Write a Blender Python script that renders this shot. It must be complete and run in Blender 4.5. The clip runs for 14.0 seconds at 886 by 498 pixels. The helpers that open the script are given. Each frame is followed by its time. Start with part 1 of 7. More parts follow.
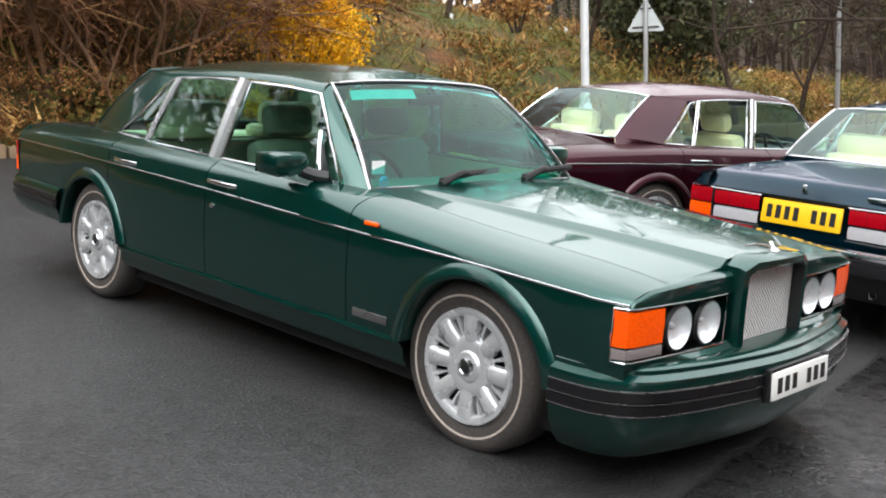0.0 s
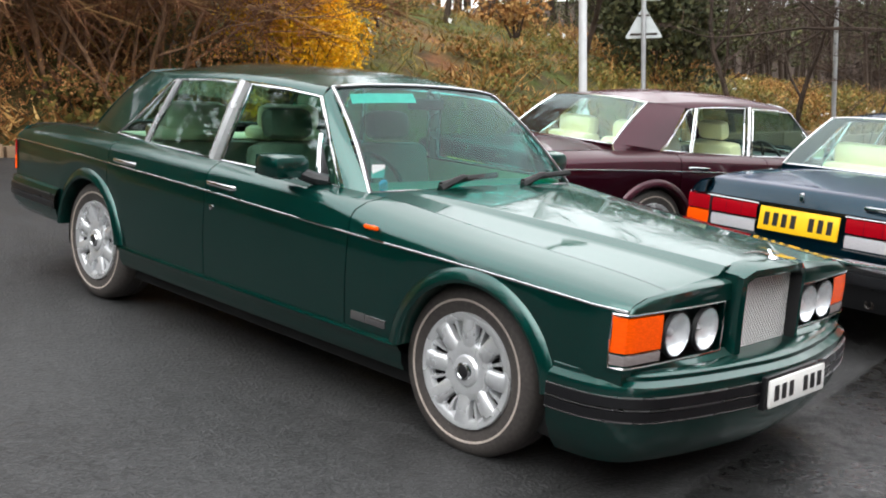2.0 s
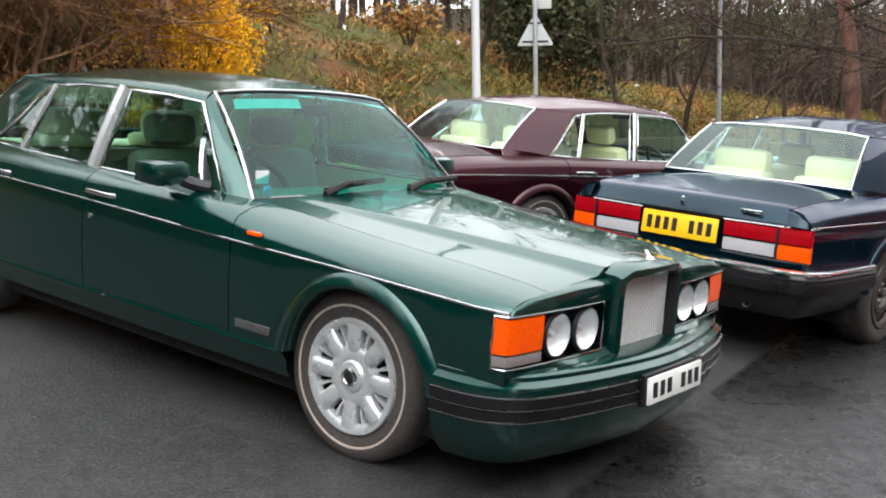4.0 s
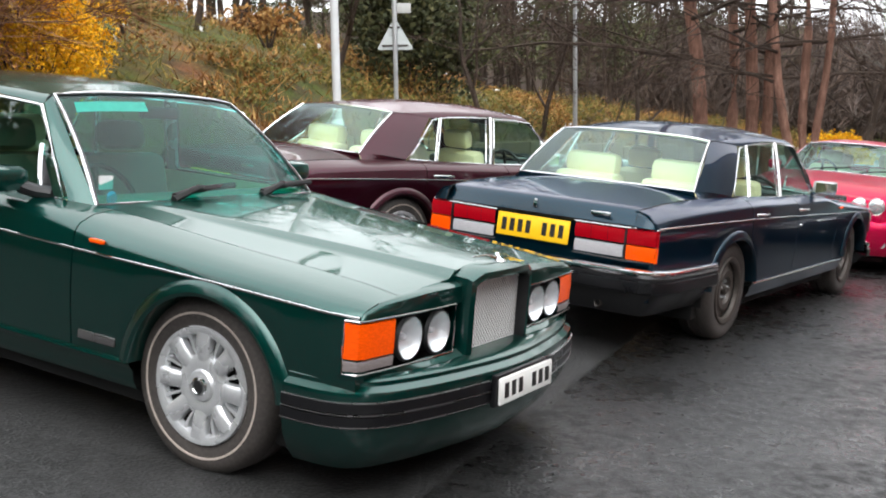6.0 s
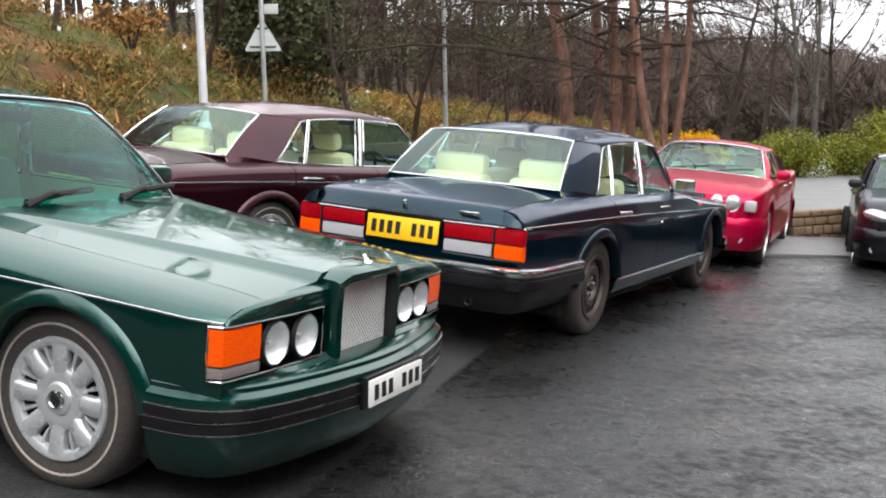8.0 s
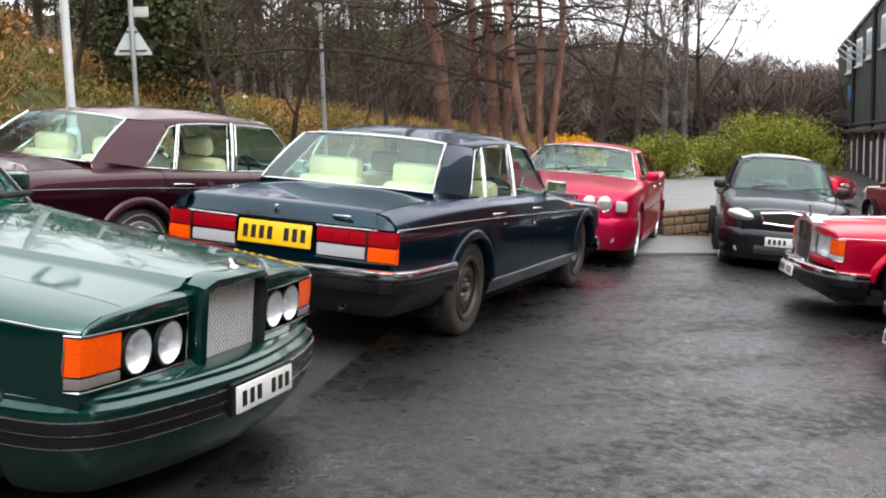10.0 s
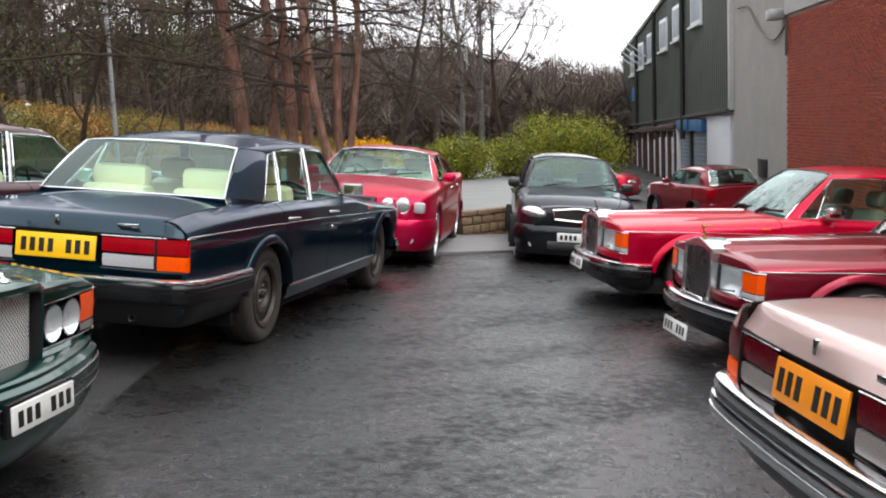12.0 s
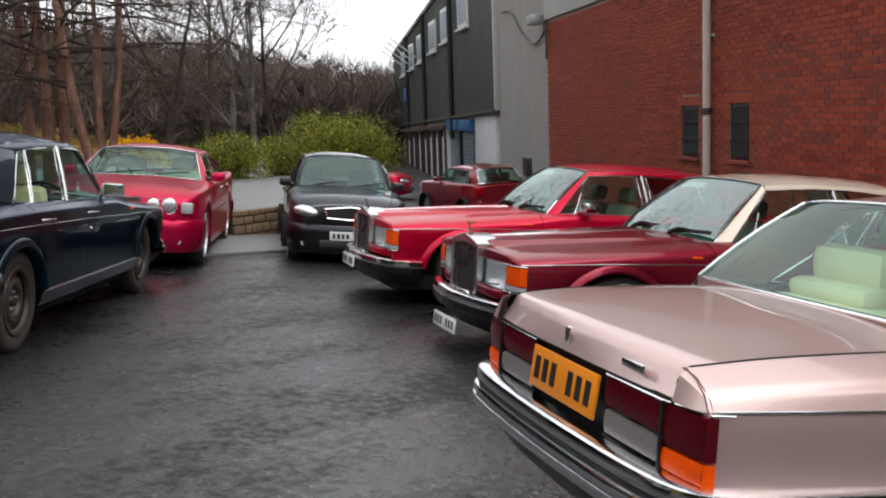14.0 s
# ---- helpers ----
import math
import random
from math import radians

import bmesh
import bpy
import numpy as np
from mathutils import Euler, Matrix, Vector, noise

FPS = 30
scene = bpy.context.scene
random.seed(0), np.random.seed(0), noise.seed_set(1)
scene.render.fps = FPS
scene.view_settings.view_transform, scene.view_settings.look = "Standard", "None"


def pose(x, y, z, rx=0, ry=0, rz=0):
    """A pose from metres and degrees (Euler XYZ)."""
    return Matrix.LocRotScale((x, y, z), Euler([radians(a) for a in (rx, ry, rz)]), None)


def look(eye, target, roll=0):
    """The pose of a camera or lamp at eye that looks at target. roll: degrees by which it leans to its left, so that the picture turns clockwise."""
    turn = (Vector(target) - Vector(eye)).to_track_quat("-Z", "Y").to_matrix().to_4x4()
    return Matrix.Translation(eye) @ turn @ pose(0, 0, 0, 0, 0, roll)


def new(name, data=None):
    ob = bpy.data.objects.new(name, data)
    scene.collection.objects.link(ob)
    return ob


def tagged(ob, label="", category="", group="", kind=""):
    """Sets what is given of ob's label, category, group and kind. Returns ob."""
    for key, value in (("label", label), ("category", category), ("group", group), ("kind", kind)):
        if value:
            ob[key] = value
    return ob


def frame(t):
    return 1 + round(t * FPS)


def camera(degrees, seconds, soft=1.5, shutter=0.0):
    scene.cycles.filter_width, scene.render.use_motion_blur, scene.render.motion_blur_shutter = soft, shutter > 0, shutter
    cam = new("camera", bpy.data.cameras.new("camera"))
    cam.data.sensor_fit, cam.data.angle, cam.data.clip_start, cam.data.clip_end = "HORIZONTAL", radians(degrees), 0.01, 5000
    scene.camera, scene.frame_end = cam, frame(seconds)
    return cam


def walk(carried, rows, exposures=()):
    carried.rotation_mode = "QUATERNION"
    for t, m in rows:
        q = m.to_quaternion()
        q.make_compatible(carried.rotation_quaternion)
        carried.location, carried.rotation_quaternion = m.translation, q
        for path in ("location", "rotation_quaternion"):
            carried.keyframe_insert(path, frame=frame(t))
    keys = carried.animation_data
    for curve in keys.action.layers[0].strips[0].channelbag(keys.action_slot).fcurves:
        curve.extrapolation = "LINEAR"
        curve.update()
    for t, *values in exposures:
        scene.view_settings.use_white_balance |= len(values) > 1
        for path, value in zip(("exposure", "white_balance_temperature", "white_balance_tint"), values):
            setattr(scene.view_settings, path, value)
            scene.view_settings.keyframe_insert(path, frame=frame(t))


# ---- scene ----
cam = camera(46.48, 14.0, soft=2.0)
# The car park slopes gently; SLOPE turns its own level into the world's.
SLOPE = Vector((0, 0, 1)).rotation_difference(Vector((0.08774, -0.04504, 0.99512))).to_matrix().to_4x4()
# seconds; place over the tarmac; yaw, pitch, lean
PATH = [
    (0, 0.000, 0.001, 1.513, -2.520, -10.103, 3.534),
    (0.5, -0.003, -0.005, 1.511, -2.434, -10.100, 3.546),
    (1, -0.012, 0.003, 1.519, -2.353, -10.020, 3.766),
    (1.5, -0.017, -0.003, 1.516, -2.618, -9.879, 3.979),
    (2, -0.017, -0.009, 1.514, -2.774, -9.853, 4.199),
    (2.5, -0.005, -0.004, 1.509, -3.732, -9.729, 4.417),
    (3, 0.012, -0.008, 1.507, -5.169, -9.495, 4.425),
    (5.5, 0.095, -0.029, 1.516, -13.804, -8.433, 4.425),
    (6, 0.104, -0.026, 1.516, -15.818, -8.281, 4.622),
    (6.5, 0.109, -0.034, 1.522, -17.688, -8.157, 4.577),
    (7, 0.121, -0.042, 1.525, -19.567, -7.992, 4.492),
    (7.5, 0.135, -0.028, 1.519, -21.189, -7.809, 4.532),
    (8, 0.138, -0.026, 1.515, -22.781, -7.631, 4.444),
    (10.5, 0.213, -0.067, 1.503, -31.251, -6.640, 3.854),
    (11, 0.226, -0.069, 1.498, -33.435, -6.424, 3.469),
    (11.5, 0.237, -0.070, 1.496, -35.730, -6.240, 3.359),
    (12, 0.256, -0.112, 1.498, -39.913, -5.924, 3.197),
    (12.5, 0.297, -0.098, 1.491, -44.565, -5.560, 3.329),
    (13, 0.301, -0.107, 1.490, -47.598, -5.357, 3.308),
    (13.5, 0.295, -0.122, 1.489, -49.707, -5.267, 3.247),
    (14, 0.292, -0.141, 1.490, -52.323, -5.251, 3.255),
]


def eye(x, y, z, yaw, pitch, lean):
    return SLOPE @ pose(x, y, z, 0, 0, yaw) @ pose(0, 0, 0, 90 + pitch) @ pose(0, 0, 0, 0, 0, lean)


walk(cam, [(t, eye(*row)) for t, *row in PATH], [(0, 1.06), (3, 1.06), (6.5, 0.98), (8, 0.92), (11, 0.88), (12.5, 0.64), (13.5, 0.44), (14, 0.18)])

# ---- light: a bright overcast sky ----
world = bpy.data.worlds.new("overcast_sky")
scene.world = world
world.use_nodes = True
_n, _l = world.node_tree.nodes, world.node_tree.links
_sky = _n.new("ShaderNodeTexSky")
_sky.sky_type, _sky.sun_disc = "NISHITA", False
_sky.sun_elevation, _sky.sun_rotation = radians(56), radians(177)
_sky.air_density, _sky.dust_density = 1.0, 4.0
_hsv = _n.new("ShaderNodeHueSaturation")
_hsv.inputs["Saturation"].default_value = 0.14
_hsv.inputs["Value"].default_value = 1.0
_l.new(_sky.outputs[0], _hsv.inputs["Color"])
_cloud = _n.new("ShaderNodeMixRGB")
_cloud.inputs[0].default_value = 0.85
_cloud.inputs[2].default_value = (10.2, 10.4, 10.8, 1)
_l.new(_hsv.outputs[0], _cloud.inputs[1])
# a clouded sky is brighter overhead than at the horizon
_dir, _xyz = _n.new("ShaderNodeTexCoord"), _n.new("ShaderNodeSeparateXYZ")
_rise, _tone = _n.new("ShaderNodeMapRange"), _n.new("ShaderNodeMixRGB")
_rise.inputs["From Min"].default_value, _rise.inputs["From Max"].default_value = 0.0, 1.0
_rise.inputs["To Min"].default_value, _rise.inputs["To Max"].default_value = 1.10, 1.28
_tone.blend_type, _tone.inputs[0].default_value = "MULTIPLY", 1.0
_l.new(_dir.outputs["Generated"], _xyz.inputs[0])
_l.new(_xyz.outputs["Z"], _rise.inputs["Value"])
_l.new(_cloud.outputs[0], _tone.inputs[1])
_l.new(_rise.outputs[0], _tone.inputs[2])
_l.new(_tone.outputs[0], _n["Background"].inputs["Color"])
_n["Background"].inputs["Strength"].default_value = 0.125
sun = new("sun", bpy.data.lights.new("sun", "SUN"))
sun.data.energy, sun.data.angle, sun.data.color = 0.9, radians(60), (1.0, 0.985, 0.965)
sun.matrix_world = look((0, 0, 30), (1, 20, 0))

# ---- materials ----
MATS = {}


class Nodes:
    """A small writer of node materials."""

    def __init__(self, name, rough=0.5, metal=0.0, color=(0.5, 0.5, 0.5), coat=0.0, spec=0.5):
        self.m = bpy.data.materials.new(name)
        self.m.use_nodes = True
        self.t = self.m.node_tree
        self.b = self.t.nodes["Principled BSDF"]
        self.put(self.b, "Base Color", (*color, 1))
        self.put(self.b, "Roughness", rough)
        self.put(self.b, "Metallic", metal)
        self.put(self.b, "Coat Weight", coat)
        self.put(self.b, "Coat Roughness", 0.03)
        self.put(self.b, "Specular IOR Level", spec)
        co = self.t.nodes.new("ShaderNodeTexCoord")
        self.co = co.outputs["Object"]
        MATS[name] = self.m

    def put(self, node, key, value):
        sock = node.inputs[key]
        if hasattr(value, "is_output"):
            self.t.links.new(value, sock)
        else:
            sock.default_value = value
        return node

    def noise(self, scale, detail=3, rough=0.55, stretch=None, distort=0.0):
        n = self.t.nodes.new("ShaderNodeTexNoise")
        src = self.co
        if stretch:
            mp = self.t.nodes.new("ShaderNodeMapping")
            self.put(mp, "Vector", src)
            mp.inputs["Scale"].default_value = stretch
            src = mp.outputs[0]
        for k, v in (("Vector", src), ("Scale", scale), ("Detail", detail), ("Roughness", rough), ("Distortion", distort)):
            self.put(n, k, v)
        return n.outputs["Fac"]

    def ramp(self, fac, stops):
        n = self.t.nodes.new("ShaderNodeValToRGB")
        self.put(n, "Fac", fac)
        while len(n.color_ramp.elements) < len(stops):
            n.color_ramp.elements.new(0.5)
        for e, (p, c) in zip(n.color_ramp.elements, stops):
            e.position = p
            e.color = (*c, 1) if not isinstance(c, (int, float)) else (c, c, c, 1)
        return n.outputs["Color"]

    def mix(self, fac, a, b, kind="MIX"):
        n = self.t.nodes.new("ShaderNodeMixRGB")
        n.blend_type = kind
        for k, v in ((0, fac), (1, a), (2, b)):
            if isinstance(v, tuple):
                v = (*v, 1)
            self.put(n, k, v)
        return n.outputs[0]

    def bump(self, height, strength, distance, coat=False):
        n = self.t.nodes.new("ShaderNodeBump")
        self.put(n, "Height", height)
        self.put(n, "Strength", strength)
        self.put(n, "Distance", distance)
        self.put(self.b, "Normal", n.outputs[0])
        if coat:
            self.put(self.b, "Coat Normal", n.outputs[0])
        return self

    def island(self):
        n = self.t.nodes.new("ShaderNodeNewGeometry")
        return n.outputs["Random Per Island"]

    def each(self):
        n = self.t.nodes.new("ShaderNodeObjectInfo")
        return n.outputs["Random"]


def paint(name, color, metal=0.35, rough=0.24, wet=0.10, coat=1.0, gloss=1.5):
    """Car paint under clear coat, with rain drops and a thin film of dirt."""
    k = Nodes(name, rough=rough, metal=metal, color=color, coat=coat, spec=0.15)
    flake = k.noise(900, 1)
    tone = k.ramp(flake, ((0.3, tuple(c * 0.8 for c in color)), (0.7, tuple(min(1, c * 1.18) for c in color))))
    dirt = k.ramp(k.noise(2.2, 5, 0.6), ((0.50, 0.0), (0.85, 0.035)))
    k.put(k.b, "Base Color", k.mix(dirt, tone, (0.13, 0.12, 0.11)))
    drops = k.ramp(k.noise(130, 2, 0.4), ((0.60, 0.0), (0.70, 1.0)))
    # the flakes keep their own colour at a slant; the clear coat alone mirrors the sky
    k.put(k.b, "Specular Tint", (*[0.12 + 0.40 * c / max(color) for c in color], 1))
    k.put(k.b, "Coat IOR", gloss)
    k.bump(drops, wet, 0.0015, coat=True)
    k.put(k.b, "Coat Roughness", k.ramp(k.noise(5, 4), ((0.35, 0.01), (0.75, 0.05))))
    return k.m


def plain(name, color, rough=0.5, metal=0.0, grain=40, amount=0.18, bump=0.1, dist=0.002, coat=0.0):
    k = Nodes(name, rough=rough, metal=metal, color=color, coat=coat)
    lo, hi = tuple(c * (1 - amount) for c in color), tuple(min(1, c * (1 + amount)) for c in color)
    fine, wide = k.noise(grain, 4), k.noise(grain / 12, 3)
    k.put(k.b, "Base Color", k.mix(0.5, k.ramp(fine, ((0.3, lo), (0.7, hi))), k.ramp(wide, ((0.3, lo), (0.7, hi)))))
    k.put(k.b, "Roughness", k.ramp(wide, ((0.3, max(0.02, rough * 0.8)), (0.7, min(1, rough * 1.2)))))
    return k.bump(fine, bump, dist).m


GREEN = paint("green_paint", (0.0005, 0.047, 0.038), metal=0.80, rough=0.34, coat=1.0, gloss=1.62)
BLUE = paint("dark_blue_paint", (0.001, 0.019, 0.033), metal=0.80, rough=0.36, coat=0.8)
MAROON = paint("maroon_paint", (0.036, 0.004, 0.010), metal=0.75, rough=0.36, coat=0.8)
RED = paint("bright_red_paint", (0.54, 0.001, 0.032), metal=0.55, rough=0.34, coat=0.5)
CLARET = paint("claret_paint", (0.25, 0.007, 0.026), metal=0.75, rough=0.34, coat=0.7)
CREAM = paint("cream_roof_paint", (0.80, 0.68, 0.55), metal=0.1)
PINK = paint("pale_pink_paint", (0.63, 0.450, 0.420), metal=0.62, rough=0.34)
ARN = paint("red_saloon_paint", (0.50, 0.002, 0.050), metal=0.60, rough=0.34, coat=0.5)
GREY = paint("charcoal_paint", (0.012, 0.013, 0.016), metal=0.70, rough=0.36, coat=0.8)
SMALLRED = paint("dull_red_paint", (0.22, 0.014, 0.024), metal=0.25)
WHITE = paint("white_paint", (0.68, 0.69, 0.70), metal=0.0)
SILVERP = paint("silver_mirror_paint", (0.55, 0.57, 0.58), metal=0.3)
CHROME = plain("chrome", (0.78, 0.79, 0.80), rough=0.10, metal=1.0, grain=30, amount=0.06, bump=0.02, dist=0.0005)
STEEL = plain("matt_black_steel", (0.060, 0.050, 0.043), rough=0.5, metal=0.3, grain=30, amount=0.4)
ALLOY = plain("silver_alloy", (0.74, 0.75, 0.76), rough=0.27, metal=0.65, grain=60, amount=0.10, bump=0.05, dist=0.0005)
RUBBER = plain("black_rubber", (0.005, 0.005, 0.006), rough=0.30, grain=60, amount=0.3)
TYRE = plain("tyre_rubber", (0.046, 0.039, 0.035), rough=0.78, grain=70, amount=0.45, bump=0.35, dist=0.002)
TYREWALL = plain("worn_white_line", (0.42, 0.36, 0.31), rough=0.8, grain=50, amount=0.3)
BLACKP = plain("black_plastic", (0.012, 0.012, 0.013), rough=0.4, grain=80, amount=0.3)
WIPER = plain("matt_black_wiper", (0.006, 0.006, 0.006), rough=0.75, grain=60, amount=0.3)
# near-black for hollows and undersides; their shade is put into the colour
DARK = plain("void_shade", (0.006, 0.006, 0.006), rough=0.9, grain=20, amount=0.3)
LEATHER = plain("cream_leather", (0.86, 0.74, 0.48), rough=0.5, grain=70, amount=0.08, bump=0.2, dist=0.002)
GREYTRIM = plain("grey_cloth", (0.10, 0.10, 0.10), rough=0.9, grain=120, amount=0.3)
MESHSTEEL = plain("bright_wire", (0.88, 0.88, 0.87), rough=0.30, metal=0.25, grain=60, amount=0.1)
YELLOWPL = plain("yellow_plate", (0.96, 0.54, 0.004), rough=0.45, grain=40, amount=0.05, coat=0.15)
ORANGEPL = plain("aged_yellow_plate", (0.86, 0.27, 0.006), rough=0.35, grain=40, amount=0.06, coat=0.15)
WHITEPL = plain("white_plate", (0.78, 0.78, 0.75), rough=0.35, grain=40, amount=0.05, coat=0.5)
INK = plain("plate_black", (0.012, 0.012, 0.012), rough=0.4)
STICKW = plain("white_sticker", (0.75, 0.77, 0.76), rough=0.5)
STICKB = plain("blue_sticker", (0.02, 0.32, 0.45), rough=0.5)
BRUSHED = plain("worn_polished_steel", (0.66, 0.66, 0.66), rough=0.2, metal=0.95, grain=40, amount=0.08, bump=0.03, dist=0.0005)
# steel darkened in its colour, standing in for the dark ground the vanes mirror
VANE = plain("darkened_grille_steel", (0.30, 0.29, 0.29), rough=0.28, metal=0.9, grain=40, amount=0.1)
FROSTED = plain("frosted_bulb", (0.50, 0.50, 0.51), rough=0.3)
# copy of the cream leather, dimmed in its colour for seats deep behind glass
LEATHERDIM = plain("dimmed_leather", (0.20, 0.18, 0.13), rough=0.5, grain=70, amount=0.08, bump=0.2, dist=0.002)
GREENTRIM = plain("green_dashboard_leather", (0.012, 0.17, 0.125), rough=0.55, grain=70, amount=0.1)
GOLD = plain("gold_plate", (0.80, 0.45, 0.16), rough=0.22, metal=0.9)


def lens(name, color, rough=0.12):
    """Ribbed lamp glass over a reflector."""
    k = Nodes(name, rough=rough, color=color, coat=0.25)
    rib = k.noise(6, 1, stretch=(1, 14, 40))
    k.put(k.b, "Specular IOR Level", 0.2)
    k.put(k.b, "Base Color", k.mix(k.ramp(rib, ((0.35, 0.0), (0.65, 0.5))), tuple(min(1, c * 1.15) for c in color), tuple(c * 0.72 for c in color)))
    return k.bump(rib, 0.2, 0.004).m


LENSRED = lens("red_lens", (0.34, 0.002, 0.008), rough=0.16)
LENSDARK = lens("deep_red_lens", (0.085, 0.002, 0.006))
LENSORANGE = lens("orange_lens", (0.95, 0.085, 0.001), rough=0.25)
LENSWHITE = lens("clear_lens", (0.40, 0.39, 0.40))
LENSGREY = lens("smoked_lens", (0.19, 0.165, 0.16))
HEADLAMP = Nodes("headlamp_reflector", rough=0.16, metal=0.6, color=(0.95, 0.96, 0.97), coat=0.0)
HEADLAMP = HEADLAMP.bump(HEADLAMP.noise(7, 1, stretch=(1, 22, 5)), 0.5, 0.006).m

LAMPDIM = Nodes("clear_lamp_lens", rough=0.14, metal=0.85, color=(0.80, 0.81, 0.82), coat=0.3)
LAMPDIM = LAMPDIM.bump(LAMPDIM.noise(9, 1, stretch=(1, 16, 6)), 0.6, 0.006).m


def glass(name, tint, gloss=1.0):
    """Thin window glass: see-through, with the sky mirrored at a slant."""
    m = bpy.data.materials.new(name)
    m.use_nodes = True
    t = m.node_tree
    t.nodes.remove(t.nodes["Principled BSDF"])
    see, mirror = t.nodes.new("ShaderNodeBsdfTransparent"), t.nodes.new("ShaderNodeBsdfGlossy")
    see.inputs[0].default_value = (*tint, 1)
    mirror.inputs["Color"].default_value = (0.86, 1.0, 0.98, 1)
    mirror.inputs["Roughness"].default_value = 0.015
    fr, mx = t.nodes.new("ShaderNodeLayerWeight"), t.nodes.new("ShaderNodeMixShader")
    fr.inputs["Blend"].default_value = 0.5
    power, gain = t.nodes.new("ShaderNodeMath"), t.nodes.new("ShaderNodeMath")
    power.operation, gain.operation, gain.use_clamp = "POWER", "MULTIPLY_ADD", True
    power.inputs[1].default_value = 4.5
    gain.inputs[1].default_value, gain.inputs[2].default_value = 0.36, 0.05 * gloss
    t.links.new(fr.outputs["Facing"], power.inputs[0])
    t.links.new(power.outputs[0], gain.inputs[0])
    t.links.new(gain.outputs[0], mx.inputs[0])
    t.links.new(see.outputs[0], mx.inputs[1])
    t.links.new(mirror.outputs[0], mx.inputs[2])
    t.links.new(mx.outputs[0], t.nodes["Material Output"].inputs["Surface"])
    return m


GLASS = glass("green_tinted_glass", (0.74, 0.93, 0.86), 0.8)
SCREEN = glass("deep_tinted_windscreen", (0.10, 0.60, 0.53), 0.8)
SIDEGLASS = glass("dark_tinted_side_glass", (0.40, 0.70, 0.64), 2.2)
REARGLASS = glass("teal_rear_glass", (0.70, 0.92, 0.86), 1.6)
CLEARSCREEN = glass("pale_teal_windscreen", (0.40, 0.72, 0.66), 1.8)
MISTED = glass("misted_windscreen", (0.42, 0.60, 0.56), 4.5)
LAMPGLASS = glass("lamp_glass", (0.95, 0.96, 0.97), 1.3)

# ---- building tools ----
def smooth(table, x):
    """Value at x of a smooth curve through the (x, value) pairs of a table."""
    t = sorted(table)
    if x <= t[0][0]:
        return t[0][1]
    if x >= t[-1][0]:
        return t[-1][1]
    i = max(k for k in range(len(t) - 1) if t[k][0] <= x)
    (x0, a), (x1, b) = t[i], t[i + 1]
    d = (b - a) / (x1 - x0)
    da = d if i == 0 else 0.5 * (d + (a - t[i - 1][1]) / (x0 - t[i - 1][0]))
    db = d if i + 2 == len(t) else 0.5 * (d + (t[i + 2][1] - b) / (t[i + 2][0] - x1))
    h, u = x1 - x0, (x - x0) / (x1 - x0)
    return (2 * u**3 - 3 * u**2 + 1) * a + (u**3 - 2 * u**2 + u) * h * da + (3 * u**2 - 2 * u**3) * b + (u**3 - u**2) * h * db


def bend(points, n):
    """n + 1 points along a smooth curve through the given points."""
    ks = list(range(len(points)))
    return [Vector([smooth([(k, points[k][c]) for k in ks], i * (len(points) - 1) / n) for c in range(len(points[0]))]) for i in range(n + 1)]


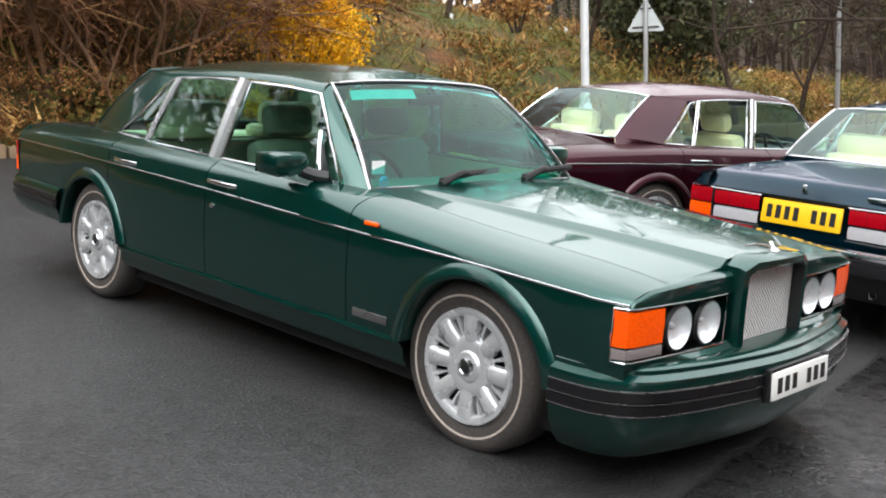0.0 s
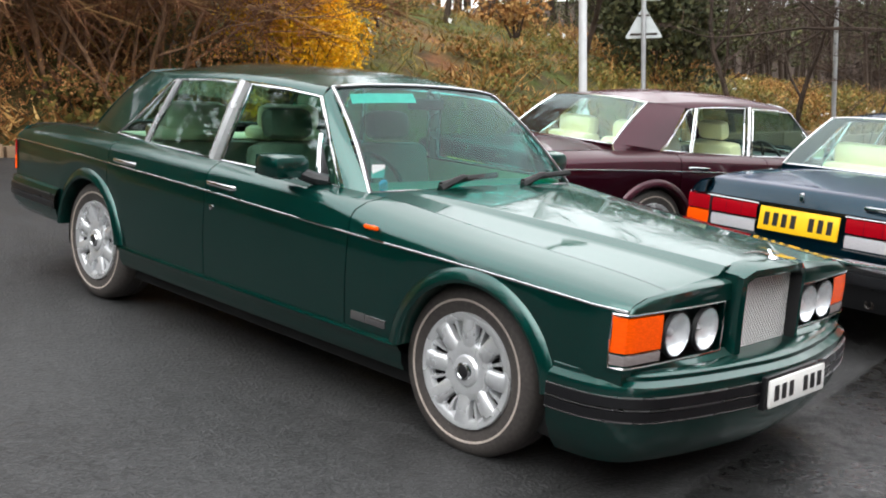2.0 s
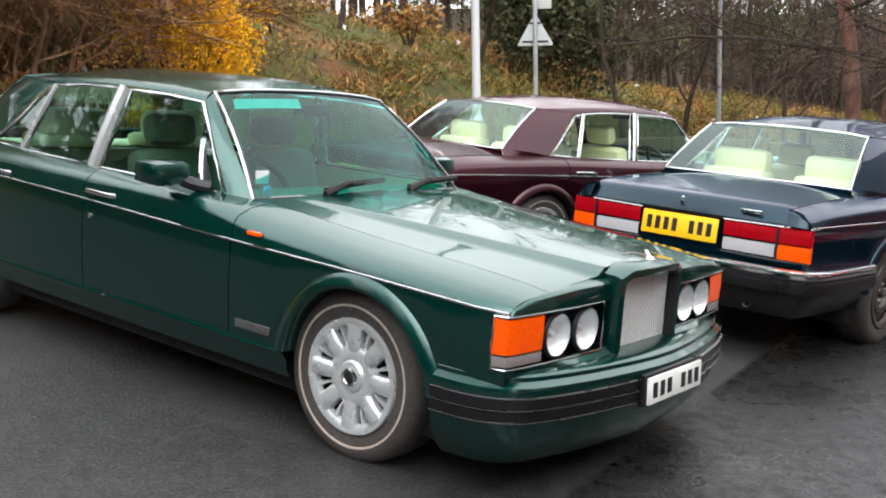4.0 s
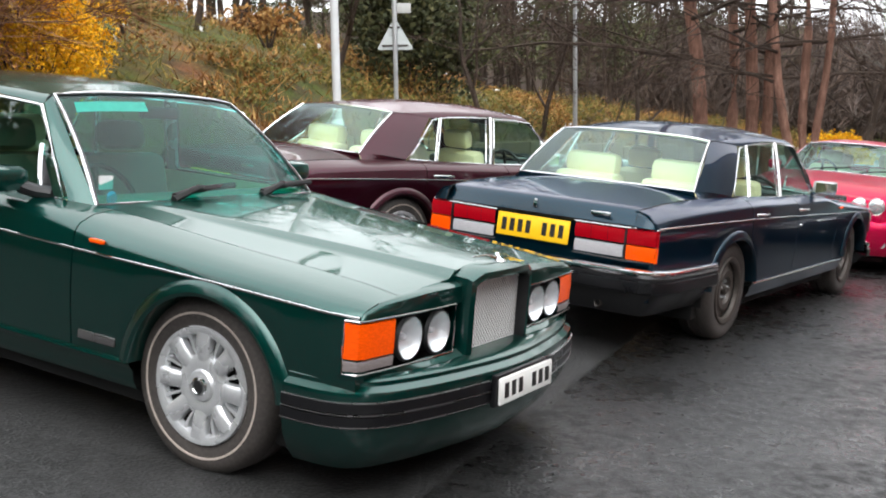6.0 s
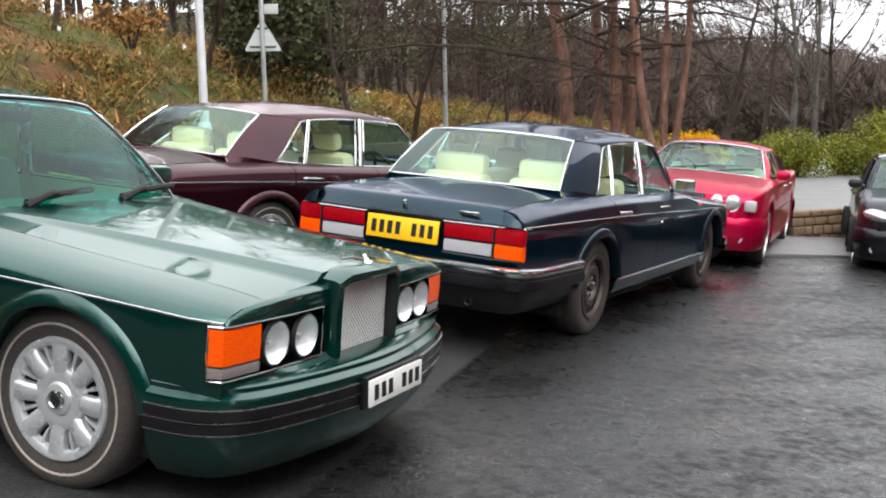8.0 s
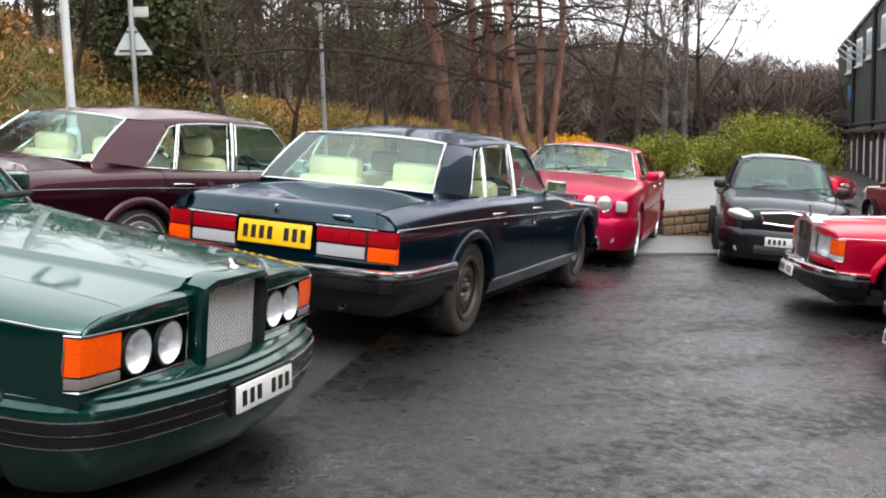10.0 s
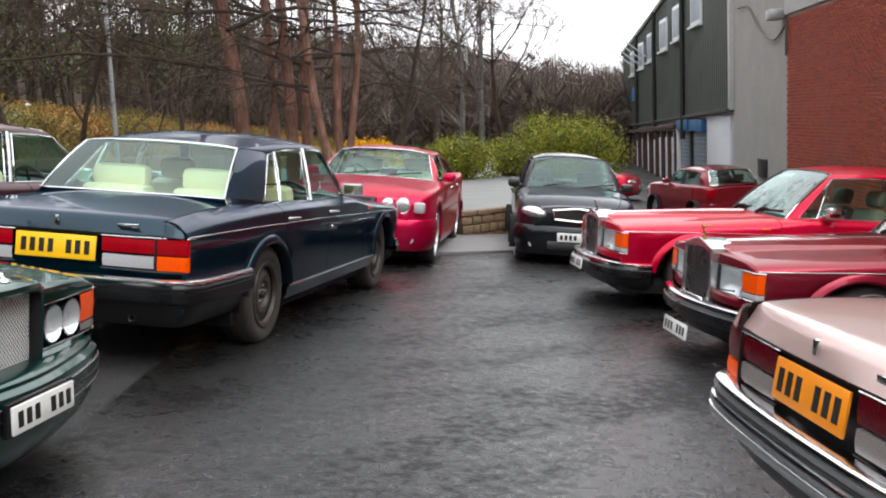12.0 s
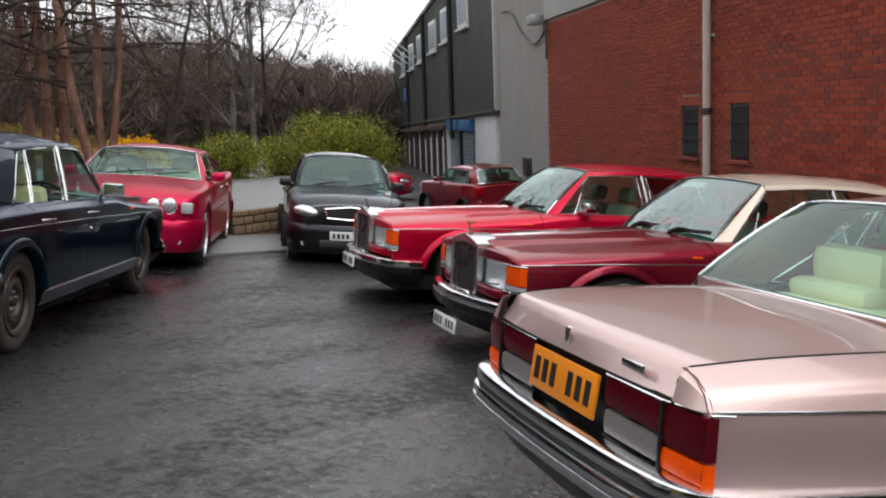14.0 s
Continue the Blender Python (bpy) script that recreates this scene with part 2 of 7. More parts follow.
class Geo:
    """Vertices and faces of one part."""

    def __init__(self):
        self.v, self.f = [], []

    def grid(self, rows, closed=False, loop=False):
        base, m = len(self.v), len(rows[0])
        for r in rows:
            self.v += [tuple(p) for p in r]
        nr = len(rows)
        for i in range(nr if loop else nr - 1):
            for j in range(m if closed else m - 1):
                a, b = base + i * m + j, base + i * m + (j + 1) % m
                i2 = (i + 1) % nr
                self.f.append((a, b, base + i2 * m + (j + 1) % m, base + i2 * m + j))
        return self

    def face(self, pts):
        base = len(self.v)
        self.v += [tuple(p) for p in pts]
        self.f.append(tuple(range(base, base + len(pts))))
        return self

    def ruled(self, a, b, n=4, bulge=(0, 0, 0)):
        """A surface between two curves of equal length, pushed out midway."""
        bulge = Vector(bulge)
        rows = []
        for k in range(n + 1):
            u = k / n
            rows.append([Vector(p).lerp(Vector(q), u) + bulge * (4 * u * (1 - u)) for p, q in zip(a, b)])
        return self.grid(rows)

    def tube(self, pts, r, sides=6, flat=1.0, up=(0, 0, 1), taper=None, cap=True, loop=False):
        pts = [Vector(p) for p in pts]
        rows = []
        for i, p in enumerate(pts):
            if loop:
                d = pts[(i + 1) % len(pts)] - pts[i - 1]
            else:
                d = pts[min(i + 1, len(pts) - 1)] - pts[max(i - 1, 0)]
            d = d.normalized() if d.length > 1e-9 else Vector((0, 0, 1))
            s = d.cross(Vector(up))
            s = s.normalized() if s.length > 1e-4 else d.orthogonal().normalized()
            w = s.cross(d)
            rr = r if taper is None else r + (taper - r) * i / (len(pts) - 1)
            rows.append([p + s * (math.cos(2 * math.pi * k / sides) * rr * flat) + w * (math.sin(2 * math.pi * k / sides) * rr) for k in range(sides)])
        base = len(self.v)
        self.grid(rows, closed=True, loop=loop)
        if cap and not loop:
            self.f.append(tuple(range(base, base + sides)))
            self.f.append(tuple(range(base + (len(pts) - 1) * sides, base + len(pts) * sides))[::-1])
        return self

    def box(self, lo, hi, r=0.0, m=None):
        """A box from corner to corner, its edges chamfered by r."""
        lo, hi = Vector(lo), Vector(hi)
        if r <= 0:
            bm = bmesh.new()
            bmesh.ops.create_cube(bm, size=1)
        else:
            bm = bmesh.new()
            bmesh.ops.create_cube(bm, size=1)
        for vert in bm.verts:
            vert.co = Vector([(lo[c] + hi[c]) / 2 + vert.co[c] * (hi[c] - lo[c]) for c in range(3)])
        if r > 0:
            bmesh.ops.bevel(bm, geom=bm.edges[:], offset=r, segments=2, profile=0.5, affect="EDGES")
        return self.add(bm, m)

    def add(self, bm, m=None):
        base = len(self.v)
        bm.verts.ensure_lookup_table()
        bm.verts.index_update()
        self.v += [tuple(m @ w.co) if m else tuple(w.co) for w in bm.verts]
        self.f += [tuple(base + w.index for w in f.verts) for f in bm.faces]
        bm.free()
        return self

    def lathe(self, profile, n=40, axis="y", at=(0, 0, 0), a0=0.0, a1=2 * math.pi):
        """Turns (radius, height) pairs about an axis."""
        rows, full = [], abs(a1 - a0 - 2 * math.pi) < 1e-6
        at = Vector(at)
        for k in range(n if full else n + 1):
            a = a0 + (a1 - a0) * k / n
            c, s = math.cos(a), math.sin(a)
            if axis == "y":
                rows.append([at + Vector((r * c, h, r * s)) for r, h in profile])
            elif axis == "x":
                rows.append([at + Vector((h, r * c, r * s)) for r, h in profile])
            else:
                rows.append([at + Vector((r * c, r * s, h)) for r, h in profile])
        return self.grid(rows, loop=full)

    def flip(self):
        """The mirror image across the middle of the thing (y to -y)."""
        g = Geo()
        g.v = [(x, -y, z) for x, y, z in self.v]
        g.f = [f[::-1] for f in self.f]
        return g

    def moved(self, m):
        g = Geo()
        g.v, g.f = [tuple(m @ Vector(p)) for p in self.v], list(self.f)
        return g

    def __iadd__(self, other):
        base = len(self.v)
        self.v += other.v
        self.f += [tuple(i + base for i in f) for f in other.f]
        return self

    def mesh(self, name, angle=38):
        me = bpy.data.meshes.new(name)
        me.from_pydata(self.v, [], self.f)
        bm = bmesh.new()
        bm.from_mesh(me)
        bmesh.ops.remove_doubles(bm, verts=bm.verts[:], dist=0.0004)
        bmesh.ops.recalc_face_normals(bm, faces=bm.faces[:])
        bm.to_mesh(me)
        bm.free()
        if angle:
            me.polygons.foreach_set("use_smooth", [True] * len(me.polygons))
            me.set_sharp_from_angle(angle=radians(angle))
        return me

    def raw(self, name):
        me = bpy.data.meshes.new(name)
        me.from_pydata(self.v, [], self.f)
        return me


def part(name, geo, material, parent=None, label="", angle=38):
    """Links one mesh object, under a thing or a part where one is given."""
    me = geo.mesh(name, angle) if isinstance(geo, Geo) else geo
    if not me.materials:
        me.materials.append(material)
    ob = new(name, me)
    if parent is not None:
        ob.parent = parent
    if label:
        tagged(ob, label)
    return ob


def thing(name, label, category, group="", kind=""):
    return tagged(new(name), label, category, group, kind)


def sides(name, geo, material, parent, label="", angle=38):
    """The same part on both flanks."""
    return part(name, geo, material, parent, label, angle), part(name, geo.flip(), material, parent, label, angle)


def sweep(path, profile):
    """Sweeps (out, z) pairs along a level path of (x, y), out to its right-hand side."""
    g, rows, n = Geo(), [], len(path)
    for i, (x, y) in enumerate(path):
        a, b = path[max(i - 1, 0)], path[min(i + 1, n - 1)]
        d = Vector((b[0] - a[0], b[1] - a[1], 0)).normalized()
        o = Vector((d.y, -d.x, 0))
        rows.append([Vector((x, y, z)) + o * out for out, z in profile])
    return g.grid(rows)


def lettering(text, size, material, parent, m, name="lettering", depth=0.002, squeeze=1.0):
    """Raised letters in the built-in font."""
    cu = bpy.data.curves.new(name, "FONT")
    cu.body, cu.size, cu.extrude, cu.align_x, cu.align_y = text, size, depth, "CENTER", "CENTER"
    ob = bpy.data.objects.new(name, cu)
    scene.collection.objects.link(ob)
    me = bpy.data.meshes.new_from_object(ob.evaluated_get(bpy.context.evaluated_depsgraph_get()))
    bpy.data.objects.remove(ob)
    me.transform(m @ Matrix.Diagonal((squeeze, 1, 1, 1)))
    me.materials.clear()
    me.materials.append(material)
    return part(name, me, material, parent)

# ---- materials of the place ----
def tarmac_material():
    """Wet old tarmac, with a darker relaid patch under the first cars and pale worn streaks."""
    k = Nodes("wet_tarmac", rough=0.5, color=(0.03, 0.03, 0.03), spec=0.5)
    sep = k.t.nodes.new("ShaderNodeSeparateXYZ")
    k.put(sep, "Vector", k.co)
    edge = k.t.nodes.new("ShaderNodeMath")
    edge.operation = "MULTIPLY_ADD"
    k.put(edge, 0, sep.outputs["X"])
    edge.inputs[1].default_value = -1.235
    k.put(edge, 2, sep.outputs["Y"])
    wob = k.t.nodes.new("ShaderNodeMath")
    wob.operation = "MULTIPLY_ADD"
    k.put(wob, 0, k.noise(2.5, 3))
    wob.inputs[1].default_value = 0.10
    k.put(wob, 2, edge.outputs[0])
    off = k.t.nodes.new("ShaderNodeMath")
    off.operation = "SUBTRACT"
    k.put(off, 0, wob.outputs[0])
    off.inputs[1].default_value = 2.24
    side = k.ramp(off.outputs[0], ((0.0, 0.0), (0.06, 1.0)))
    # stones of the mix, pale chips among them, worn and wet patches
    grain, clump, patch = k.noise(60, 1.5, 0.5), k.noise(13, 3, 0.6), k.noise(0.55, 4, 0.6)
    broad = k.noise(0.8, 5, 0.62, stretch=(0.7, 1.5, 1))
    puddle = k.mix(0.50, k.noise(12.0, 8, 0.72), broad)
    stones = k.mix(0.35, grain, clump)
    old = k.mix(0.55, k.ramp(stones, ((0.38, 0.001), (0.66, 0.026))), k.ramp(puddle, ((0.42, 0.005), (0.58, 0.014))))
    fresh = k.mix(0.65, k.ramp(stones, ((0.38, 0.003), (0.66, 0.085))), k.ramp(patch, ((0.3, 0.018), (0.7, 0.036))))
    col = k.mix(side, old, fresh)
    grit = k.ramp(k.noise(260, 1), ((0.66, 0.0), (0.72, 0.65)))
    col = k.mix(grit, col, (0.17, 0.165, 0.16))
    k.put(k.b, "Base Color", col)
    wet = k.ramp(puddle, ((0.42, 0.18), (0.58, 0.54)))
    dry = k.ramp(k.mix(0.4, patch, clump), ((0.3, 0.36), (0.7, 0.62)))
    k.put(k.b, "Roughness", k.mix(side, wet, dry))
    k.put(k.b, "Specular IOR Level", k.mix(side, k.ramp(puddle, ((0.42, 0.80), (0.58, 0.14))), (0.20, 0.20, 0.20)))
    both = k.mix(0.40, grain, clump)
    return k.bump(both, 0.9, 0.013).m


def growth_material(name, stops, rough=0.75, sheen=0.0):
    """Leaves or stalks, each a shade of its own."""
    k = Nodes(name, rough=rough, color=stops[0][1], spec=0.25)
    one, wide = k.ramp(k.island(), stops), k.noise(0.7, 3)
    dark = k.ramp(wide, ((0.3, 0.55), (0.7, 1.15)))
    k.put(k.b, "Base Color", k.mix(1.0, one, dark, "MULTIPLY"))
    return k.m


def earth_material():
    k = Nodes("earthy_bank", rough=0.9, color=(0.06, 0.05, 0.03), spec=0.2)
    a, b, c = k.noise(0.45, 4, 0.6), k.noise(2.8, 5, 0.65), k.noise(30, 4, 0.6)
    base = k.ramp(a, ((0.32, (0.20, 0.088, 0.038)), (0.44, (0.13, 0.10, 0.034)), (0.58, (0.085, 0.115, 0.024)), (0.72, (0.10, 0.056, 0.040))))
    base = k.mix(k.ramp(b, ((0.4, 0.0), (0.65, 0.8))), base, (0.050, 0.036, 0.020))
    k.put(k.b, "Base Color", k.mix(1.0, base, k.ramp(c, ((0.3, 0.55), (0.7, 1.35))), "MULTIPLY"))
    return k.bump(c, 0.8, 0.06).m


def bark_material(name, lo, hi, tall=6):
    k = Nodes(name, rough=0.88, color=lo, spec=0.2)
    n, w = k.noise(16, 5, 0.65, stretch=(1, 1, 0.22)), k.noise(1.2, 3)
    col = k.mix(k.ramp(w, ((0.35, 0.0), (0.65, 0.7))), k.ramp(n, ((0.3, lo), (0.7, hi))), tuple(c * 0.55 for c in lo))
    k.put(k.b, "Base Color", col)
    return k.bump(n, 0.9, 0.03).m


def brick_material():
    k = Nodes("red_brick", rough=0.85, color=(0.25, 0.05, 0.03), spec=0.25)
    each = k.ramp(k.mix(0.5, k.each(), k.island(), "ADD"), ((0.05, (0.135, 0.022, 0.014)), (0.4, (0.26, 0.044, 0.023)), (0.75, (0.34, 0.070, 0.032)), (1.0, (0.19, 0.046, 0.033))))
    wear, stain = k.noise(60, 4, 0.6), k.noise(0.6, 4, 0.6)
    col = k.mix(1.0, each, k.ramp(wear, ((0.25, 0.68), (0.75, 1.25))), "MULTIPLY")
    col = k.mix(k.ramp(stain, ((0.5, 0.0), (0.8, 0.45))), col, (0.13, 0.062, 0.052))
    k.put(k.b, "Base Color", col)
    return k.bump(wear, 0.5, 0.004).m


FARWOOD = Nodes("far_leafless_wood", rough=0.95, color=(0.06, 0.04, 0.03), spec=0.1)
FARWOOD.put(FARWOOD.b, "Base Color", FARWOOD.mix(0.5, FARWOOD.ramp(FARWOOD.noise(0.9, 4, 0.7, stretch=(1, 1, 0.15)), ((0.3, (0.020, 0.015, 0.012)), (0.7, (0.060, 0.043, 0.033)))), FARWOOD.ramp(FARWOOD.noise(0.08, 3), ((0.3, (0.030, 0.024, 0.019)), (0.7, (0.060, 0.040, 0.030))))))
FARWOOD = FARWOOD.m
TARMAC = tarmac_material()
EARTH = earth_material()
MORTAR = plain("old_mortar", (0.27, 0.20, 0.17), rough=0.95, grain=60, amount=0.3, bump=0.4, dist=0.004)
BRICK = brick_material()
RENDER = plain("stained_grey_render", (0.27, 0.255, 0.24), rough=0.92, grain=18, amount=0.22, bump=0.4, dist=0.006)
CLAD = plain("olive_grey_cladding", (0.075, 0.082, 0.070), rough=0.5, metal=0.1, grain=6, amount=0.16, bump=0.05)
FASCIA = plain("pale_grey_fascia", (0.42, 0.42, 0.40), rough=0.7, grain=10, amount=0.15)
PANELW = plain("dirty_white_panel", (0.50, 0.52, 0.54), rough=0.6, grain=7, amount=0.14)
SHUTTER = plain("grey_shutter", (0.20, 0.23, 0.27), rough=0.45, metal=0.4, grain=20, amount=0.15)
BLUEBOX = plain("blue_box_paint", (0.020, 0.10, 0.24), rough=0.45, grain=20, amount=0.15)
TIMBER = plain("dark_brown_timber", (0.055, 0.026, 0.020), rough=0.8, grain=14, amount=0.35, bump=0.3)
UPVC = plain("white_window_frame", (0.62, 0.63, 0.63), rough=0.4, grain=20, amount=0.08)
PIPEW = plain("cream_drainpipe", (0.50, 0.44, 0.40), rough=0.55, grain=12, amount=0.12)
GALV = plain("galvanised_steel", (0.40, 0.41, 0.41), rough=0.5, metal=0.6, grain=9, amount=0.14)
POSTW = plain("pale_painted_steel", (0.55, 0.56, 0.56), rough=0.5, metal=0.1, grain=6, amount=0.12)
SIGNBACK = plain("grey_sign_back", (0.46, 0.49, 0.48), rough=0.45, metal=0.3, grain=14, amount=0.1)
CONCRETE = plain("damp_concrete", (0.19, 0.19, 0.185), rough=0.6, grain=16, amount=0.25, bump=0.3, dist=0.006)
STONE = plain("brown_sandstone", (0.22, 0.145, 0.085), rough=0.9, grain=12, amount=0.4, bump=0.7, dist=0.015)
BARKRED = bark_material("red_pine_bark", (0.115, 0.054, 0.038), (0.36, 0.205, 0.150))
BARKBROWN = bark_material("brown_bark", (0.034, 0.024, 0.018), (0.085, 0.060, 0.044))
BARKPALE = bark_material("pale_lichen_bark", (0.085, 0.078, 0.068), (0.20, 0.185, 0.165))
BARKWARM = bark_material("warm_brown_bark", (0.15, 0.082, 0.048), (0.32, 0.19, 0.11))
TWIG = growth_material("brown_twigs", ((0.0, (0.036, 0.024, 0.018)), (0.5, (0.070, 0.046, 0.034)), (1.0, (0.11, 0.070, 0.050))))
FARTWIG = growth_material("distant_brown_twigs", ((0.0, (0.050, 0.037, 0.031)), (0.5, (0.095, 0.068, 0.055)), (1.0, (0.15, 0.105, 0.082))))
TWIGRED = growth_material("reddish_twigs", ((0.0, (0.17, 0.075, 0.040)), (0.6, (0.32, 0.155, 0.075)), (1.0, (0.42, 0.25, 0.10))))
LEAFYELLOW = growth_material("golden_blossom", ((0.0, (0.85, 0.38, 0.003)), (0.6, (0.98, 0.54, 0.005)), (1.0, (0.95, 0.62, 0.02))))
LEAFHEDGE = growth_material("hedge_leaves", ((0.0, (0.07, 0.085, 0.010)), (0.5, (0.21, 0.235, 0.020)), (1.0, (0.42, 0.41, 0.04))), rough=0.5)
LEAFDARK = growth_material("dark_evergreen_leaves", ((0.0, (0.028, 0.034, 0.014)), (0.5, (0.062, 0.070, 0.026)), (1.0, (0.12, 0.115, 0.045))))
LEAFOLIVE = growth_material("olive_bramble_leaves", ((0.0, (0.06, 0.055, 0.014)), (0.5, (0.145, 0.135, 0.028)), (0.75, (0.22, 0.18, 0.045)), (1.0, (0.34, 0.15, 0.05))))
LITTER = growth_material("rusty_dead_leaves", ((0.0, (0.26, 0.095, 0.032)), (0.5, (0.42, 0.18, 0.065)), (1.0, (0.54, 0.30, 0.12))), rough=0.9)
BRACKEN = growth_material("dead_bracken", ((0.0, (0.17, 0.070, 0.022)), (0.5, (0.36, 0.175, 0.050)), (1.0, (0.52, 0.33, 0.12))), rough=0.9)
GRASS = growth_material("rough_grass", ((0.0, (0.11, 0.105, 0.020)), (0.6, (0.23, 0.20, 0.040)), (1.0, (0.46, 0.30, 0.09))), rough=0.8)

# ---- the lie of the land ----
UP = SLOPE.to_3x3() @ Vector((0, 0, 1))
FOOT, ALONG = Vector((-5.2, 13.7)), Vector((math.cos(radians(38)), math.sin(radians(38))))


def tarmac_z(x, y):
    f = min(1.0, 34.0 / max(math.hypot(x, y), 0.1))
    return -(UP.x * x + UP.y * y) * f / UP.z


def bank_place(s, d):
    p = FOOT + ALONG * s + Vector((-ALONG.y, ALONG.x)) * d
    return p.x, p.y


def bank_rise(s, d):
    """Height of the bank over the tarmac, d metres behind its foot."""
    tall = smooth([(-40, 6.5), (0, 5.6), (12, 4.4), (22, 3.2), (34, 2.0), (60, 1.5)], s)
    rise = tall * (1 - math.exp(-max(d, 0) / 6.0)) + max(0, d - 9) * 0.30 * smooth([(-60, 1), (0, 0.9), (12, 0.55), (22, 0.40), (30, 0.30), (45, 0.12), (70, 0.1)], s) if d > 0 else 0.0
    return rise + min(1, max(d, 0) / 2) * 0.35 * noise.noise(Vector((s * 0.4, d * 0.4, 3.1)))


def bank_point(s, d):
    x, y = bank_place(s, d)
    return Vector((x, y, tarmac_z(x, y) + bank_rise(s, d)))


ticks = [-170, -110, -70, -45, -30, -20, -12, -8, -4, 0, 4, 8, 12, 16, 20, 25, 30, 38, 50, 70, 100, 140, 200]
tagged(part("ground", Geo().grid([[(x, y, tarmac_z(x, y)) for y in ticks] for x in ticks]), TARMAC, angle=80), "dark wet tarmac yard with worn streaks", "ground", kind="structure")
steps = [0.0, 0.3, 0.7, 1.2, 1.8, 2.6, 3.5, 4.5, 6, 8, 10, 13, 17, 22, 30, 45]
rows = [[bank_point(s, d) + Vector((0, 0, -0.03 if d == 0 else 0.02)) for d in steps] for s in [i * 1.0 for i in range(-50, 75)]]
tagged(part("bank", Geo().grid(rows), EARTH, angle=80), "steep earth bank covered in bracken and scrub", "bank", kind="structure")
# kerb stones along the foot of the bank
verge = thing("kerb", "rough low stone kerb along the grassy verge", "kerb", kind="structure")
rnd = random.Random(5)
for i in range(46):
    s0 = -14 + i * 0.62
    x, y = bank_place(s0, -0.28)
    st = Geo().box((-0.29, -0.14, -0.1), (0.29, 0.14, 0.16 + rnd.random() * 0.05), 0.025)
    ob = part("kerb_stone", st, STONE, verge)
    ob.matrix_basis = pose(x, y, tarmac_z(x, y) - 0.02, rnd.uniform(-3, 3), rnd.uniform(-2, 2), 38 + rnd.uniform(-3, 3))

# ---- growing things ----
class Growth:
    """Gathers many small leaves, blades and twigs as raw triangles and quads."""

    def __init__(self, seed):
        self.r, self.v, self.f = np.random.RandomState(seed), [], []
        self.n = 0

    def put(self, verts, per):
        verts = np.asarray(verts, float).reshape(-1, 3)
        self.v.append(verts)
        k = len(verts) // per
        self.f += (np.arange(k * per).reshape(k, per) + self.n).tolist()
        self.n += len(verts)

    def leaves(self, centre, radii, count, size, shell=0.45, squash=1.0, slim=0.55):
        d = self.r.normal(size=(count, 3))
        d /= np.linalg.norm(d, axis=1)[:, None]
        rad = shell + (1 - shell) * self.r.rand(count, 1) ** 0.6
        rad = rad * (1 + 0.22 * np.sin(d[:, :1] * 5 + centre[0]) * np.cos(d[:, 1:2] * 6 + centre[1]))
        p = np.asarray(centre) + d * rad * np.asarray(radii)
        a = self.r.normal(size=(count, 3))
        a /= np.linalg.norm(a, axis=1)[:, None]
        b = np.cross(a, self.r.normal(size=(count, 3)))
        b /= np.linalg.norm(b, axis=1)[:, None]
        s = size * (0.6 + 0.8 * self.r.rand(count, 1))
        a, b = a * s, b * s * slim
        self.put(np.stack([p - a, p - b, p + a, p + b], 1), 4)

    def blades(self, base, count, height, lean=0.5, width=0.03, spread=0.25):
        base = np.asarray(base)
        p = base + np.c_[self.r.normal(size=(count, 2)) * spread, np.zeros(count)]
        tip = p + np.c_[self.r.normal(size=(count, 2)) * lean * height, height * (0.5 + 0.7 * self.r.rand(count))]
        w = np.c_[self.r.normal(size=(count, 2)), np.zeros(count)]
        w = w / np.linalg.norm(w, axis=1)[:, None] * width
        self.put(np.stack([p - w, p + w, tip], 1), 3)

    def twigs(self, base, direction, count, length, width=0.012, wild=0.6):
        base, direction = np.asarray(base), np.asarray(direction)
        t = direction + self.r.normal(size=(count, 3)) * wild
        t /= np.linalg.norm(t, axis=1)[:, None]
        L = length * (0.5 + self.r.rand(count, 1))
        w = np.cross(t, self.r.normal(size=(count, 3)))
        w = w / np.linalg.norm(w, axis=1)[:, None] * width
        p = base + self.r.normal(size=(count, 3)) * 0.05
        self.put(np.stack([p - w, p + w, p + t * L + self.r.normal(size=(count, 3)) * 0.05 * L], 1), 3)

    def mesh(self, name):
        me = bpy.data.meshes.new(name)
        v = np.concatenate(self.v) if self.v else np.zeros((0, 3))
        me.from_pydata(v.tolist(), [], self.f)
        return me


def limbs(geo, tips, base, direction, length, radius, level, rng, wild=0.45, lift=0.25, forks=(2, 4)):
    """Branches that fork; the ends are noted in tips."""
    n = 5
    pts, d = [Vector(base)], Vector(direction).normalized()
    for i in range(n):
        d = (d + Vector((rng.gauss(0, 1), rng.gauss(0, 1), rng.gauss(0, 1))) * wild * 0.22 + Vector((0, 0, lift * 0.10))).normalized()
        pts.append(pts[-1] + d * (length / n))
    geo.tube(pts, radius, 5 if level > 1 else 4, taper=radius * 0.55, cap=False)
    if level == 0:
        tips.append((pts[-1], d, length))
        tips.append((pts[3], d, length))
        return
    for k in range(rng.randint(*forks)):
        i = rng.randint(2, n)
        side = Vector((rng.gauss(0, 1), rng.gauss(0, 1), rng.gauss(0, 0.6) + lift))
        limbs(geo, tips, pts[i], (d + side.normalized() * (0.6 + wild)).normalized(), length * rng.uniform(0.5, 0.75), radius * (0.55 - 0.04 * i), level - 1, rng, wild, lift, forks)
    limbs(geo, tips, pts[-1], d, length * 0.7, radius * 0.5, level - 1, rng, wild, lift, forks)


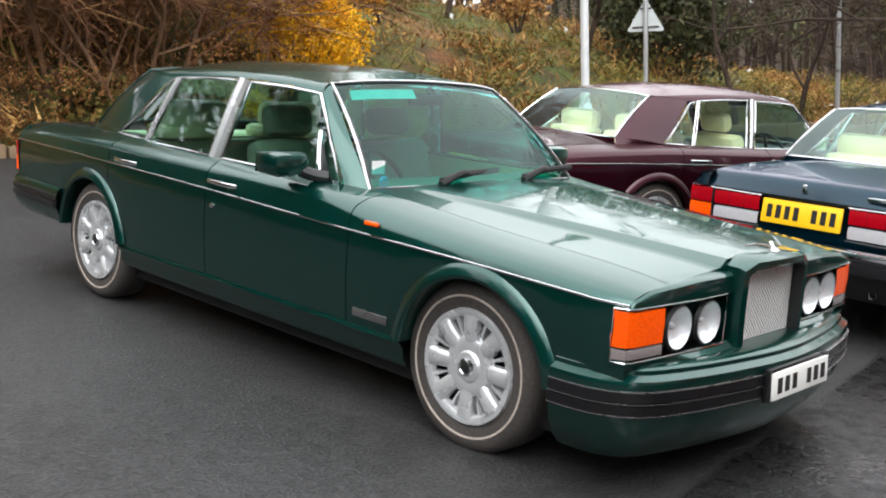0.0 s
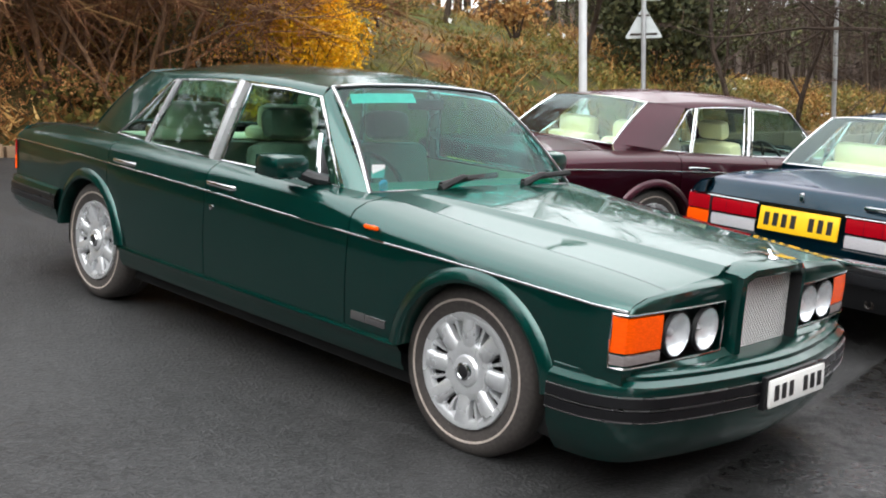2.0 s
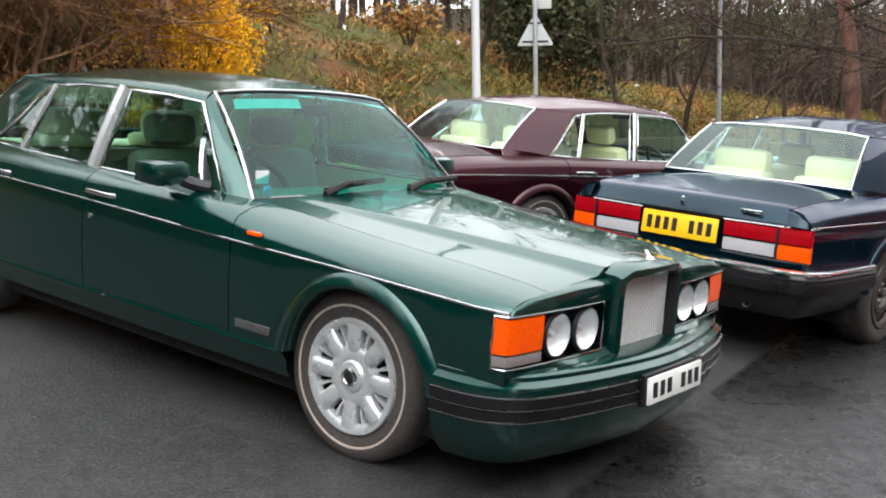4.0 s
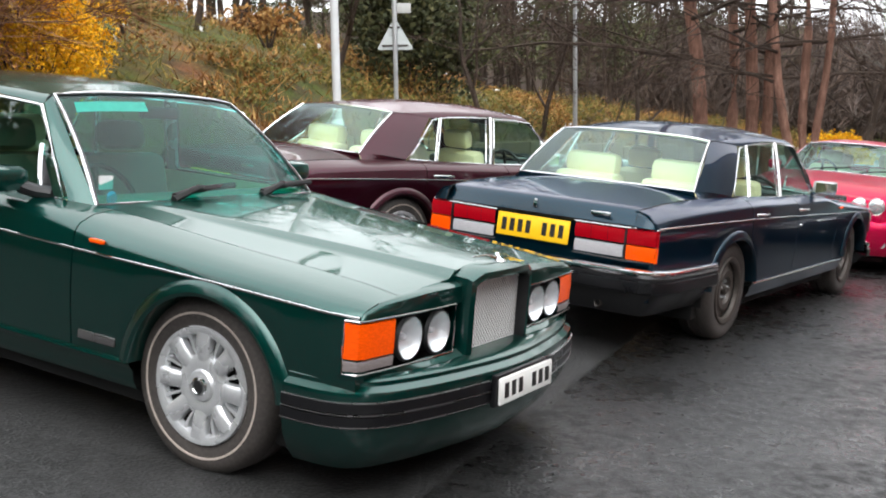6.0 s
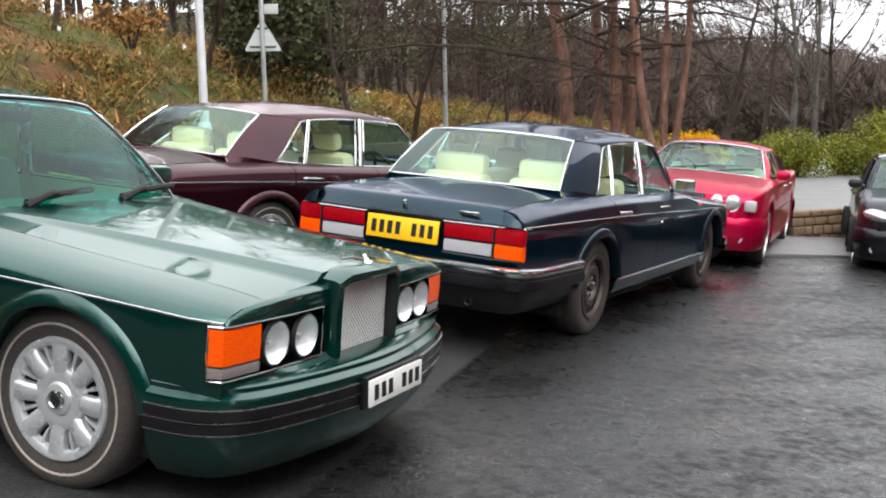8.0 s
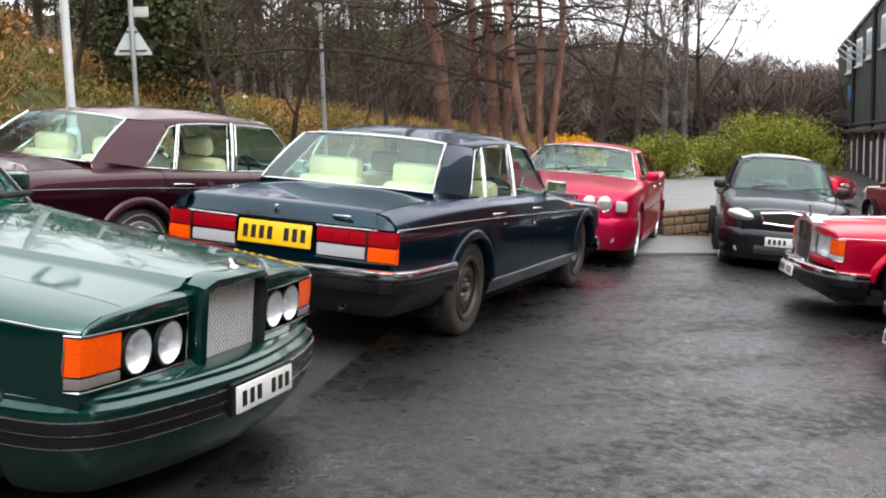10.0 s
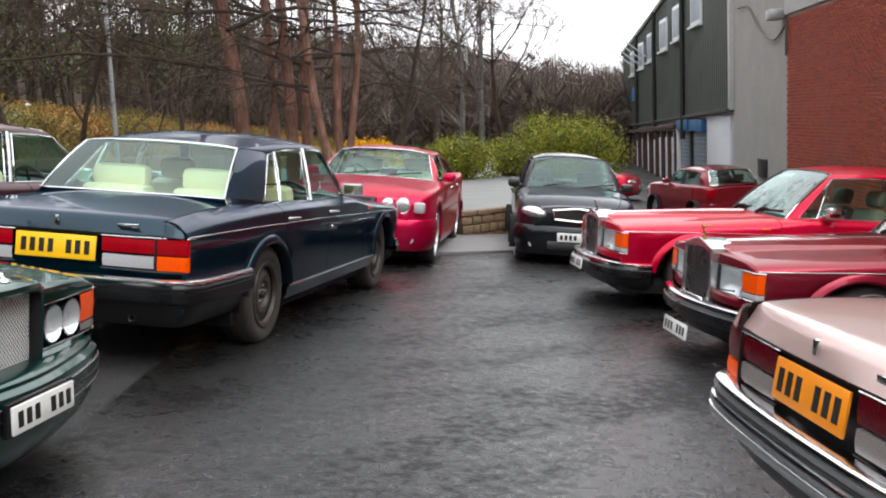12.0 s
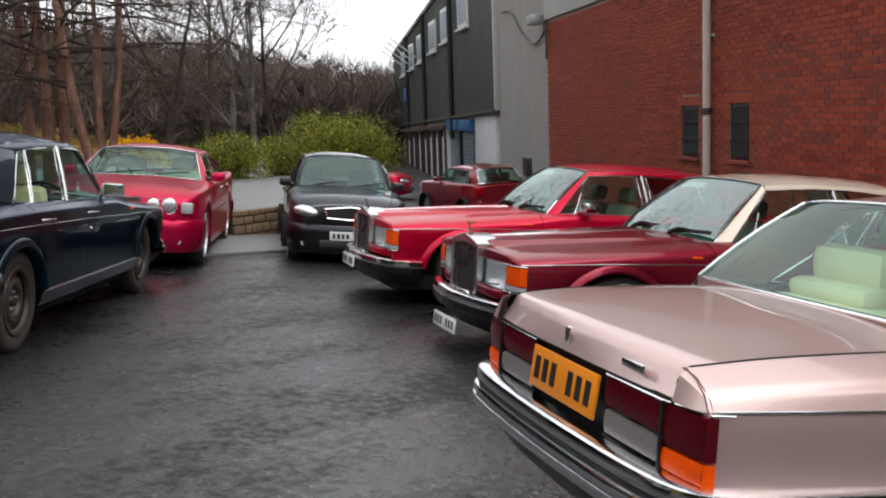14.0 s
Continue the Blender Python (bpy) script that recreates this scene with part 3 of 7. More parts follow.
def bare_tree(name, label, at, height, radius, seed, bark, twig, levels=3, stems=1, wild=0.45, fan=0.25, twigs=9, lift=0.3, group="bare winter trees", twigl=0.8):
    tree = thing(name, label, "tree", group)
    rng = random.Random(seed)
    trunk, tips = Geo(), []
    for k in range(stems):
        a = 2 * math.pi * k / max(stems, 1) + rng.random()
        lean = Vector((math.cos(a) * fan, math.sin(a) * fan, 1)) if stems > 1 else Vector((rng.gauss(0, 0.05), rng.gauss(0, 0.05), 1))
        limbs(trunk, tips, (math.cos(a) * radius * (stems > 1), math.sin(a) * radius * (stems > 1), -0.2), lean, height * 0.5 * rng.uniform(0.85, 1.1), radius, levels, rng, wild, lift)
    part("trunk", trunk.raw("trunk"), bark, tree)
    g = Growth(seed)
    for p, d, length in tips:
        g.twigs(p, d, twigs, length * twigl + 0.25, width=0.006 + 0.0005 * height)
    part("crown", g.mesh("crown"), twig, tree)
    tree.location = at
    return tree


def pine(at, height, radius, lean, seed, boughs=9, start=0.30):
    """A tall pine with a bare reddish trunk and drooping dead boughs."""
    tree = thing("pine_tree", "tall pine with bare reddish trunk and dark boughs", "tree", "pines by the wall")
    rng = random.Random(seed)
    pts = [Vector((lean[0] * (i / 10) + 0.06 * math.sin(i * 1.3 + seed), lean[1] * (i / 10), height * i / 10 - 0.2)) for i in range(11)]
    part("trunk", Geo().tube(pts, radius, 10, taper=radius * 0.45), BARKRED, tree)
    g = Growth(seed)
    for k in range(boughs):
        u = start + (0.97 - start) * k / boughs
        p = pts[0].lerp(pts[-1], u)
        a = rng.random() * 6.28
        lim, tips = Geo(), []
        limbs(lim, tips, p, (math.cos(a), math.sin(a), 0.15), rng.uniform(1.7, 3.8), radius * 0.34, 2, rng, 0.42, -0.04)
        part("bough", lim.raw("bough"), BARKBROWN, tree)
        for q, d, length in tips:
            g.twigs(q, d, 4, 0.6, width=0.007)
            if u > 0.75 and rng.random() < 0.3:
                g.leaves(q, (0.35, 0.35, 0.2), 10, 0.08)
    part("crown", g.mesh("crown"), TWIG, tree)
    tree.location = at
    return tree


def hedge_bush(label, at, radii, count, leaf, material, seed, name="evergreen_bush", lumps=9, cat="bush", group="bushes"):
    bush = thing(name, label, cat, group)
    rng = random.Random(seed)
    stems, g = Geo(), Growth(seed)
    for k in range(lumps):
        a, u = rng.random() * 6.28, rng.random() ** 0.6
        c = Vector((math.cos(a) * u * radii[0] * 0.62, math.sin(a) * u * radii[1] * 0.62, radii[2] * (0.35 + 0.62 * rng.random())))
        q = 0.42 + 0.16 * rng.random()
        g.leaves(c, (radii[0] * q, radii[1] * q, radii[2] * q * 0.8), count // lumps, leaf)
        stems.tube([(c.x * 0.2, c.y * 0.2, -0.1), (c.x * 0.6, c.y * 0.6, c.z * 0.5), c], 0.03, 4, taper=0.01)
    part("branchwork", stems.raw("branchwork"), BARKBROWN, bush)
    part("crown", g.mesh("crown"), material, bush)
    bush.location = at
    return bush


def polar(az, dist):
    return 0.25 + dist * math.cos(radians(az)), -0.1 + dist * math.sin(radians(az))


def on_ground(az, dist, lift=0.0):
    x, y = polar(az, dist)
    d = (Vector((x, y)) - FOOT).dot(Vector((-ALONG.y, ALONG.x)))
    s = (Vector((x, y)) - FOOT).dot(ALONG)
    return Vector((x, y, tarmac_z(x, y) + (bank_rise(s, d) if d > 0 else 0) + lift))


# undergrowth of the bank
rnd = random.Random(11)
brk, grs, brm, drk, twg, rus = Growth(1), Growth(2), Growth(3), Growth(4), Growth(5), Growth(6)
for k in range(4600):
    s, d = rnd.uniform(-16, 48), 0.1 + 9.5 * rnd.random() ** 1.5
    n1 = noise.noise(Vector((s * 0.22, d * 0.35, 0)))
    p = bank_point(s, d)
    if n1 + 0.25 * rnd.random() + 0.30 * math.exp(-d / 1.2) > 0.16:
        brk.blades(p, 9, rnd.uniform(0.18, 0.46), 1.0, 0.024, 0.28)
    elif rnd.random() < 0.75:
        grs.blades(p, 10, rnd.uniform(0.15, 0.34), 0.8, 0.018, 0.26)
for k in range(420):
    s, d = rnd.uniform(-16, 50), rnd.uniform(0.5, 13)
    p = bank_point(s, d)
    r = rnd.uniform(0.4, 1.0)
    kind = noise.noise(Vector((s * 0.15 + 9, d * 0.3, 2)))
    if kind > 0.04:
        rus.leaves((p.x, p.y, p.z + r * 0.2), (r, r, r * 0.45), 420, 0.040)
    elif kind > -0.05 or d < 6.5:
        brm.leaves((p.x, p.y, p.z + r * 0.3), (r, r, r * 0.5), 420, 0.038)
    elif kind > -0.20:
        for q in range(5):
            twg.twigs((p.x + rnd.gauss(0, 0.4), p.y + rnd.gauss(0, 0.4), p.z), (0, 0, 1), 20, 0.65, 0.010, 0.6)
    else:
        drk.leaves((p.x, p.y, p.z + r * 0.4), (r, r, r * 0.7), 380, 0.045)
for nm, g, mt, lb in (("bracken", brk, BRACKEN, "dead orange-brown bracken over the bank"), ("fern", rus, BRACKEN, "rust-coloured fern clumps on the bank"), ("grass", grs, GRASS, "rough yellow-green grass tufts on the bank"), ("bramble", brm, LEAFOLIVE, "olive bramble and ivy leaves on the bank"), ("scrub", drk, LEAFDARK, "dark evergreen scrub on the bank"), ("brushwood", twg, TWIGRED, "reddish bare brushwood on the bank")):
    tagged(part(nm, g.mesh(nm), mt), lb, nm, kind="stuff")
scraps = Growth(7)
for k in range(70):
    p = bank_point(rnd.uniform(-4, 34), rnd.uniform(0.6, 8.0))
    scraps.leaves((p.x, p.y, p.z + 0.22), (0.10, 0.10, 0.04), 2, 0.07)
tagged(part("litter", scraps.mesh("litter"), STICKW), "white scraps of litter caught on the bank", "litter", kind="stuff")
# woods behind the bank: trunks and dark crowns
wood_trunks, wood_leaf, wood_twig = Geo(), Growth(21), Growth(22)
for k in range(340):
    s, d = rnd.uniform(-34, 66), rnd.uniform(7.5, 30)
    p = bank_point(s, d)
    # the wood stands lower where the bank runs out, and lets the sky in over it
    reach_up = smooth([(40, 5.5), (52, 7.0), (57, 9.5), (66, 8.5), (74, 10.5), (82, 13.0), (88, 19.0), (96, 27.0), (120, 29.0)], math.degrees(math.atan2(p.y, p.x)) % 360) * rnd.uniform(0.75, 1.15)
    h = min(rnd.uniform(7, 19), 1.5 + math.hypot(p.x, p.y) * math.tan(radians(reach_up)) - p.z)
    if h < 1.5:
        continue
    top = p + Vector((rnd.gauss(0, 0.5), rnd.gauss(0, 0.5), h))
    wood_trunks.tube([p, p.lerp(top, 0.5) + Vector((rnd.gauss(0, 0.15), rnd.gauss(0, 0.15), 0)), top], rnd.uniform(0.07, 0.17), 5, taper=0.03, cap=False)
    if rnd.random() < 0.55:
        for q in range(6):
            c = p.lerp(top, rnd.uniform(0.25, 1.0))
            r = rnd.uniform(0.6, 1.5)
            wood_leaf.leaves((c.x + rnd.gauss(0, 0.7), c.y + rnd.gauss(0, 0.7), c.z), (r, r, r * 0.7), 230, 0.075)
    else:
        for q in range(14):
            c = p.lerp(top, rnd.uniform(0.2, 1.0))
            wood_twig.twigs(c, (rnd.gauss(0, 1), rnd.gauss(0, 1), 0.6), 14, 1.7, 0.014, 0.6)
woods = thing("woodland", "dark mixed woodland above the bank", "woods", kind="stuff")
part("timber", wood_trunks.raw("timber"), BARKBROWN, woods)
part("evergreen_foliage", wood_leaf.mesh("evergreen_foliage"), LEAFDARK, woods)
part("brushwood", wood_twig.mesh("brushwood"), TWIG, woods)
# golden gorse, the big brown shrub, single shrubs on the bank
hedge_bush("golden yellow gorse in full flower on the bank", on_ground(96.3, 17.5, 0.2), (1.35, 1.2, 2.0), 17000, 0.028, LEAFYELLOW, 31, "gorse_bush", 17)
hedge_bush("small golden gorse bush among brown scrub", on_ground(99.5, 16.6, 0.0), (0.5, 0.5, 0.5), 1000, 0.03, LEAFYELLOW, 32, "gorse_bush", 5)
hedge_bush("small golden gorse bush high on the bank", on_ground(91.6, 21.5, 0.6), (0.45, 0.4, 0.4), 700, 0.032, LEAFYELLOW, 33, "gorse_bush", 4)
hedge_bush("orange-leaved bush high on the bank", on_ground(84.2, 22.5, 1.0), (1.0, 0.8, 0.6), 700, 0.06, BRACKEN, 34, "autumn_bush", 5)
hedge_bush("yellow blossom bush behind the red saloon", on_ground(53.75, 22.5, 0.55), (0.85, 0.5, 0.8), 4000, 0.032, LEAFYELLOW, 35, "blossom_bush", 6)
hedge_bush("green leafy bush at the foot of the bank", on_ground(106.6, 15.2, 0), (0.9, 0.8, 0.9), 1300, 0.06, LEAFOLIVE, 36, "leafy_bush", 6)
for az, dist, h, st, sd in ((105.2, 15.6, 5.6, 6, 41), (108.8, 15.8, 4.6, 5, 42), (103.4, 16.8, 6.0, 3, 43), (100.5, 19.0, 4.4, 5, 44), (112.0, 16.5, 5.0, 5, 45)):
    bare_tree("bare_shrub", "bare many-stemmed brown shrub on the verge", on_ground(az, dist, 0), h, 0.045, sd, BARKWARM, TWIGRED, levels=3, stems=st, fan=0.42, twigs=16, wild=0.6)
# brown leaves still hanging in the shrubs and lying below them
litter = Growth(46)
for k in range(300):
    p = on_ground(rnd.uniform(97.5, 115), rnd.uniform(14.6, 20.5), 0)
    r = rnd.uniform(0.35, 0.9)
    litter.leaves((p.x, p.y, p.z + 3.4 * rnd.random() ** 1.6), (r, r, r * 0.7), 190, 0.018, shell=0.2)
tagged(part("dead_leaves", litter.mesh("dead_leaves"), LITTER), "rust-brown dead leaves hanging in the shrubs", "leaves", kind="stuff")
for az, dist, h, sd in ((72.5, 24.5, 6.5, 51), (88.0, 26.0, 6.5, 52), (64.5, 30.0, 6.0, 53), (69.5, 29.0, 6.0, 54), (80.5, 27.0, 6.0, 55)):
    bare_tree("bare_tree", "slender bare tree on the bank", on_ground(az, dist, 0), h, 0.09, sd, BARKBROWN, TWIG, levels=3, twigs=8)
for az, dist, sd in ((76.9, 28.0, 56), (75.2, 29.0, 57), (78.6, 28.5, 58)):
    hedge_bush("dark evergreen bush at the top of the bank", on_ground(az, dist, 0), (1.5, 1.2, 2.6), 2600, 0.09, LEAFDARK, sd, "evergreen_bush", 9)
# pines beside the low wall
for az, dist, h, r, lean, sd in ((60.6, 22.0, 10.0, 0.165, (-0.9, 0.2), 61), (58.4, 22.5, 11.0, 0.150, (0.1, 0.2), 62), (57.9, 22.8, 10.5, 0.120, (0.75, -0.1), 63), (59.3, 25.0, 10.0, 0.140, (0.0, 0.1), 67), (55.9, 21.5, 8.5, 0.105, (-0.9, 0.9), 64), (55.6, 21.6, 9.0, 0.105, (0.0, 0.2), 65), (55.4, 21.5, 9.0, 0.085, (0.65, -0.4), 66)):
    pine(on_ground(az, dist, 0), h, r, lean, sd)
# hedge beyond the upper yard
for az, dist, rx, rz, n, sd in ((50.5, 27.0, 0.85, 0.86, 9000, 71), (49.2, 26.0, 0.95, 1.06, 11000, 72), (46.5, 27.2, 0.95, 1.05, 11000, 73), (43.7, 25.6, 1.25, 1.34, 16000, 74), (42.3, 25.0, 1.1, 1.22, 11000, 75)):
    x, y = polar(az, dist)
    hedge_bush("broad yellow-green evergreen bush beyond the wet yard", (x, y, -0.25), (rx, rx, rz), n, 0.028, LEAFHEDGE, sd, lumps=15)
# bare trees behind the hedge and the far wood
for az, dist, h, bark, sd in ((49.3, 40, 11, BARKPALE, 81), (48.2, 44, 10.5, BARKPALE, 82), (50.8, 42, 10, BARKBROWN, 83), (52.8, 38, 10, BARKBROWN, 84), (47.0, 48, 9.5, BARKBROWN, 85)):
    x, y = polar(az, dist)
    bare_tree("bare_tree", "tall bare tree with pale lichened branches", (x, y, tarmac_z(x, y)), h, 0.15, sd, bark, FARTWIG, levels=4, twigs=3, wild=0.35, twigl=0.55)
far_trunk, far_twig = Geo(), Growth(91)
for k in range(430):
    az, dist = rnd.uniform(24, 66), rnd.uniform(58, 112)
    x, y = polar(az, dist)
    z = -2.2
    h = smooth([(24, 6.0), (36, 6.0), (42, 6.6), (46, 7.6), (52, 9.5), (64, 10.5)], az) * dist / 80 * rnd.uniform(0.75, 1.12)
    far_trunk.tube([(x, y, z), (x + rnd.gauss(0, 0.3), y + rnd.gauss(0, 0.3), z + h * 0.8)], 0.16, 4, taper=0.05, cap=False)
    for q in range(26):
        u = rnd.uniform(0.2, 0.9)
        c = (x + rnd.gauss(0, 1.3) * (1.1 - abs(u - 0.55)), y + rnd.gauss(0, 1.3), z + h * u)
        far_twig.twigs(c, (rnd.gauss(0, 0.8), rnd.gauss(0, 0.8), 1.0), 11, 2.2, 0.034, 0.45)
far = thing("far_woods", "brown leafless woods on the far hillside", "woods", kind="stuff")
part("timber", far_trunk.raw("timber"), BARKBROWN, far)
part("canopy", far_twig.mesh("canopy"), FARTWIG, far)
hill = []
for k in range(61):
    az = -40 + k * 4
    rr = []
    for dist, up in ((100, -3.0), (112, 0.0), (124, 1.8), (140, 2.8), (170, 3.2)):
        x, y = polar(az, dist)
        rr.append((x, y, up * smooth([(-40, 1.2), (36, 1.10), (44, 1.15), (48, 1.8), (52, 3.2), (58, 4.8), (66, 4.8), (80, 5.5)], az) * (1.0 + 0.05 * math.sin(k * 1.7))))
    hill.append(rr)
tagged(part("hillside", Geo().grid(hill), FARWOOD, angle=80), "brown wooded hillside in the distance", "hill", kind="structure")
# unseen trees added behind the viewer, to darken what paint and glass mirror
for k, (az, dist) in enumerate(((-95, 13), (-118, 11), (-140, 14), (-160, 12), (178, 15), (150, 17), (-70, 16), (-48, 20))):
    x, y = polar(az, dist)
    bare_tree("bare_tree", "unseen bare tree added behind the viewer for reflections", (x, y, tarmac_z(x, y)), 8.5, 0.14, 101 + k, BARKBROWN, TWIG, levels=3, twigs=8)
back = Growth(120)
for k in range(900):
    az, dist = rnd.uniform(-215, -72), rnd.uniform(15, 21)
    x, y = polar(az, dist)
    back.leaves((x, y, tarmac_z(x, y) + (6.5 + 1.5 * math.sin(az * 0.21) + 1.5 * math.sin(az * 0.63)) * rnd.random() ** 1.1), (1.5, 1.5, 1.2), 70, 0.24)
tagged(part("boundary_hedge", back.mesh("boundary_hedge"), LEAFDARK), "unseen dark evergreens added behind the viewer to darken reflections", "hedge", kind="stuff")

# ---- poles and signs ----
lamp_post = thing("lamp_post", "pale painted steel lamp post at the roadside", "lamp post")
x, y = polar(80.65, 18.6)
z = tarmac_z(x, y)
part("shaft", Geo().tube([(0, 0, -0.2), (0, 0, 1.2), (0.0, 0, 1.25), (0, 0, 6.5)], 0.088, 14, taper=0.066), POSTW, lamp_post)
part("base", Geo().lathe([(0.125, -0.1), (0.125, 0.9), (0.11, 0.98), (0.09, 1.0)], 14, axis="z"), POSTW, lamp_post)
part("arm", Geo().tube(bend([(0, 0, 6.4), (0.1, 0, 6.9), (0.7, -0.1, 7.1)], 8), 0.04, 8), POSTW, lamp_post)
part("lantern", Geo().box((0.6, -0.2, 7.05), (1.15, 0.0, 7.18), 0.04), GALV, lamp_post)
lamp_post.location = (x, y, z)
road_sign = thing("road_sign", "triangular road sign seen from its grey back on galvanised pole", "road sign")
x, y = polar(77.4, 19.4)
z = tarmac_z(x, y)
part("pole", Geo().tube([(0, 0, -0.2), (0, 0, 3.95)], 0.044, 12), GALV, road_sign)
zc = 1.78 + 19.4 * math.tan(radians(3.15)) - z
tri = [Vector((-0.345, 0.05, zc - 0.045)), Vector((0.345, 0.05, zc - 0.045)), Vector((0, 0.05, zc + 0.55))]
g = Geo()
ring = []
for i in range(3):
    p, a, b = tri[i], tri[i - 1], tri[(i + 1) % 3]
    ring += [p + (a - p).normalized() * 0.06, p + (a - p).normalized() * 0.015 + (b - p).normalized() * 0.015, p + (b - p).normalized() * 0.06]
for dy in (0.0, 0.012):
    g.face([q + Vector((0, dy, 0)) for q in ring])
g.grid([[q for q in ring], [q + Vector((0, 0.012, 0)) for q in ring]], closed=True)
part("sign_plate", g, SIGNBACK, road_sign, angle=20)
for dz in (0.03, 0.36):
    half = 0.24 if dz < 0.1 else 0.10
    part("clamp_bar", Geo().box((-half, 0.03, zc + dz - 0.018), (half, 0.05, zc + dz + 0.018), 0.005), STEEL, road_sign)
part("upper_plate", Geo().box((-0.05, 0.05, zc + 0.62), (0.30, 0.062, zc + 0.80), 0.004), FASCIA, road_sign)
road_sign.matrix_world = pose(x, y, z, 0, 0, -14)
street_lamp = thing("street_lamp", "thin grey street lamp column by the road", "street lamp")
x, y = polar(67.6, 26.0)
z = tarmac_z(x, y)
part("shaft", Geo().tube([(0, 0, -0.2), (0, 0, 5.0)], 0.06, 12, taper=0.045), GALV, street_lamp)
part("lantern", Geo().lathe([(0.0, 5.28), (0.12, 5.25), (0.16, 5.1), (0.07, 4.98)], 14, axis="z"), FASCIA, street_lamp)
street_lamp.location = (x, y, z)
rail = thing("roadside_barrier", "low dark stone wall along the road", "wall", kind="structure")
g = Geo()
for i in range(30):
    s0 = 12 + i * 1.2
    a, b = bank_place(s0, -0.9), bank_place(s0 + 1.17, -0.9)
    m = pose((a[0] + b[0]) / 2, (a[1] + b[1]) / 2, tarmac_z(*a), 0, 0, 38)
    ob = part("wall_block", Geo().box((-0.58, -0.2, -0.3), (0.58, 0.2, 0.62 + 0.05 * math.sin(i * 2.1)), 0.03).moved(m), STONE, rail)

# ---- upper yard and its stone wall ----
TERRACE = -0.02
yard_x = lambda u, yy: 11.05 + u * (1.11 * (yy + 0.1) + 0.25 - 11.05)
g = Geo().grid([[(yard_x(u, yy), yy, TERRACE - 0.012 * (yard_x(u, yy) - 11) + 0.006 * (yy - 12)) for yy in (12.45, 14, 17, 21, 26, 34)] for u in (0, 0.2, 0.4, 0.6, 0.8, 1)])
g.grid([[(yard_x(1, yy), yy, zz) for yy in (12.45, 14, 17, 21, 26, 34)] for zz in (TERRACE + 0.04, -1.6)])
g.grid([[(11.05, yy, zz) for yy in (12.45, 20, 34)] for zz in (TERRACE + 0.05, -1.4)])
tagged(part("pavement", g, CONCRETE, angle=60), "wet grey upper yard behind the stone wall", "yard", kind="structure")
g = Geo().grid([[(xx, yy, tarmac_z(xx, yy) + 0.035) for yy in (10.38, 11.4, 12.4)] for xx in (6.0, 8.9, 10.2, 12, 14.5)])
g.grid([[(xx, 10.38, tarmac_z(xx, 10.38) + dz) for xx in (6.0, 8.9, 10.2, 12, 14.5)] for dz in (0.035, -0.05)])
tagged(part("apron", g, CONCRETE, angle=60), "paler damp concrete strip before the stone wall", "pavement", kind="structure")
low_wall = thing("wall_stone", "low retaining wall of rough brown stones", "wall", kind="structure")
part("core", Geo().box((11.05, 12.42, -1.3), (14.3, 12.62, TERRACE - 0.03), 0.01), MORTAR, low_wall)
rnd = random.Random(8)
zrow = -0.95
while zrow < TERRACE - 0.06:
    hgt = rnd.uniform(0.11, 0.16)
    xx = 11.03
    while xx < 14.1:
        ln = rnd.uniform(0.16, 0.36)
        part("stone", Geo().box((xx + 0.008, 12.34 - rnd.random() * 0.03, zrow + 0.006), (xx + ln - 0.008, 12.5, min(zrow + hgt, TERRACE + 0.01) - 0.006), 0.022), STONE, low_wall)
        xx += ln
    zrow += hgt

# ---- the cars ----
# Each car is built about its front axle: x ahead, y to its left, z up from the tarmac.
SALOON = dict(
    half=[(0.80, 0.850), (0.70, 0.902), (0.45, 0.925), (0.0, 0.938), (-0.7, 0.943), (-1.8, 0.943), (-2.6, 0.936), (-3.1, 0.918), (-3.6, 0.888), (-4.0, 0.856), (-4.27, 0.83)],
    shoulder=[(0.80, 0.764), (0.72, 0.780), (0.5, 0.808), (0.0, 0.856), (-0.7, 0.925), (-1.2, 0.938), (-2.0, 0.945), (-2.9, 0.955), (-3.4, 0.945), (-4.0, 0.918), (-4.27, 0.895)],
    strip=[(0.74, 0.752), (0.1, 0.778), (-0.7, 0.795), (-1.8, 0.825), (-2.8, 0.842), (-3.4, 0.845), (-4.27, 0.838)],
    inner=[(0.80, 0.66), (0.6, 0.665), (0.0, 0.69), (-0.7, 0.74), (-0.95, 0.80), (-2.9, 0.80), (-3.35, 0.735), (-4.0, 0.715), (-4.27, 0.70)],
    innerz=[(0.80, 0.796), (0.6, 0.826), (0.0, 0.876), (-0.7, 0.942), (-0.95, 0.958), (-2.0, 0.972), (-2.9, 0.992), (-3.35, 0.985), (-4.0, 0.962), (-4.27, 0.935)],
    arches=[(0.05, 0.335, 0.392), (-3.09, 0.335, 0.392)], low=0.385, sill=0.25, nose=0.735, tail=-4.27,
    cuts=(-0.69, -1.81, -2.84), rolled=True,
)
WHEELBASE = 3.061


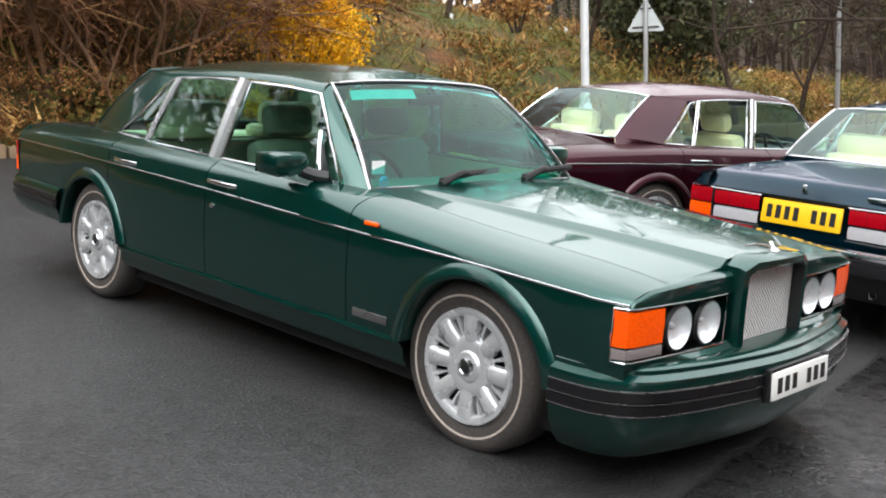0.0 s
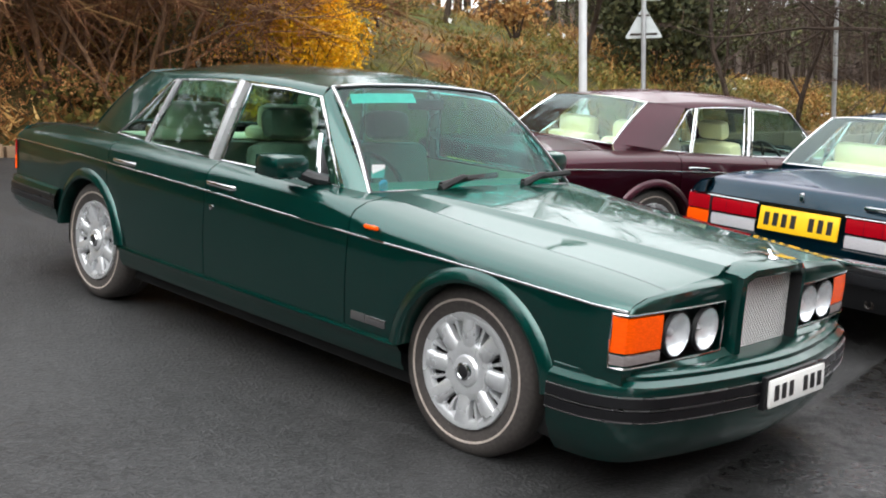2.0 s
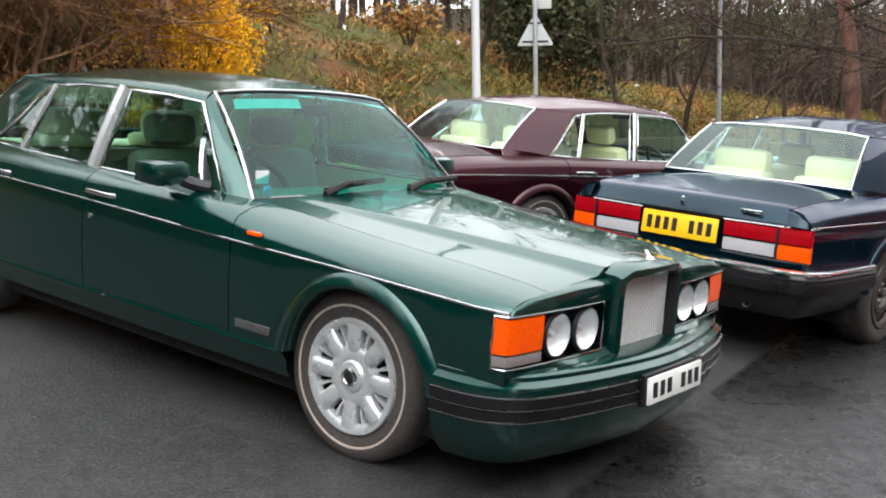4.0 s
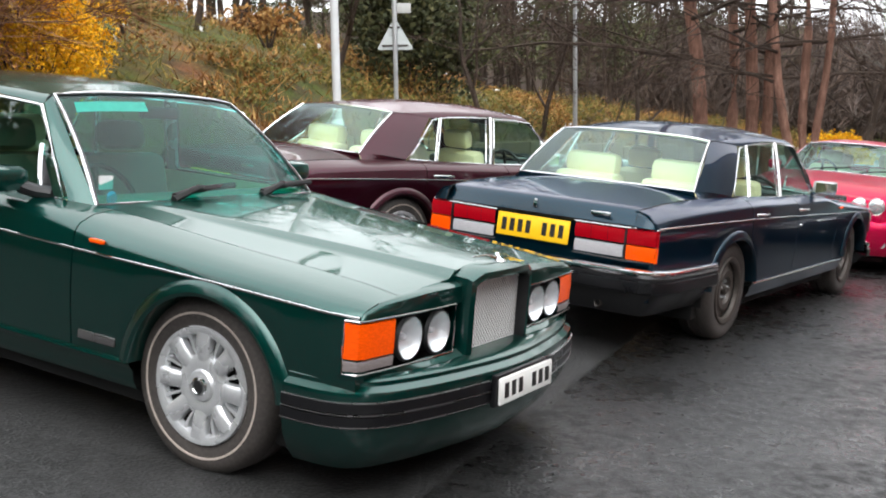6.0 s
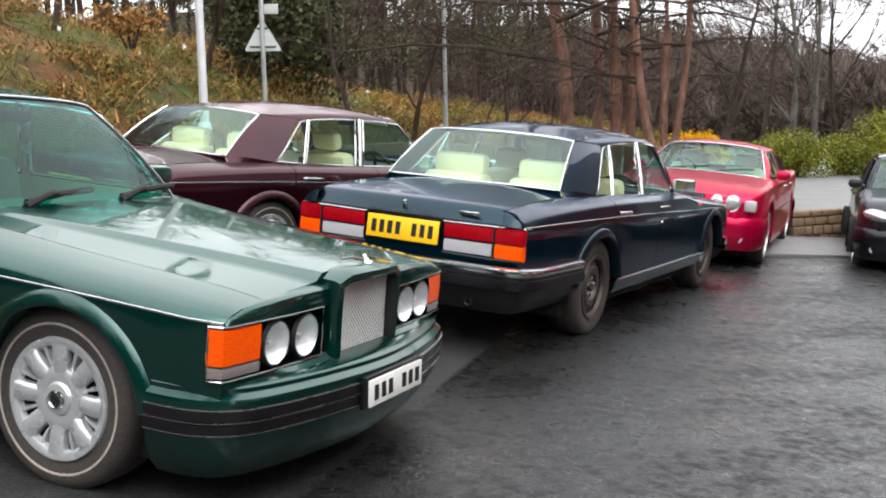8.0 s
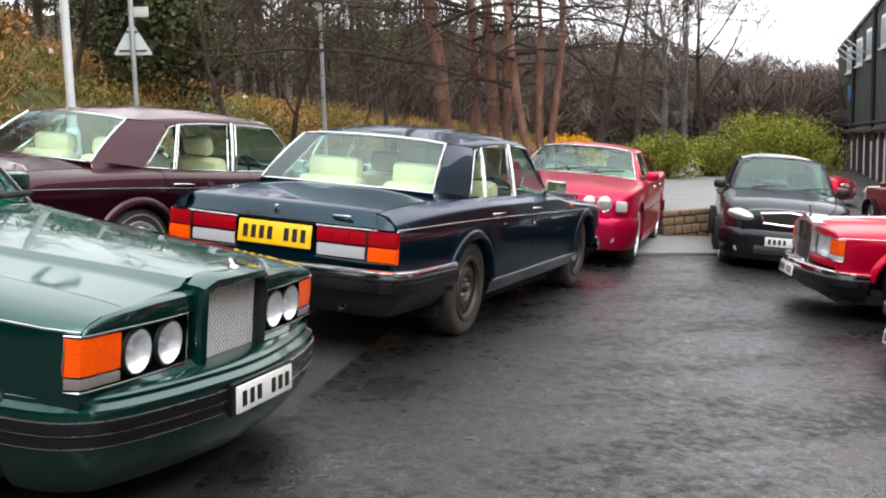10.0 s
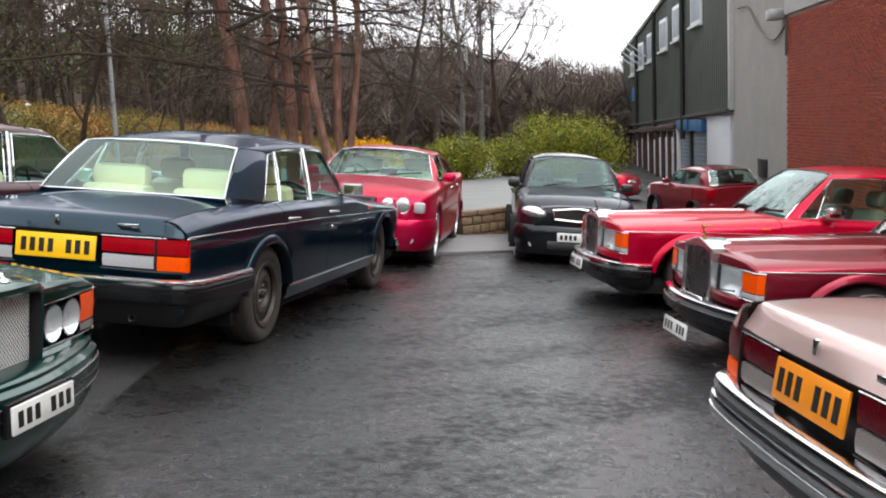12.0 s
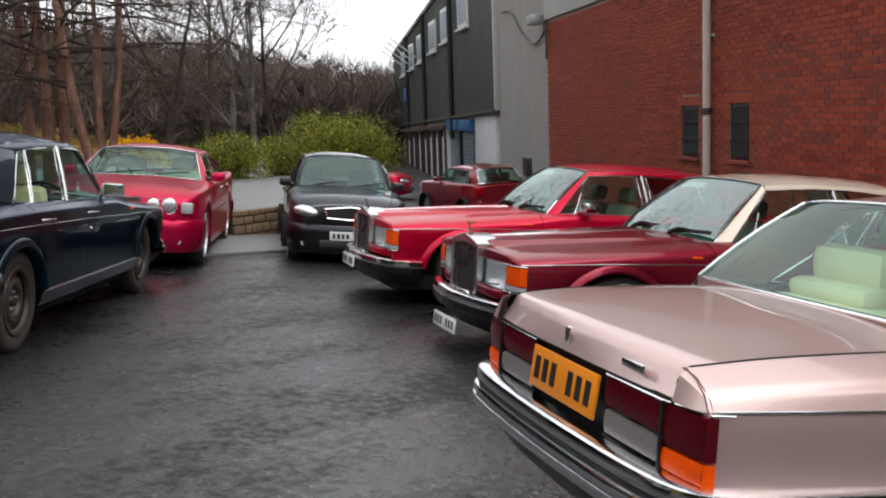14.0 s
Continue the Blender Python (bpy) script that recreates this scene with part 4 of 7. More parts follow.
def flank_rows(s, x):
    """One upright section of a flank, from the inner edge of its shoulder down (left side)."""
    w, zs, st = smooth(s["half"], x), smooth(s["shoulder"], x), smooth(s["strip"], x)
    yi, zi = smooth(s["inner"], x), smooth(s["innerz"], x)
    low = s["low"]
    for cx, cz, r in s["arches"]:
        if abs(x - cx) < r:
            low = max(low, cz + math.sqrt(max(r * r - (x - cx) ** 2, 0)))
    rows = [(x, yi, zi), (x, yi + 0.55 * (w - 0.04 - yi), zi + 0.60 * (zs - zi) + 0.004), (x, w - 0.048, zs), (x, w - 0.026, zs - 0.014), (x, w - 0.010, zs - 0.040), (x, w - 0.002, max(st, low) + 0.004)]
    # the front wings roll over in one round from bonnet to waist
    round_off = 0.8 * min(1, max(0, (x + 0.95) / 0.45)) if s.get("rolled") else 0.0
    for q, turn in enumerate((0.0, 0.40, 0.70, 0.82, 0.92, 1.0)):
        a, foot = turn * math.pi / 2, max(st, low) + 0.004
        x_, y_, z_ = rows[q]
        rows[q] = (x, y_ + (yi + (w - 0.002 - yi) * math.sin(a) - y_) * round_off, z_ + (foot + (zi - foot) * math.cos(a) - z_) * round_off)
    top = max(min(st, zs - 0.045), low)
    for k, out in enumerate((0.0, 0.003, 0.004, 0.002, -0.004, -0.010)):
        u = k / 5
        rows.append((x, w + out, top + (low - top) * u - 0.0005 * k))
    return rows


def flank_columns(s):
    xs = set()
    edges = [s["nose"]] + list(s["cuts"]) + [s["tail"]]
    for a, b in zip(edges, edges[1:]):
        n = max(3, int((a - b) / 0.09))
        xs |= {round(a + (b - a) * k / n, 4) for k in range(n + 1)}
    for cx, cz, r in s["arches"]:
        xs = {x for x in xs if abs(x - cx) > r + 0.015 or x in s["cuts"]}
        half = math.acos(max(-1, min(1, (s["low"] - cz) / r)))
        for k in range(29):
            a = half * (2 * k / 28 - 1)
            x = round(cx + r * math.sin(a) * 0.99999, 4)
            if all(abs(x - c) > 0.012 for c in s["cuts"]):
                xs.add(x)
    return sorted(xs, reverse=True)


def flanks(s, car, body_paint, gap=0.0035):
    """Front wings, doors and rear wings on both sides, each its own part."""
    xs, edges = flank_columns(s), [s["nose"]] + list(s["cuts"]) + [s["tail"]]
    names = ("front_wing", "front_door", "rear_door", "rear_wing")
    if len(edges) == 4:
        names = ("front_wing", "front_door", "rear_wing")
    made = {}
    for name, a, b in zip(names, edges, edges[1:]):
        cols = [x for x in xs if a >= x >= b]
        cols = [x - gap if x == a and a != edges[0] else x + gap if x == b and b != edges[-1] else x for x in cols]
        g = Geo().grid([flank_rows(s, x) for x in cols])
        for end in (cols[0], cols[-1]):
            g.grid([flank_rows(s, end), [(x, y - 0.03, z - 0.004) for x, y, z in flank_rows(s, end)]])
        made[name] = sides(name, g, body_paint, car)
    lining = Geo().grid([[(x, y - 0.035, z - 0.012) for x, y, z in flank_rows(s, x)] for x in xs if edges[1] + 0.1 > x > edges[-2] - 0.1])
    sides("door_lining", lining, DARK, car)
    return made


def arch_trim(s, car, material, flare=1.0):
    for cx, cz, r in s["arches"]:
        half = math.acos((s["low"] - cz) / r)
        rows = []
        for k in range(33):
            a = half * (2 * k / 32 - 1)
            row = []
            for rr, out in ((r - 0.014, -0.09), (r - 0.015, -0.004), (r - 0.011, 0.018), (r + 0.004, 0.025), (r + 0.030, 0.017), (r + 0.050, 0.005), (r + 0.054, -0.004)):
                x = cx + rr * math.sin(a)
                row.append((x, smooth(s["half"], x) + (out * flare if out > 0 else out), cz + rr * math.cos(a)))
            rows.append(row)
        sides("wheel_arch", Geo().grid(rows), material, car)
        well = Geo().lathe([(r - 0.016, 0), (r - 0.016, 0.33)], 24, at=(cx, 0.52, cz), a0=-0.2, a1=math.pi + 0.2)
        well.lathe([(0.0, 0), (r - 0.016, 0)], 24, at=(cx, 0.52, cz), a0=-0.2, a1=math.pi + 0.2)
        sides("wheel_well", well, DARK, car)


def tyre_geo(r, width, rim):
    h = width / 2
    return Geo().lathe([(rim - 0.012, -h + 0.045), (rim + 0.004, h - 0.028), (rim + 0.012, h - 0.012), (rim + 0.035, h - 0.002), (r - 0.055, h), (r - 0.03, h - 0.006), (r - 0.012, h - 0.022), (r - 0.002, h - 0.045), (r, h * 0.3), (r - 0.006, h * 0.28), (r - 0.006, h * 0.22), (r, h * 0.2), (r, -h * 0.2), (r - 0.006, -h * 0.22), (r - 0.006, -h * 0.28), (r, -h * 0.3), (r - 0.004, -h + 0.04), (r - 0.03, -h), (rim, -h + 0.02)], 56)


def wheel(kind, car, x, y, r=0.358, width=0.245, turn=0.0):
    """A wheel with its outer face to +y, or to -y where y is negative."""
    rim = r - 0.132 if kind != "modern" else r - 0.095
    hub = new("wheel")
    hub.parent = car
    hub.matrix_basis = pose(x, y, r - 0.012, 0, 0, (180 if y < 0 else 0) + turn) @ pose(0, 0, 0, 0, 7 * x)
    h = width / 2
    part("tyre", tyre_geo(r, width, rim), TYRE, hub, "worn black tyre with dusty sidewall")
    if kind in ("alloy", "hubcap"):
        ring = Geo().lathe([(rim + 0.057, h - 0.004), (rim + 0.058, h + 0.0014), (rim + 0.066, h + 0.0018), (rim + 0.067, h - 0.004)], 56)
        part("white_line", ring, TYREWALL, hub, "thin dirty white line on the tyre")
    part("brake_drum", Geo().lathe([(0.0, -0.02), (rim - 0.004, -0.02), (rim - 0.004, h - 0.02)], 32), DARK, hub)
    rimring = Geo().lathe([(rim - 0.03, h - 0.03), (rim - 0.022, h - 0.006), (rim - 0.004, h + 0.003), (rim + 0.008, h + 0.002), (rim + 0.012, h - 0.010)], 56)
    if kind == "steel":
        disc = Geo().lathe([(0.03, h - 0.05), (0.085, h - 0.045), (0.10, h - 0.02), (0.135, h - 0.018), (0.15, h - 0.03), (rim - 0.026, h - 0.045)], 40)
        for k in range(12):
            a = k * math.pi / 6
            disc.lathe([(0.0, 0.004), (0.013, 0.003), (0.014, 0.0)], 8, at=(0.168 * math.cos(a), h - 0.036, 0.168 * math.sin(a)))
        part("rim", rimring, STEEL, hub, "bare black steel rim without cover")
        part("wheel_disc", disc, STEEL, hub)
        for k in range(5):
            a = k * 2 * math.pi / 5
            part("wheel_nut", Geo().lathe([(0.0, 0.02), (0.010, 0.02), (0.012, 0.0)], 6, at=(0.062 * math.cos(a), h - 0.047, 0.062 * math.sin(a))), ALLOY, hub)
        part("hub", Geo().lathe([(0.0, h - 0.012), (0.024, h - 0.014), (0.030, h - 0.02), (0.032, h - 0.05)], 20), STEEL, hub)
        return hub
    part("rim", rimring, ALLOY, hub, "bright silver alloy rim")
    if kind == "alloy":
        n = 8
        for k in range(n):
            a = 2 * math.pi * k / n
            g = Geo()
            rows = []
            for rr, wd, z in ((0.100, 0.032, h - 0.012), (0.125, 0.034, h - 0.006), (0.155, 0.035, h - 0.001), (rim - 0.036, 0.037, h - 0.001), (rim - 0.012, 0.046, h - 0.003)):
                row = []
                for u, dz in ((-1.0, -0.035), (-0.98, -0.006), (-0.7, 0.003), (0.0, 0.006), (0.7, 0.003), (0.98, -0.006), (1.0, -0.035)):
                    row.append((rr * math.cos(a) - u * wd * math.sin(a), z + dz, rr * math.sin(a) + u * wd * math.cos(a)))
                rows.append(row)
            part("spoke", g.grid(rows), ALLOY, hub)
            b = a + math.pi / n
            fin = Geo()
            rows = []
            for rr, wd, z in ((0.115, 0.006, h - 0.030), (0.15, 0.009, h - 0.016), (rim - 0.016, 0.014, h - 0.010)):
                rows.append([(rr * math.cos(b) - u * wd * math.sin(b), z + dz, rr * math.sin(b) + u * wd * math.cos(b)) for u, dz in ((-1, -0.03), (-0.6, 0), (0.6, 0), (1, -0.03))])
            part("fin", fin.grid(rows), ALLOY, hub)
        part("hub", Geo().lathe([(0.0, h + 0.002), (0.045, h + 0.001), (0.058, h - 0.002), (0.066, h - 0.012), (0.078, h - 0.007), (0.108, h - 0.008), (0.120, h - 0.014), (0.126, h - 0.035)], 40), ALLOY, hub)
        part("cap", Geo().lathe([(0.0, h + 0.012), (0.022, h + 0.010), (0.026, h + 0.006)], 24), BLACKP, hub, "black centre badge")
        part("cap_ring", Geo().lathe([(0.025, h + 0.006), (0.029, h + 0.011), (0.036, h + 0.008), (0.040, h)], 24), CHROME, hub)
    elif kind == "hubcap":
        part("cover", Geo().lathe([(0.0, h + 0.012), (0.07, h + 0.008), (0.085, h - 0.004), (0.13, h + 0.004), (rim - 0.05, h - 0.002), (rim - 0.028, h - 0.02)], 40), ALLOY, hub)
        part("cap", Geo().lathe([(0.0, h + 0.016), (0.045, h + 0.014), (0.06, h + 0.006)], 24), CHROME, hub)
    else:
        for k in range(10):
            a = 2 * math.pi * k / 10
            rows = []
            for rr, wd in ((0.035, 0.012), (rim * 0.6, 0.016), (rim - 0.012, 0.024)):
                rows.append([(rr * math.cos(a) - u * wd * math.sin(a), h - 0.012 + dz, rr * math.sin(a) + u * wd * math.cos(a)) for u, dz in ((-1, -0.03), (-0.8, 0), (0.8, 0), (1, -0.03))])
            part("spoke", Geo().grid(rows), ALLOY, hub)
        part("hub", Geo().lathe([(0.0, h), (0.04, h - 0.002), (0.05, h - 0.03)], 24), ALLOY, hub)
    return hub


def plate(car, at, face, width, height, material, letters, lean=0.0, bars="eeeeddee"):
    """A number plate with plain dark bars where its signs stand. face: degrees of yaw of its outward side."""
    m = pose(*at, 0, 0, face) @ pose(0, 0, 0, 0, -lean)
    g = Geo().box((-0.006, -width / 2, -height / 2), (0.006, width / 2, height / 2), 0.004)
    ob = part("number_plate", g.moved(m), material, car, "number plate with dark bars")
    n = letters
    step = width * 0.86 / (n + 0.6)
    for k in range(n + 1):
        if k == n // 2 + (n % 2):
            continue
        y = (k - n / 2) * step
        bar = Geo().box((0.005, y - step * 0.29, -height * 0.28), (0.008, y + step * 0.29, height * 0.28))
        part("bar", bar.moved(m), INK, ob)
    return ob


def seat(car, x, y, material, width=0.52, head=True, tall=0.62):
    """An armchair of a seat facing ahead."""
    s = new("seat")
    s.parent = car
    s.matrix_basis = pose(x, y, 0.34)
    w = width / 2
    part("cushion", Geo().box((-0.02, -w, 0.0), (0.50, w, 0.20), 0.06), material, s)
    lean = pose(0, 0, 0.12, 0, -14)
    part("backrest", Geo().box((-0.10, -w, 0.0), (0.07, w, tall), 0.06).moved(lean), material, s)
    if head:
        part("headrest", Geo().box((-0.075, -0.15, tall + 0.02), (0.045, 0.15, tall + 0.19), 0.05).moved(lean), material, s)
    return s


def cabin(car, z_floor, x0, x1, w, trim, wheel_at, seats=(-1.55, -2.55), dash=(-0.75, 0.86)):
    """Floor, dashboard, steering wheel, seats and rear shelf behind the glass."""
    part("floor_pan", Geo().box((x1, -w, z_floor), (x0, w, z_floor + 0.05), 0.01), GREYTRIM, car)
    part("dashboard", Geo().box((dash[0] - 0.42, -w + 0.02, dash[1] - 0.26), (dash[0] + 0.04, w - 0.02, dash[1] + 0.015), 0.04), GREYTRIM if trim is GREYTRIM else GREENTRIM if trim is LEATHERDIM else BLACKP, car)
    ring = Geo()
    m = pose(wheel_at[0], wheel_at[1], wheel_at[2], 0, 62)
    ring.tube([m @ Vector((0.19 * math.cos(a), 0.19 * math.sin(a), 0)) for a in [k * math.pi / 12 for k in range(24)]], 0.014, 8, loop=True)
    ring.tube([m @ Vector((-0.19, 0, 0)), m @ Vector((0, 0, -0.03)), m @ Vector((0.19, 0, 0))], 0.016, 6)
    ring.tube([m @ Vector((0, 0, -0.03)), m @ Vector((0, 0, -0.25))], 0.03, 8)
    part("steering_wheel", ring, BLACKP, car)
    for y in (-0.37, 0.37):
        seat(car, seats[0], y, trim)
    bench = new("seat")
    bench.parent = car
    bench.matrix_basis = pose(seats[1], 0, 0.36)
    part("cushion", Geo().box((-0.02, -w + 0.1, 0.0), (0.5, w - 0.1, 0.2), 0.06), trim, bench)
    part("backrest", Geo().box((-0.16, -w + 0.1, 0.05), (0.04, w - 0.1, 0.63), 0.06).moved(pose(0, 0, 0, 0, -14)), trim, bench)


def greenhouse(car, body_paint, roof_paint, k):
    """Roof, pillars, glass and bright trim of a saloon, from its key points on the left side."""
    ws_b, ws_t, rs_b, rs_t = [[Vector(p) for p in k[n]] for n in ("ws_b", "ws_t", "rs_b", "rs_t")]
    cant, belt = bend(k["cant"], 24), k["belt"]
    # roof panel from windscreen head to rear screen head
    n, rows = 22, []
    front, back = bend(ws_t + [Vector((p.x, -p.y, p.z)) for p in ws_t[::-1][1:]], 20), bend(rs_t + [Vector((p.x, -p.y, p.z)) for p in rs_t[::-1][1:]], 20)
    for i in range(n + 1):
        u = i / n
        row = []
        for a, b in zip(front, back):
            p = a.lerp(b, u)
            w = smooth(k["roofw"], p.x)
            yy = p.y / max(abs(front[0].y * (1 - u) + back[0].y * u), 0.01)
            z = smooth(k["roofz"], p.x) - (smooth(k["roofz"], p.x) - smooth(k["cantz"], p.x)) * abs(yy) ** 2.6
            e = min(1.0, min(u, 1 - u) / 0.10)
            row.append((p.x, yy * w, p.z + (z - p.z) * (e * (2 - e))))
        rows.append(row)
    part("roof", Geo().grid(rows), roof_paint, car, angle=60)
    part("headlining", Geo().grid([[(x, y * 0.97, z - 0.035) for x, y, z in r] for r in rows[1:-1]]), GREYTRIM, car)
    edge = [Vector(r[0]) for r in rows]
    # cant rail between roof edge and window heads
    m = len(edge) - 1
    heads = bend(k["heads"], m)
    sides("cant_rail", Geo().ruled(edge, heads, 3, (0, 0.006, 0.004)), roof_paint, car)
    # pillars
    a_in, a_out = bend([ws_b[0], (ws_b[0] + ws_t[0]) / 2 + Vector((0, 0.012, 0.012)), ws_t[0]], 10), bend(k["a_out"], 10)
    sides("front_pillar", Geo().ruled(a_in, a_out, 3, (0.006, 0.008, 0.0)), roof_paint, car)
    c_in, c_out = bend(k["c_in"], 10), bend([rs_b[0], (rs_b[0] + rs_t[0]) / 2 + Vector((0, 0.012, 0.01)), rs_t[0]], 10)
    sides("rear_pillar", Geo().ruled(c_in, c_out, 5, (-0.006, 0.012, 0.004)), roof_paint, car)
    # front and rear screens
    for name, low, high, out in (("windscreen", ws_b, ws_t, 0.045), ("rear_screen", rs_b, rs_t, -0.03)):
        lo = bend(low + [Vector((p.x, -p.y, p.z)) for p in low[::-1][1:]], 16)
        hi = bend(high + [Vector((p.x, -p.y, p.z)) for p in high[::-1][1:]], 16)
        g = Geo().ruled(lo, hi, 6, (out * 0.5, 0, abs(out) * 0.4))
        pane = part(name, g, k.get("screen", MISTED) if name == "windscreen" else REARGLASS, car)
        pane.visible_shadow = name == "windscreen"
        loop = lo + [lo[-1].lerp(hi[-1], u) + Vector((out * 2 * u * (1 - u), 0, abs(out) * 1.6 * u * (1 - u))) for u in (0.2, 0.4, 0.6, 0.8)] + hi[::-1] + [hi[0].lerp(lo[0], u) + Vector((out * 2 * u * (1 - u), 0, abs(out) * 1.6 * u * (1 - u))) for u in (0.2, 0.4, 0.6, 0.8)]
        trim = k.get("rear_trim", CHROME) if name == "rear_screen" else k.get("trim", CHROME)
        part("screen_trim", Geo().tube(loop, k.get("trimr", 0.011), 6, loop=True), trim, pane)
        part("screen_seal", Geo().tube([p * 0.994 + Vector((0, 0, 0.006)) for p in loop], 0.008, 6, loop=True), BLACKP, pane)
        if name == "windscreen" and k.get("visor", True):
            band = Geo().ruled([hi[j].lerp(lo[j], 0.06) + Vector((-0.012, 0, -0.012)) for j in range(9, 15)], [hi[j].lerp(lo[j], 0.14) + Vector((-0.02, 0, -0.02)) for j in range(9, 15)], 2)
            part("sun_visor", band, STICKW, pane)
    # side windows
    for name, pts in k["windows"]:
        pts = [Vector(p) for p in pts]
        c = sum(pts, Vector()) / len(pts)
        g = Geo().face([p + Vector((0, -0.006, 0)) for p in pts])
        for pane in sides("side_window", g, k.get("side", GLASS), car, angle=0):
            pane.visible_shadow = False
        dense = []
        for p, q in zip(pts, pts[1:] + pts[:1]):
            dense += [p.lerp(q, u) for u in (0.0, 0.34, 0.67)]
        sides("window_trim", Geo().tube(dense, k.get("sider", 0.009), 6, loop=True), k.get("trim", CHROME), car)
    for name, lo, hi, wd, material in k["posts"]:
        lo, hi = Vector(lo), Vector(hi)
        sides(name, Geo().tube([lo, lo.lerp(hi, 0.33) + Vector((0, 0.006, 0)), lo.lerp(hi, 0.67) + Vector((0, 0.006, 0)), hi], wd, 8, up=(0, 1, 0), flat=1.0), material, car)


SALOON_GLASS = dict(
    ws_b=[(-0.800, 0.735, 0.945), (-0.735, 0.45, 0.955), (-0.700, 0.0, 0.960)], ws_t=[(-1.285, 0.585, 1.392), (-1.255, 0.38, 1.412), (-1.240, 0.0, 1.422)],
    rs_b=[(-3.400, 0.690, 1.030), (-3.430, 0.42, 1.035), (-3.450, 0.0, 1.037)], rs_t=[(-2.970, 0.590, 1.368), (-2.995, 0.38, 1.386), (-3.005, 0.0, 1.394)],
    roofw=[(-1.25, 0.600), (-1.6, 0.630), (-2.3, 0.635), (-2.98, 0.600)], roofz=[(-1.24, 1.424), (-1.6, 1.470), (-2.0, 1.480), (-2.5, 1.464), (-3.0, 1.396)],
    cantz=[(-1.28, 1.392), (-1.7, 1.412), (-2.2, 1.408), (-2.97, 1.366)], cant=[(-1.28, 0.6, 1.39), (-2.88, 0.6, 1.37)],
    heads=[(-1.262, 0.652, 1.352), (-1.65, 0.672, 1.378), (-2.10, 0.676, 1.378), (-2.60, 0.660, 1.340), (-2.970, 0.590, 1.368)],
    belt=0.0, a_out=[(-0.910, 0.792, 0.956), (-1.08, 0.738, 1.16), (-1.262, 0.652, 1.352)],
    c_in=[(-2.975, 0.800, 0.994), (-2.84, 0.765, 1.10), (-2.69, 0.705, 1.26), (-2.60, 0.660, 1.340)],
    windows=[
        ("front", [(-0.930, 0.802, 0.960), (-1.262, 0.668, 1.345), (-1.52, 0.682, 1.362), (-1.795, 0.688, 1.366), (-1.875, 0.806, 0.968)]),
        ("rear", [(-1.985, 0.806, 0.970), (-1.905, 0.690, 1.368), (-2.20, 0.688, 1.364), (-2.475, 0.681, 1.347), (-2.605, 0.806, 0.982)]),
        ("quarter", [(-2.640, 0.806, 0.984), (-2.500, 0.682, 1.346), (-2.585, 0.676, 1.322), (-2.79, 0.748, 1.125), (-2.950, 0.806, 1.000)]),
    ],
    posts=[("middle_pillar", (-1.93, 0.812, 0.965), (-1.85, 0.690, 1.378), 0.036, ALLOY), ("window_bar", (-2.622, 0.810, 0.984), (-2.488, 0.690, 1.348), 0.014, ALLOY), ("quarter_bar", (-1.075, 0.806, 0.962), (-1.165, 0.735, 1.175), 0.012, CHROME)],
    light=True,
)


def bumper_path(front=True, reach=0.0):
    if front:
        half = [(0.470, -0.925), (0.58, -0.918), (0.67, -0.892), (0.745, -0.83), (0.795, -0.73), (0.850, -0.52), (0.890, -0.28), (0.908, -0.12), (0.912, 0.0)]
    else:
        half = [(-3.495, -0.900), (-3.9, -0.885), (-4.12, -0.872), (-4.24, -0.845), (-4.30, -0.775), (-4.330, -0.60), (-4.345, -0.30), (-4.350, 0.0)]
    pts = bend(half + [(x, -y) for x, y in half[::-1][1:]], 44)
    return [(p[0], p[1]) for p in pts] if front else [(p[0], p[1]) for p in pts][::-1]


def lamp_bowl(r, at):
    """A hollow mirror bowl that opens ahead."""
    return Geo().lathe([(0.0, -r * 0.62), (r * 0.35, -r * 0.56), (r * 0.7, -r * 0.36), (r * 0.92, -r * 0.10), (r, 0.0)], 32, axis="x", at=at)


def lamp_dome(r, at):
    return Geo().lathe([(0.0, r * 0.16), (r * 0.5, r * 0.13), (r * 0.85, r * 0.05), (r * 0.99, 0.0)], 32, axis="x", at=at)


def mascot(car, x, z, material, tall=0.10):
    g = Geo().tube([(x, 0, z), (x + 0.002, 0, z + 0.015)], 0.018, 10)
    g.tube(bend([(x, 0, z + 0.012), (x + 0.012, 0, z + tall * 0.5), (x + 0.035, 0, z + tall)], 6), 0.010, 8, taper=0.004)
    for sgn in (-1, 1):
        g.tube(bend([(x + 0.018, 0, z + tall * 0.72), (x - 0.012, sgn * 0.018, z + tall * 0.85), (x - 0.055, sgn * 0.035, z + tall * 0.80)], 5), 0.010, 6, taper=0.002, flat=0.4)
    return part("bonnet_ornament", g, material, car)


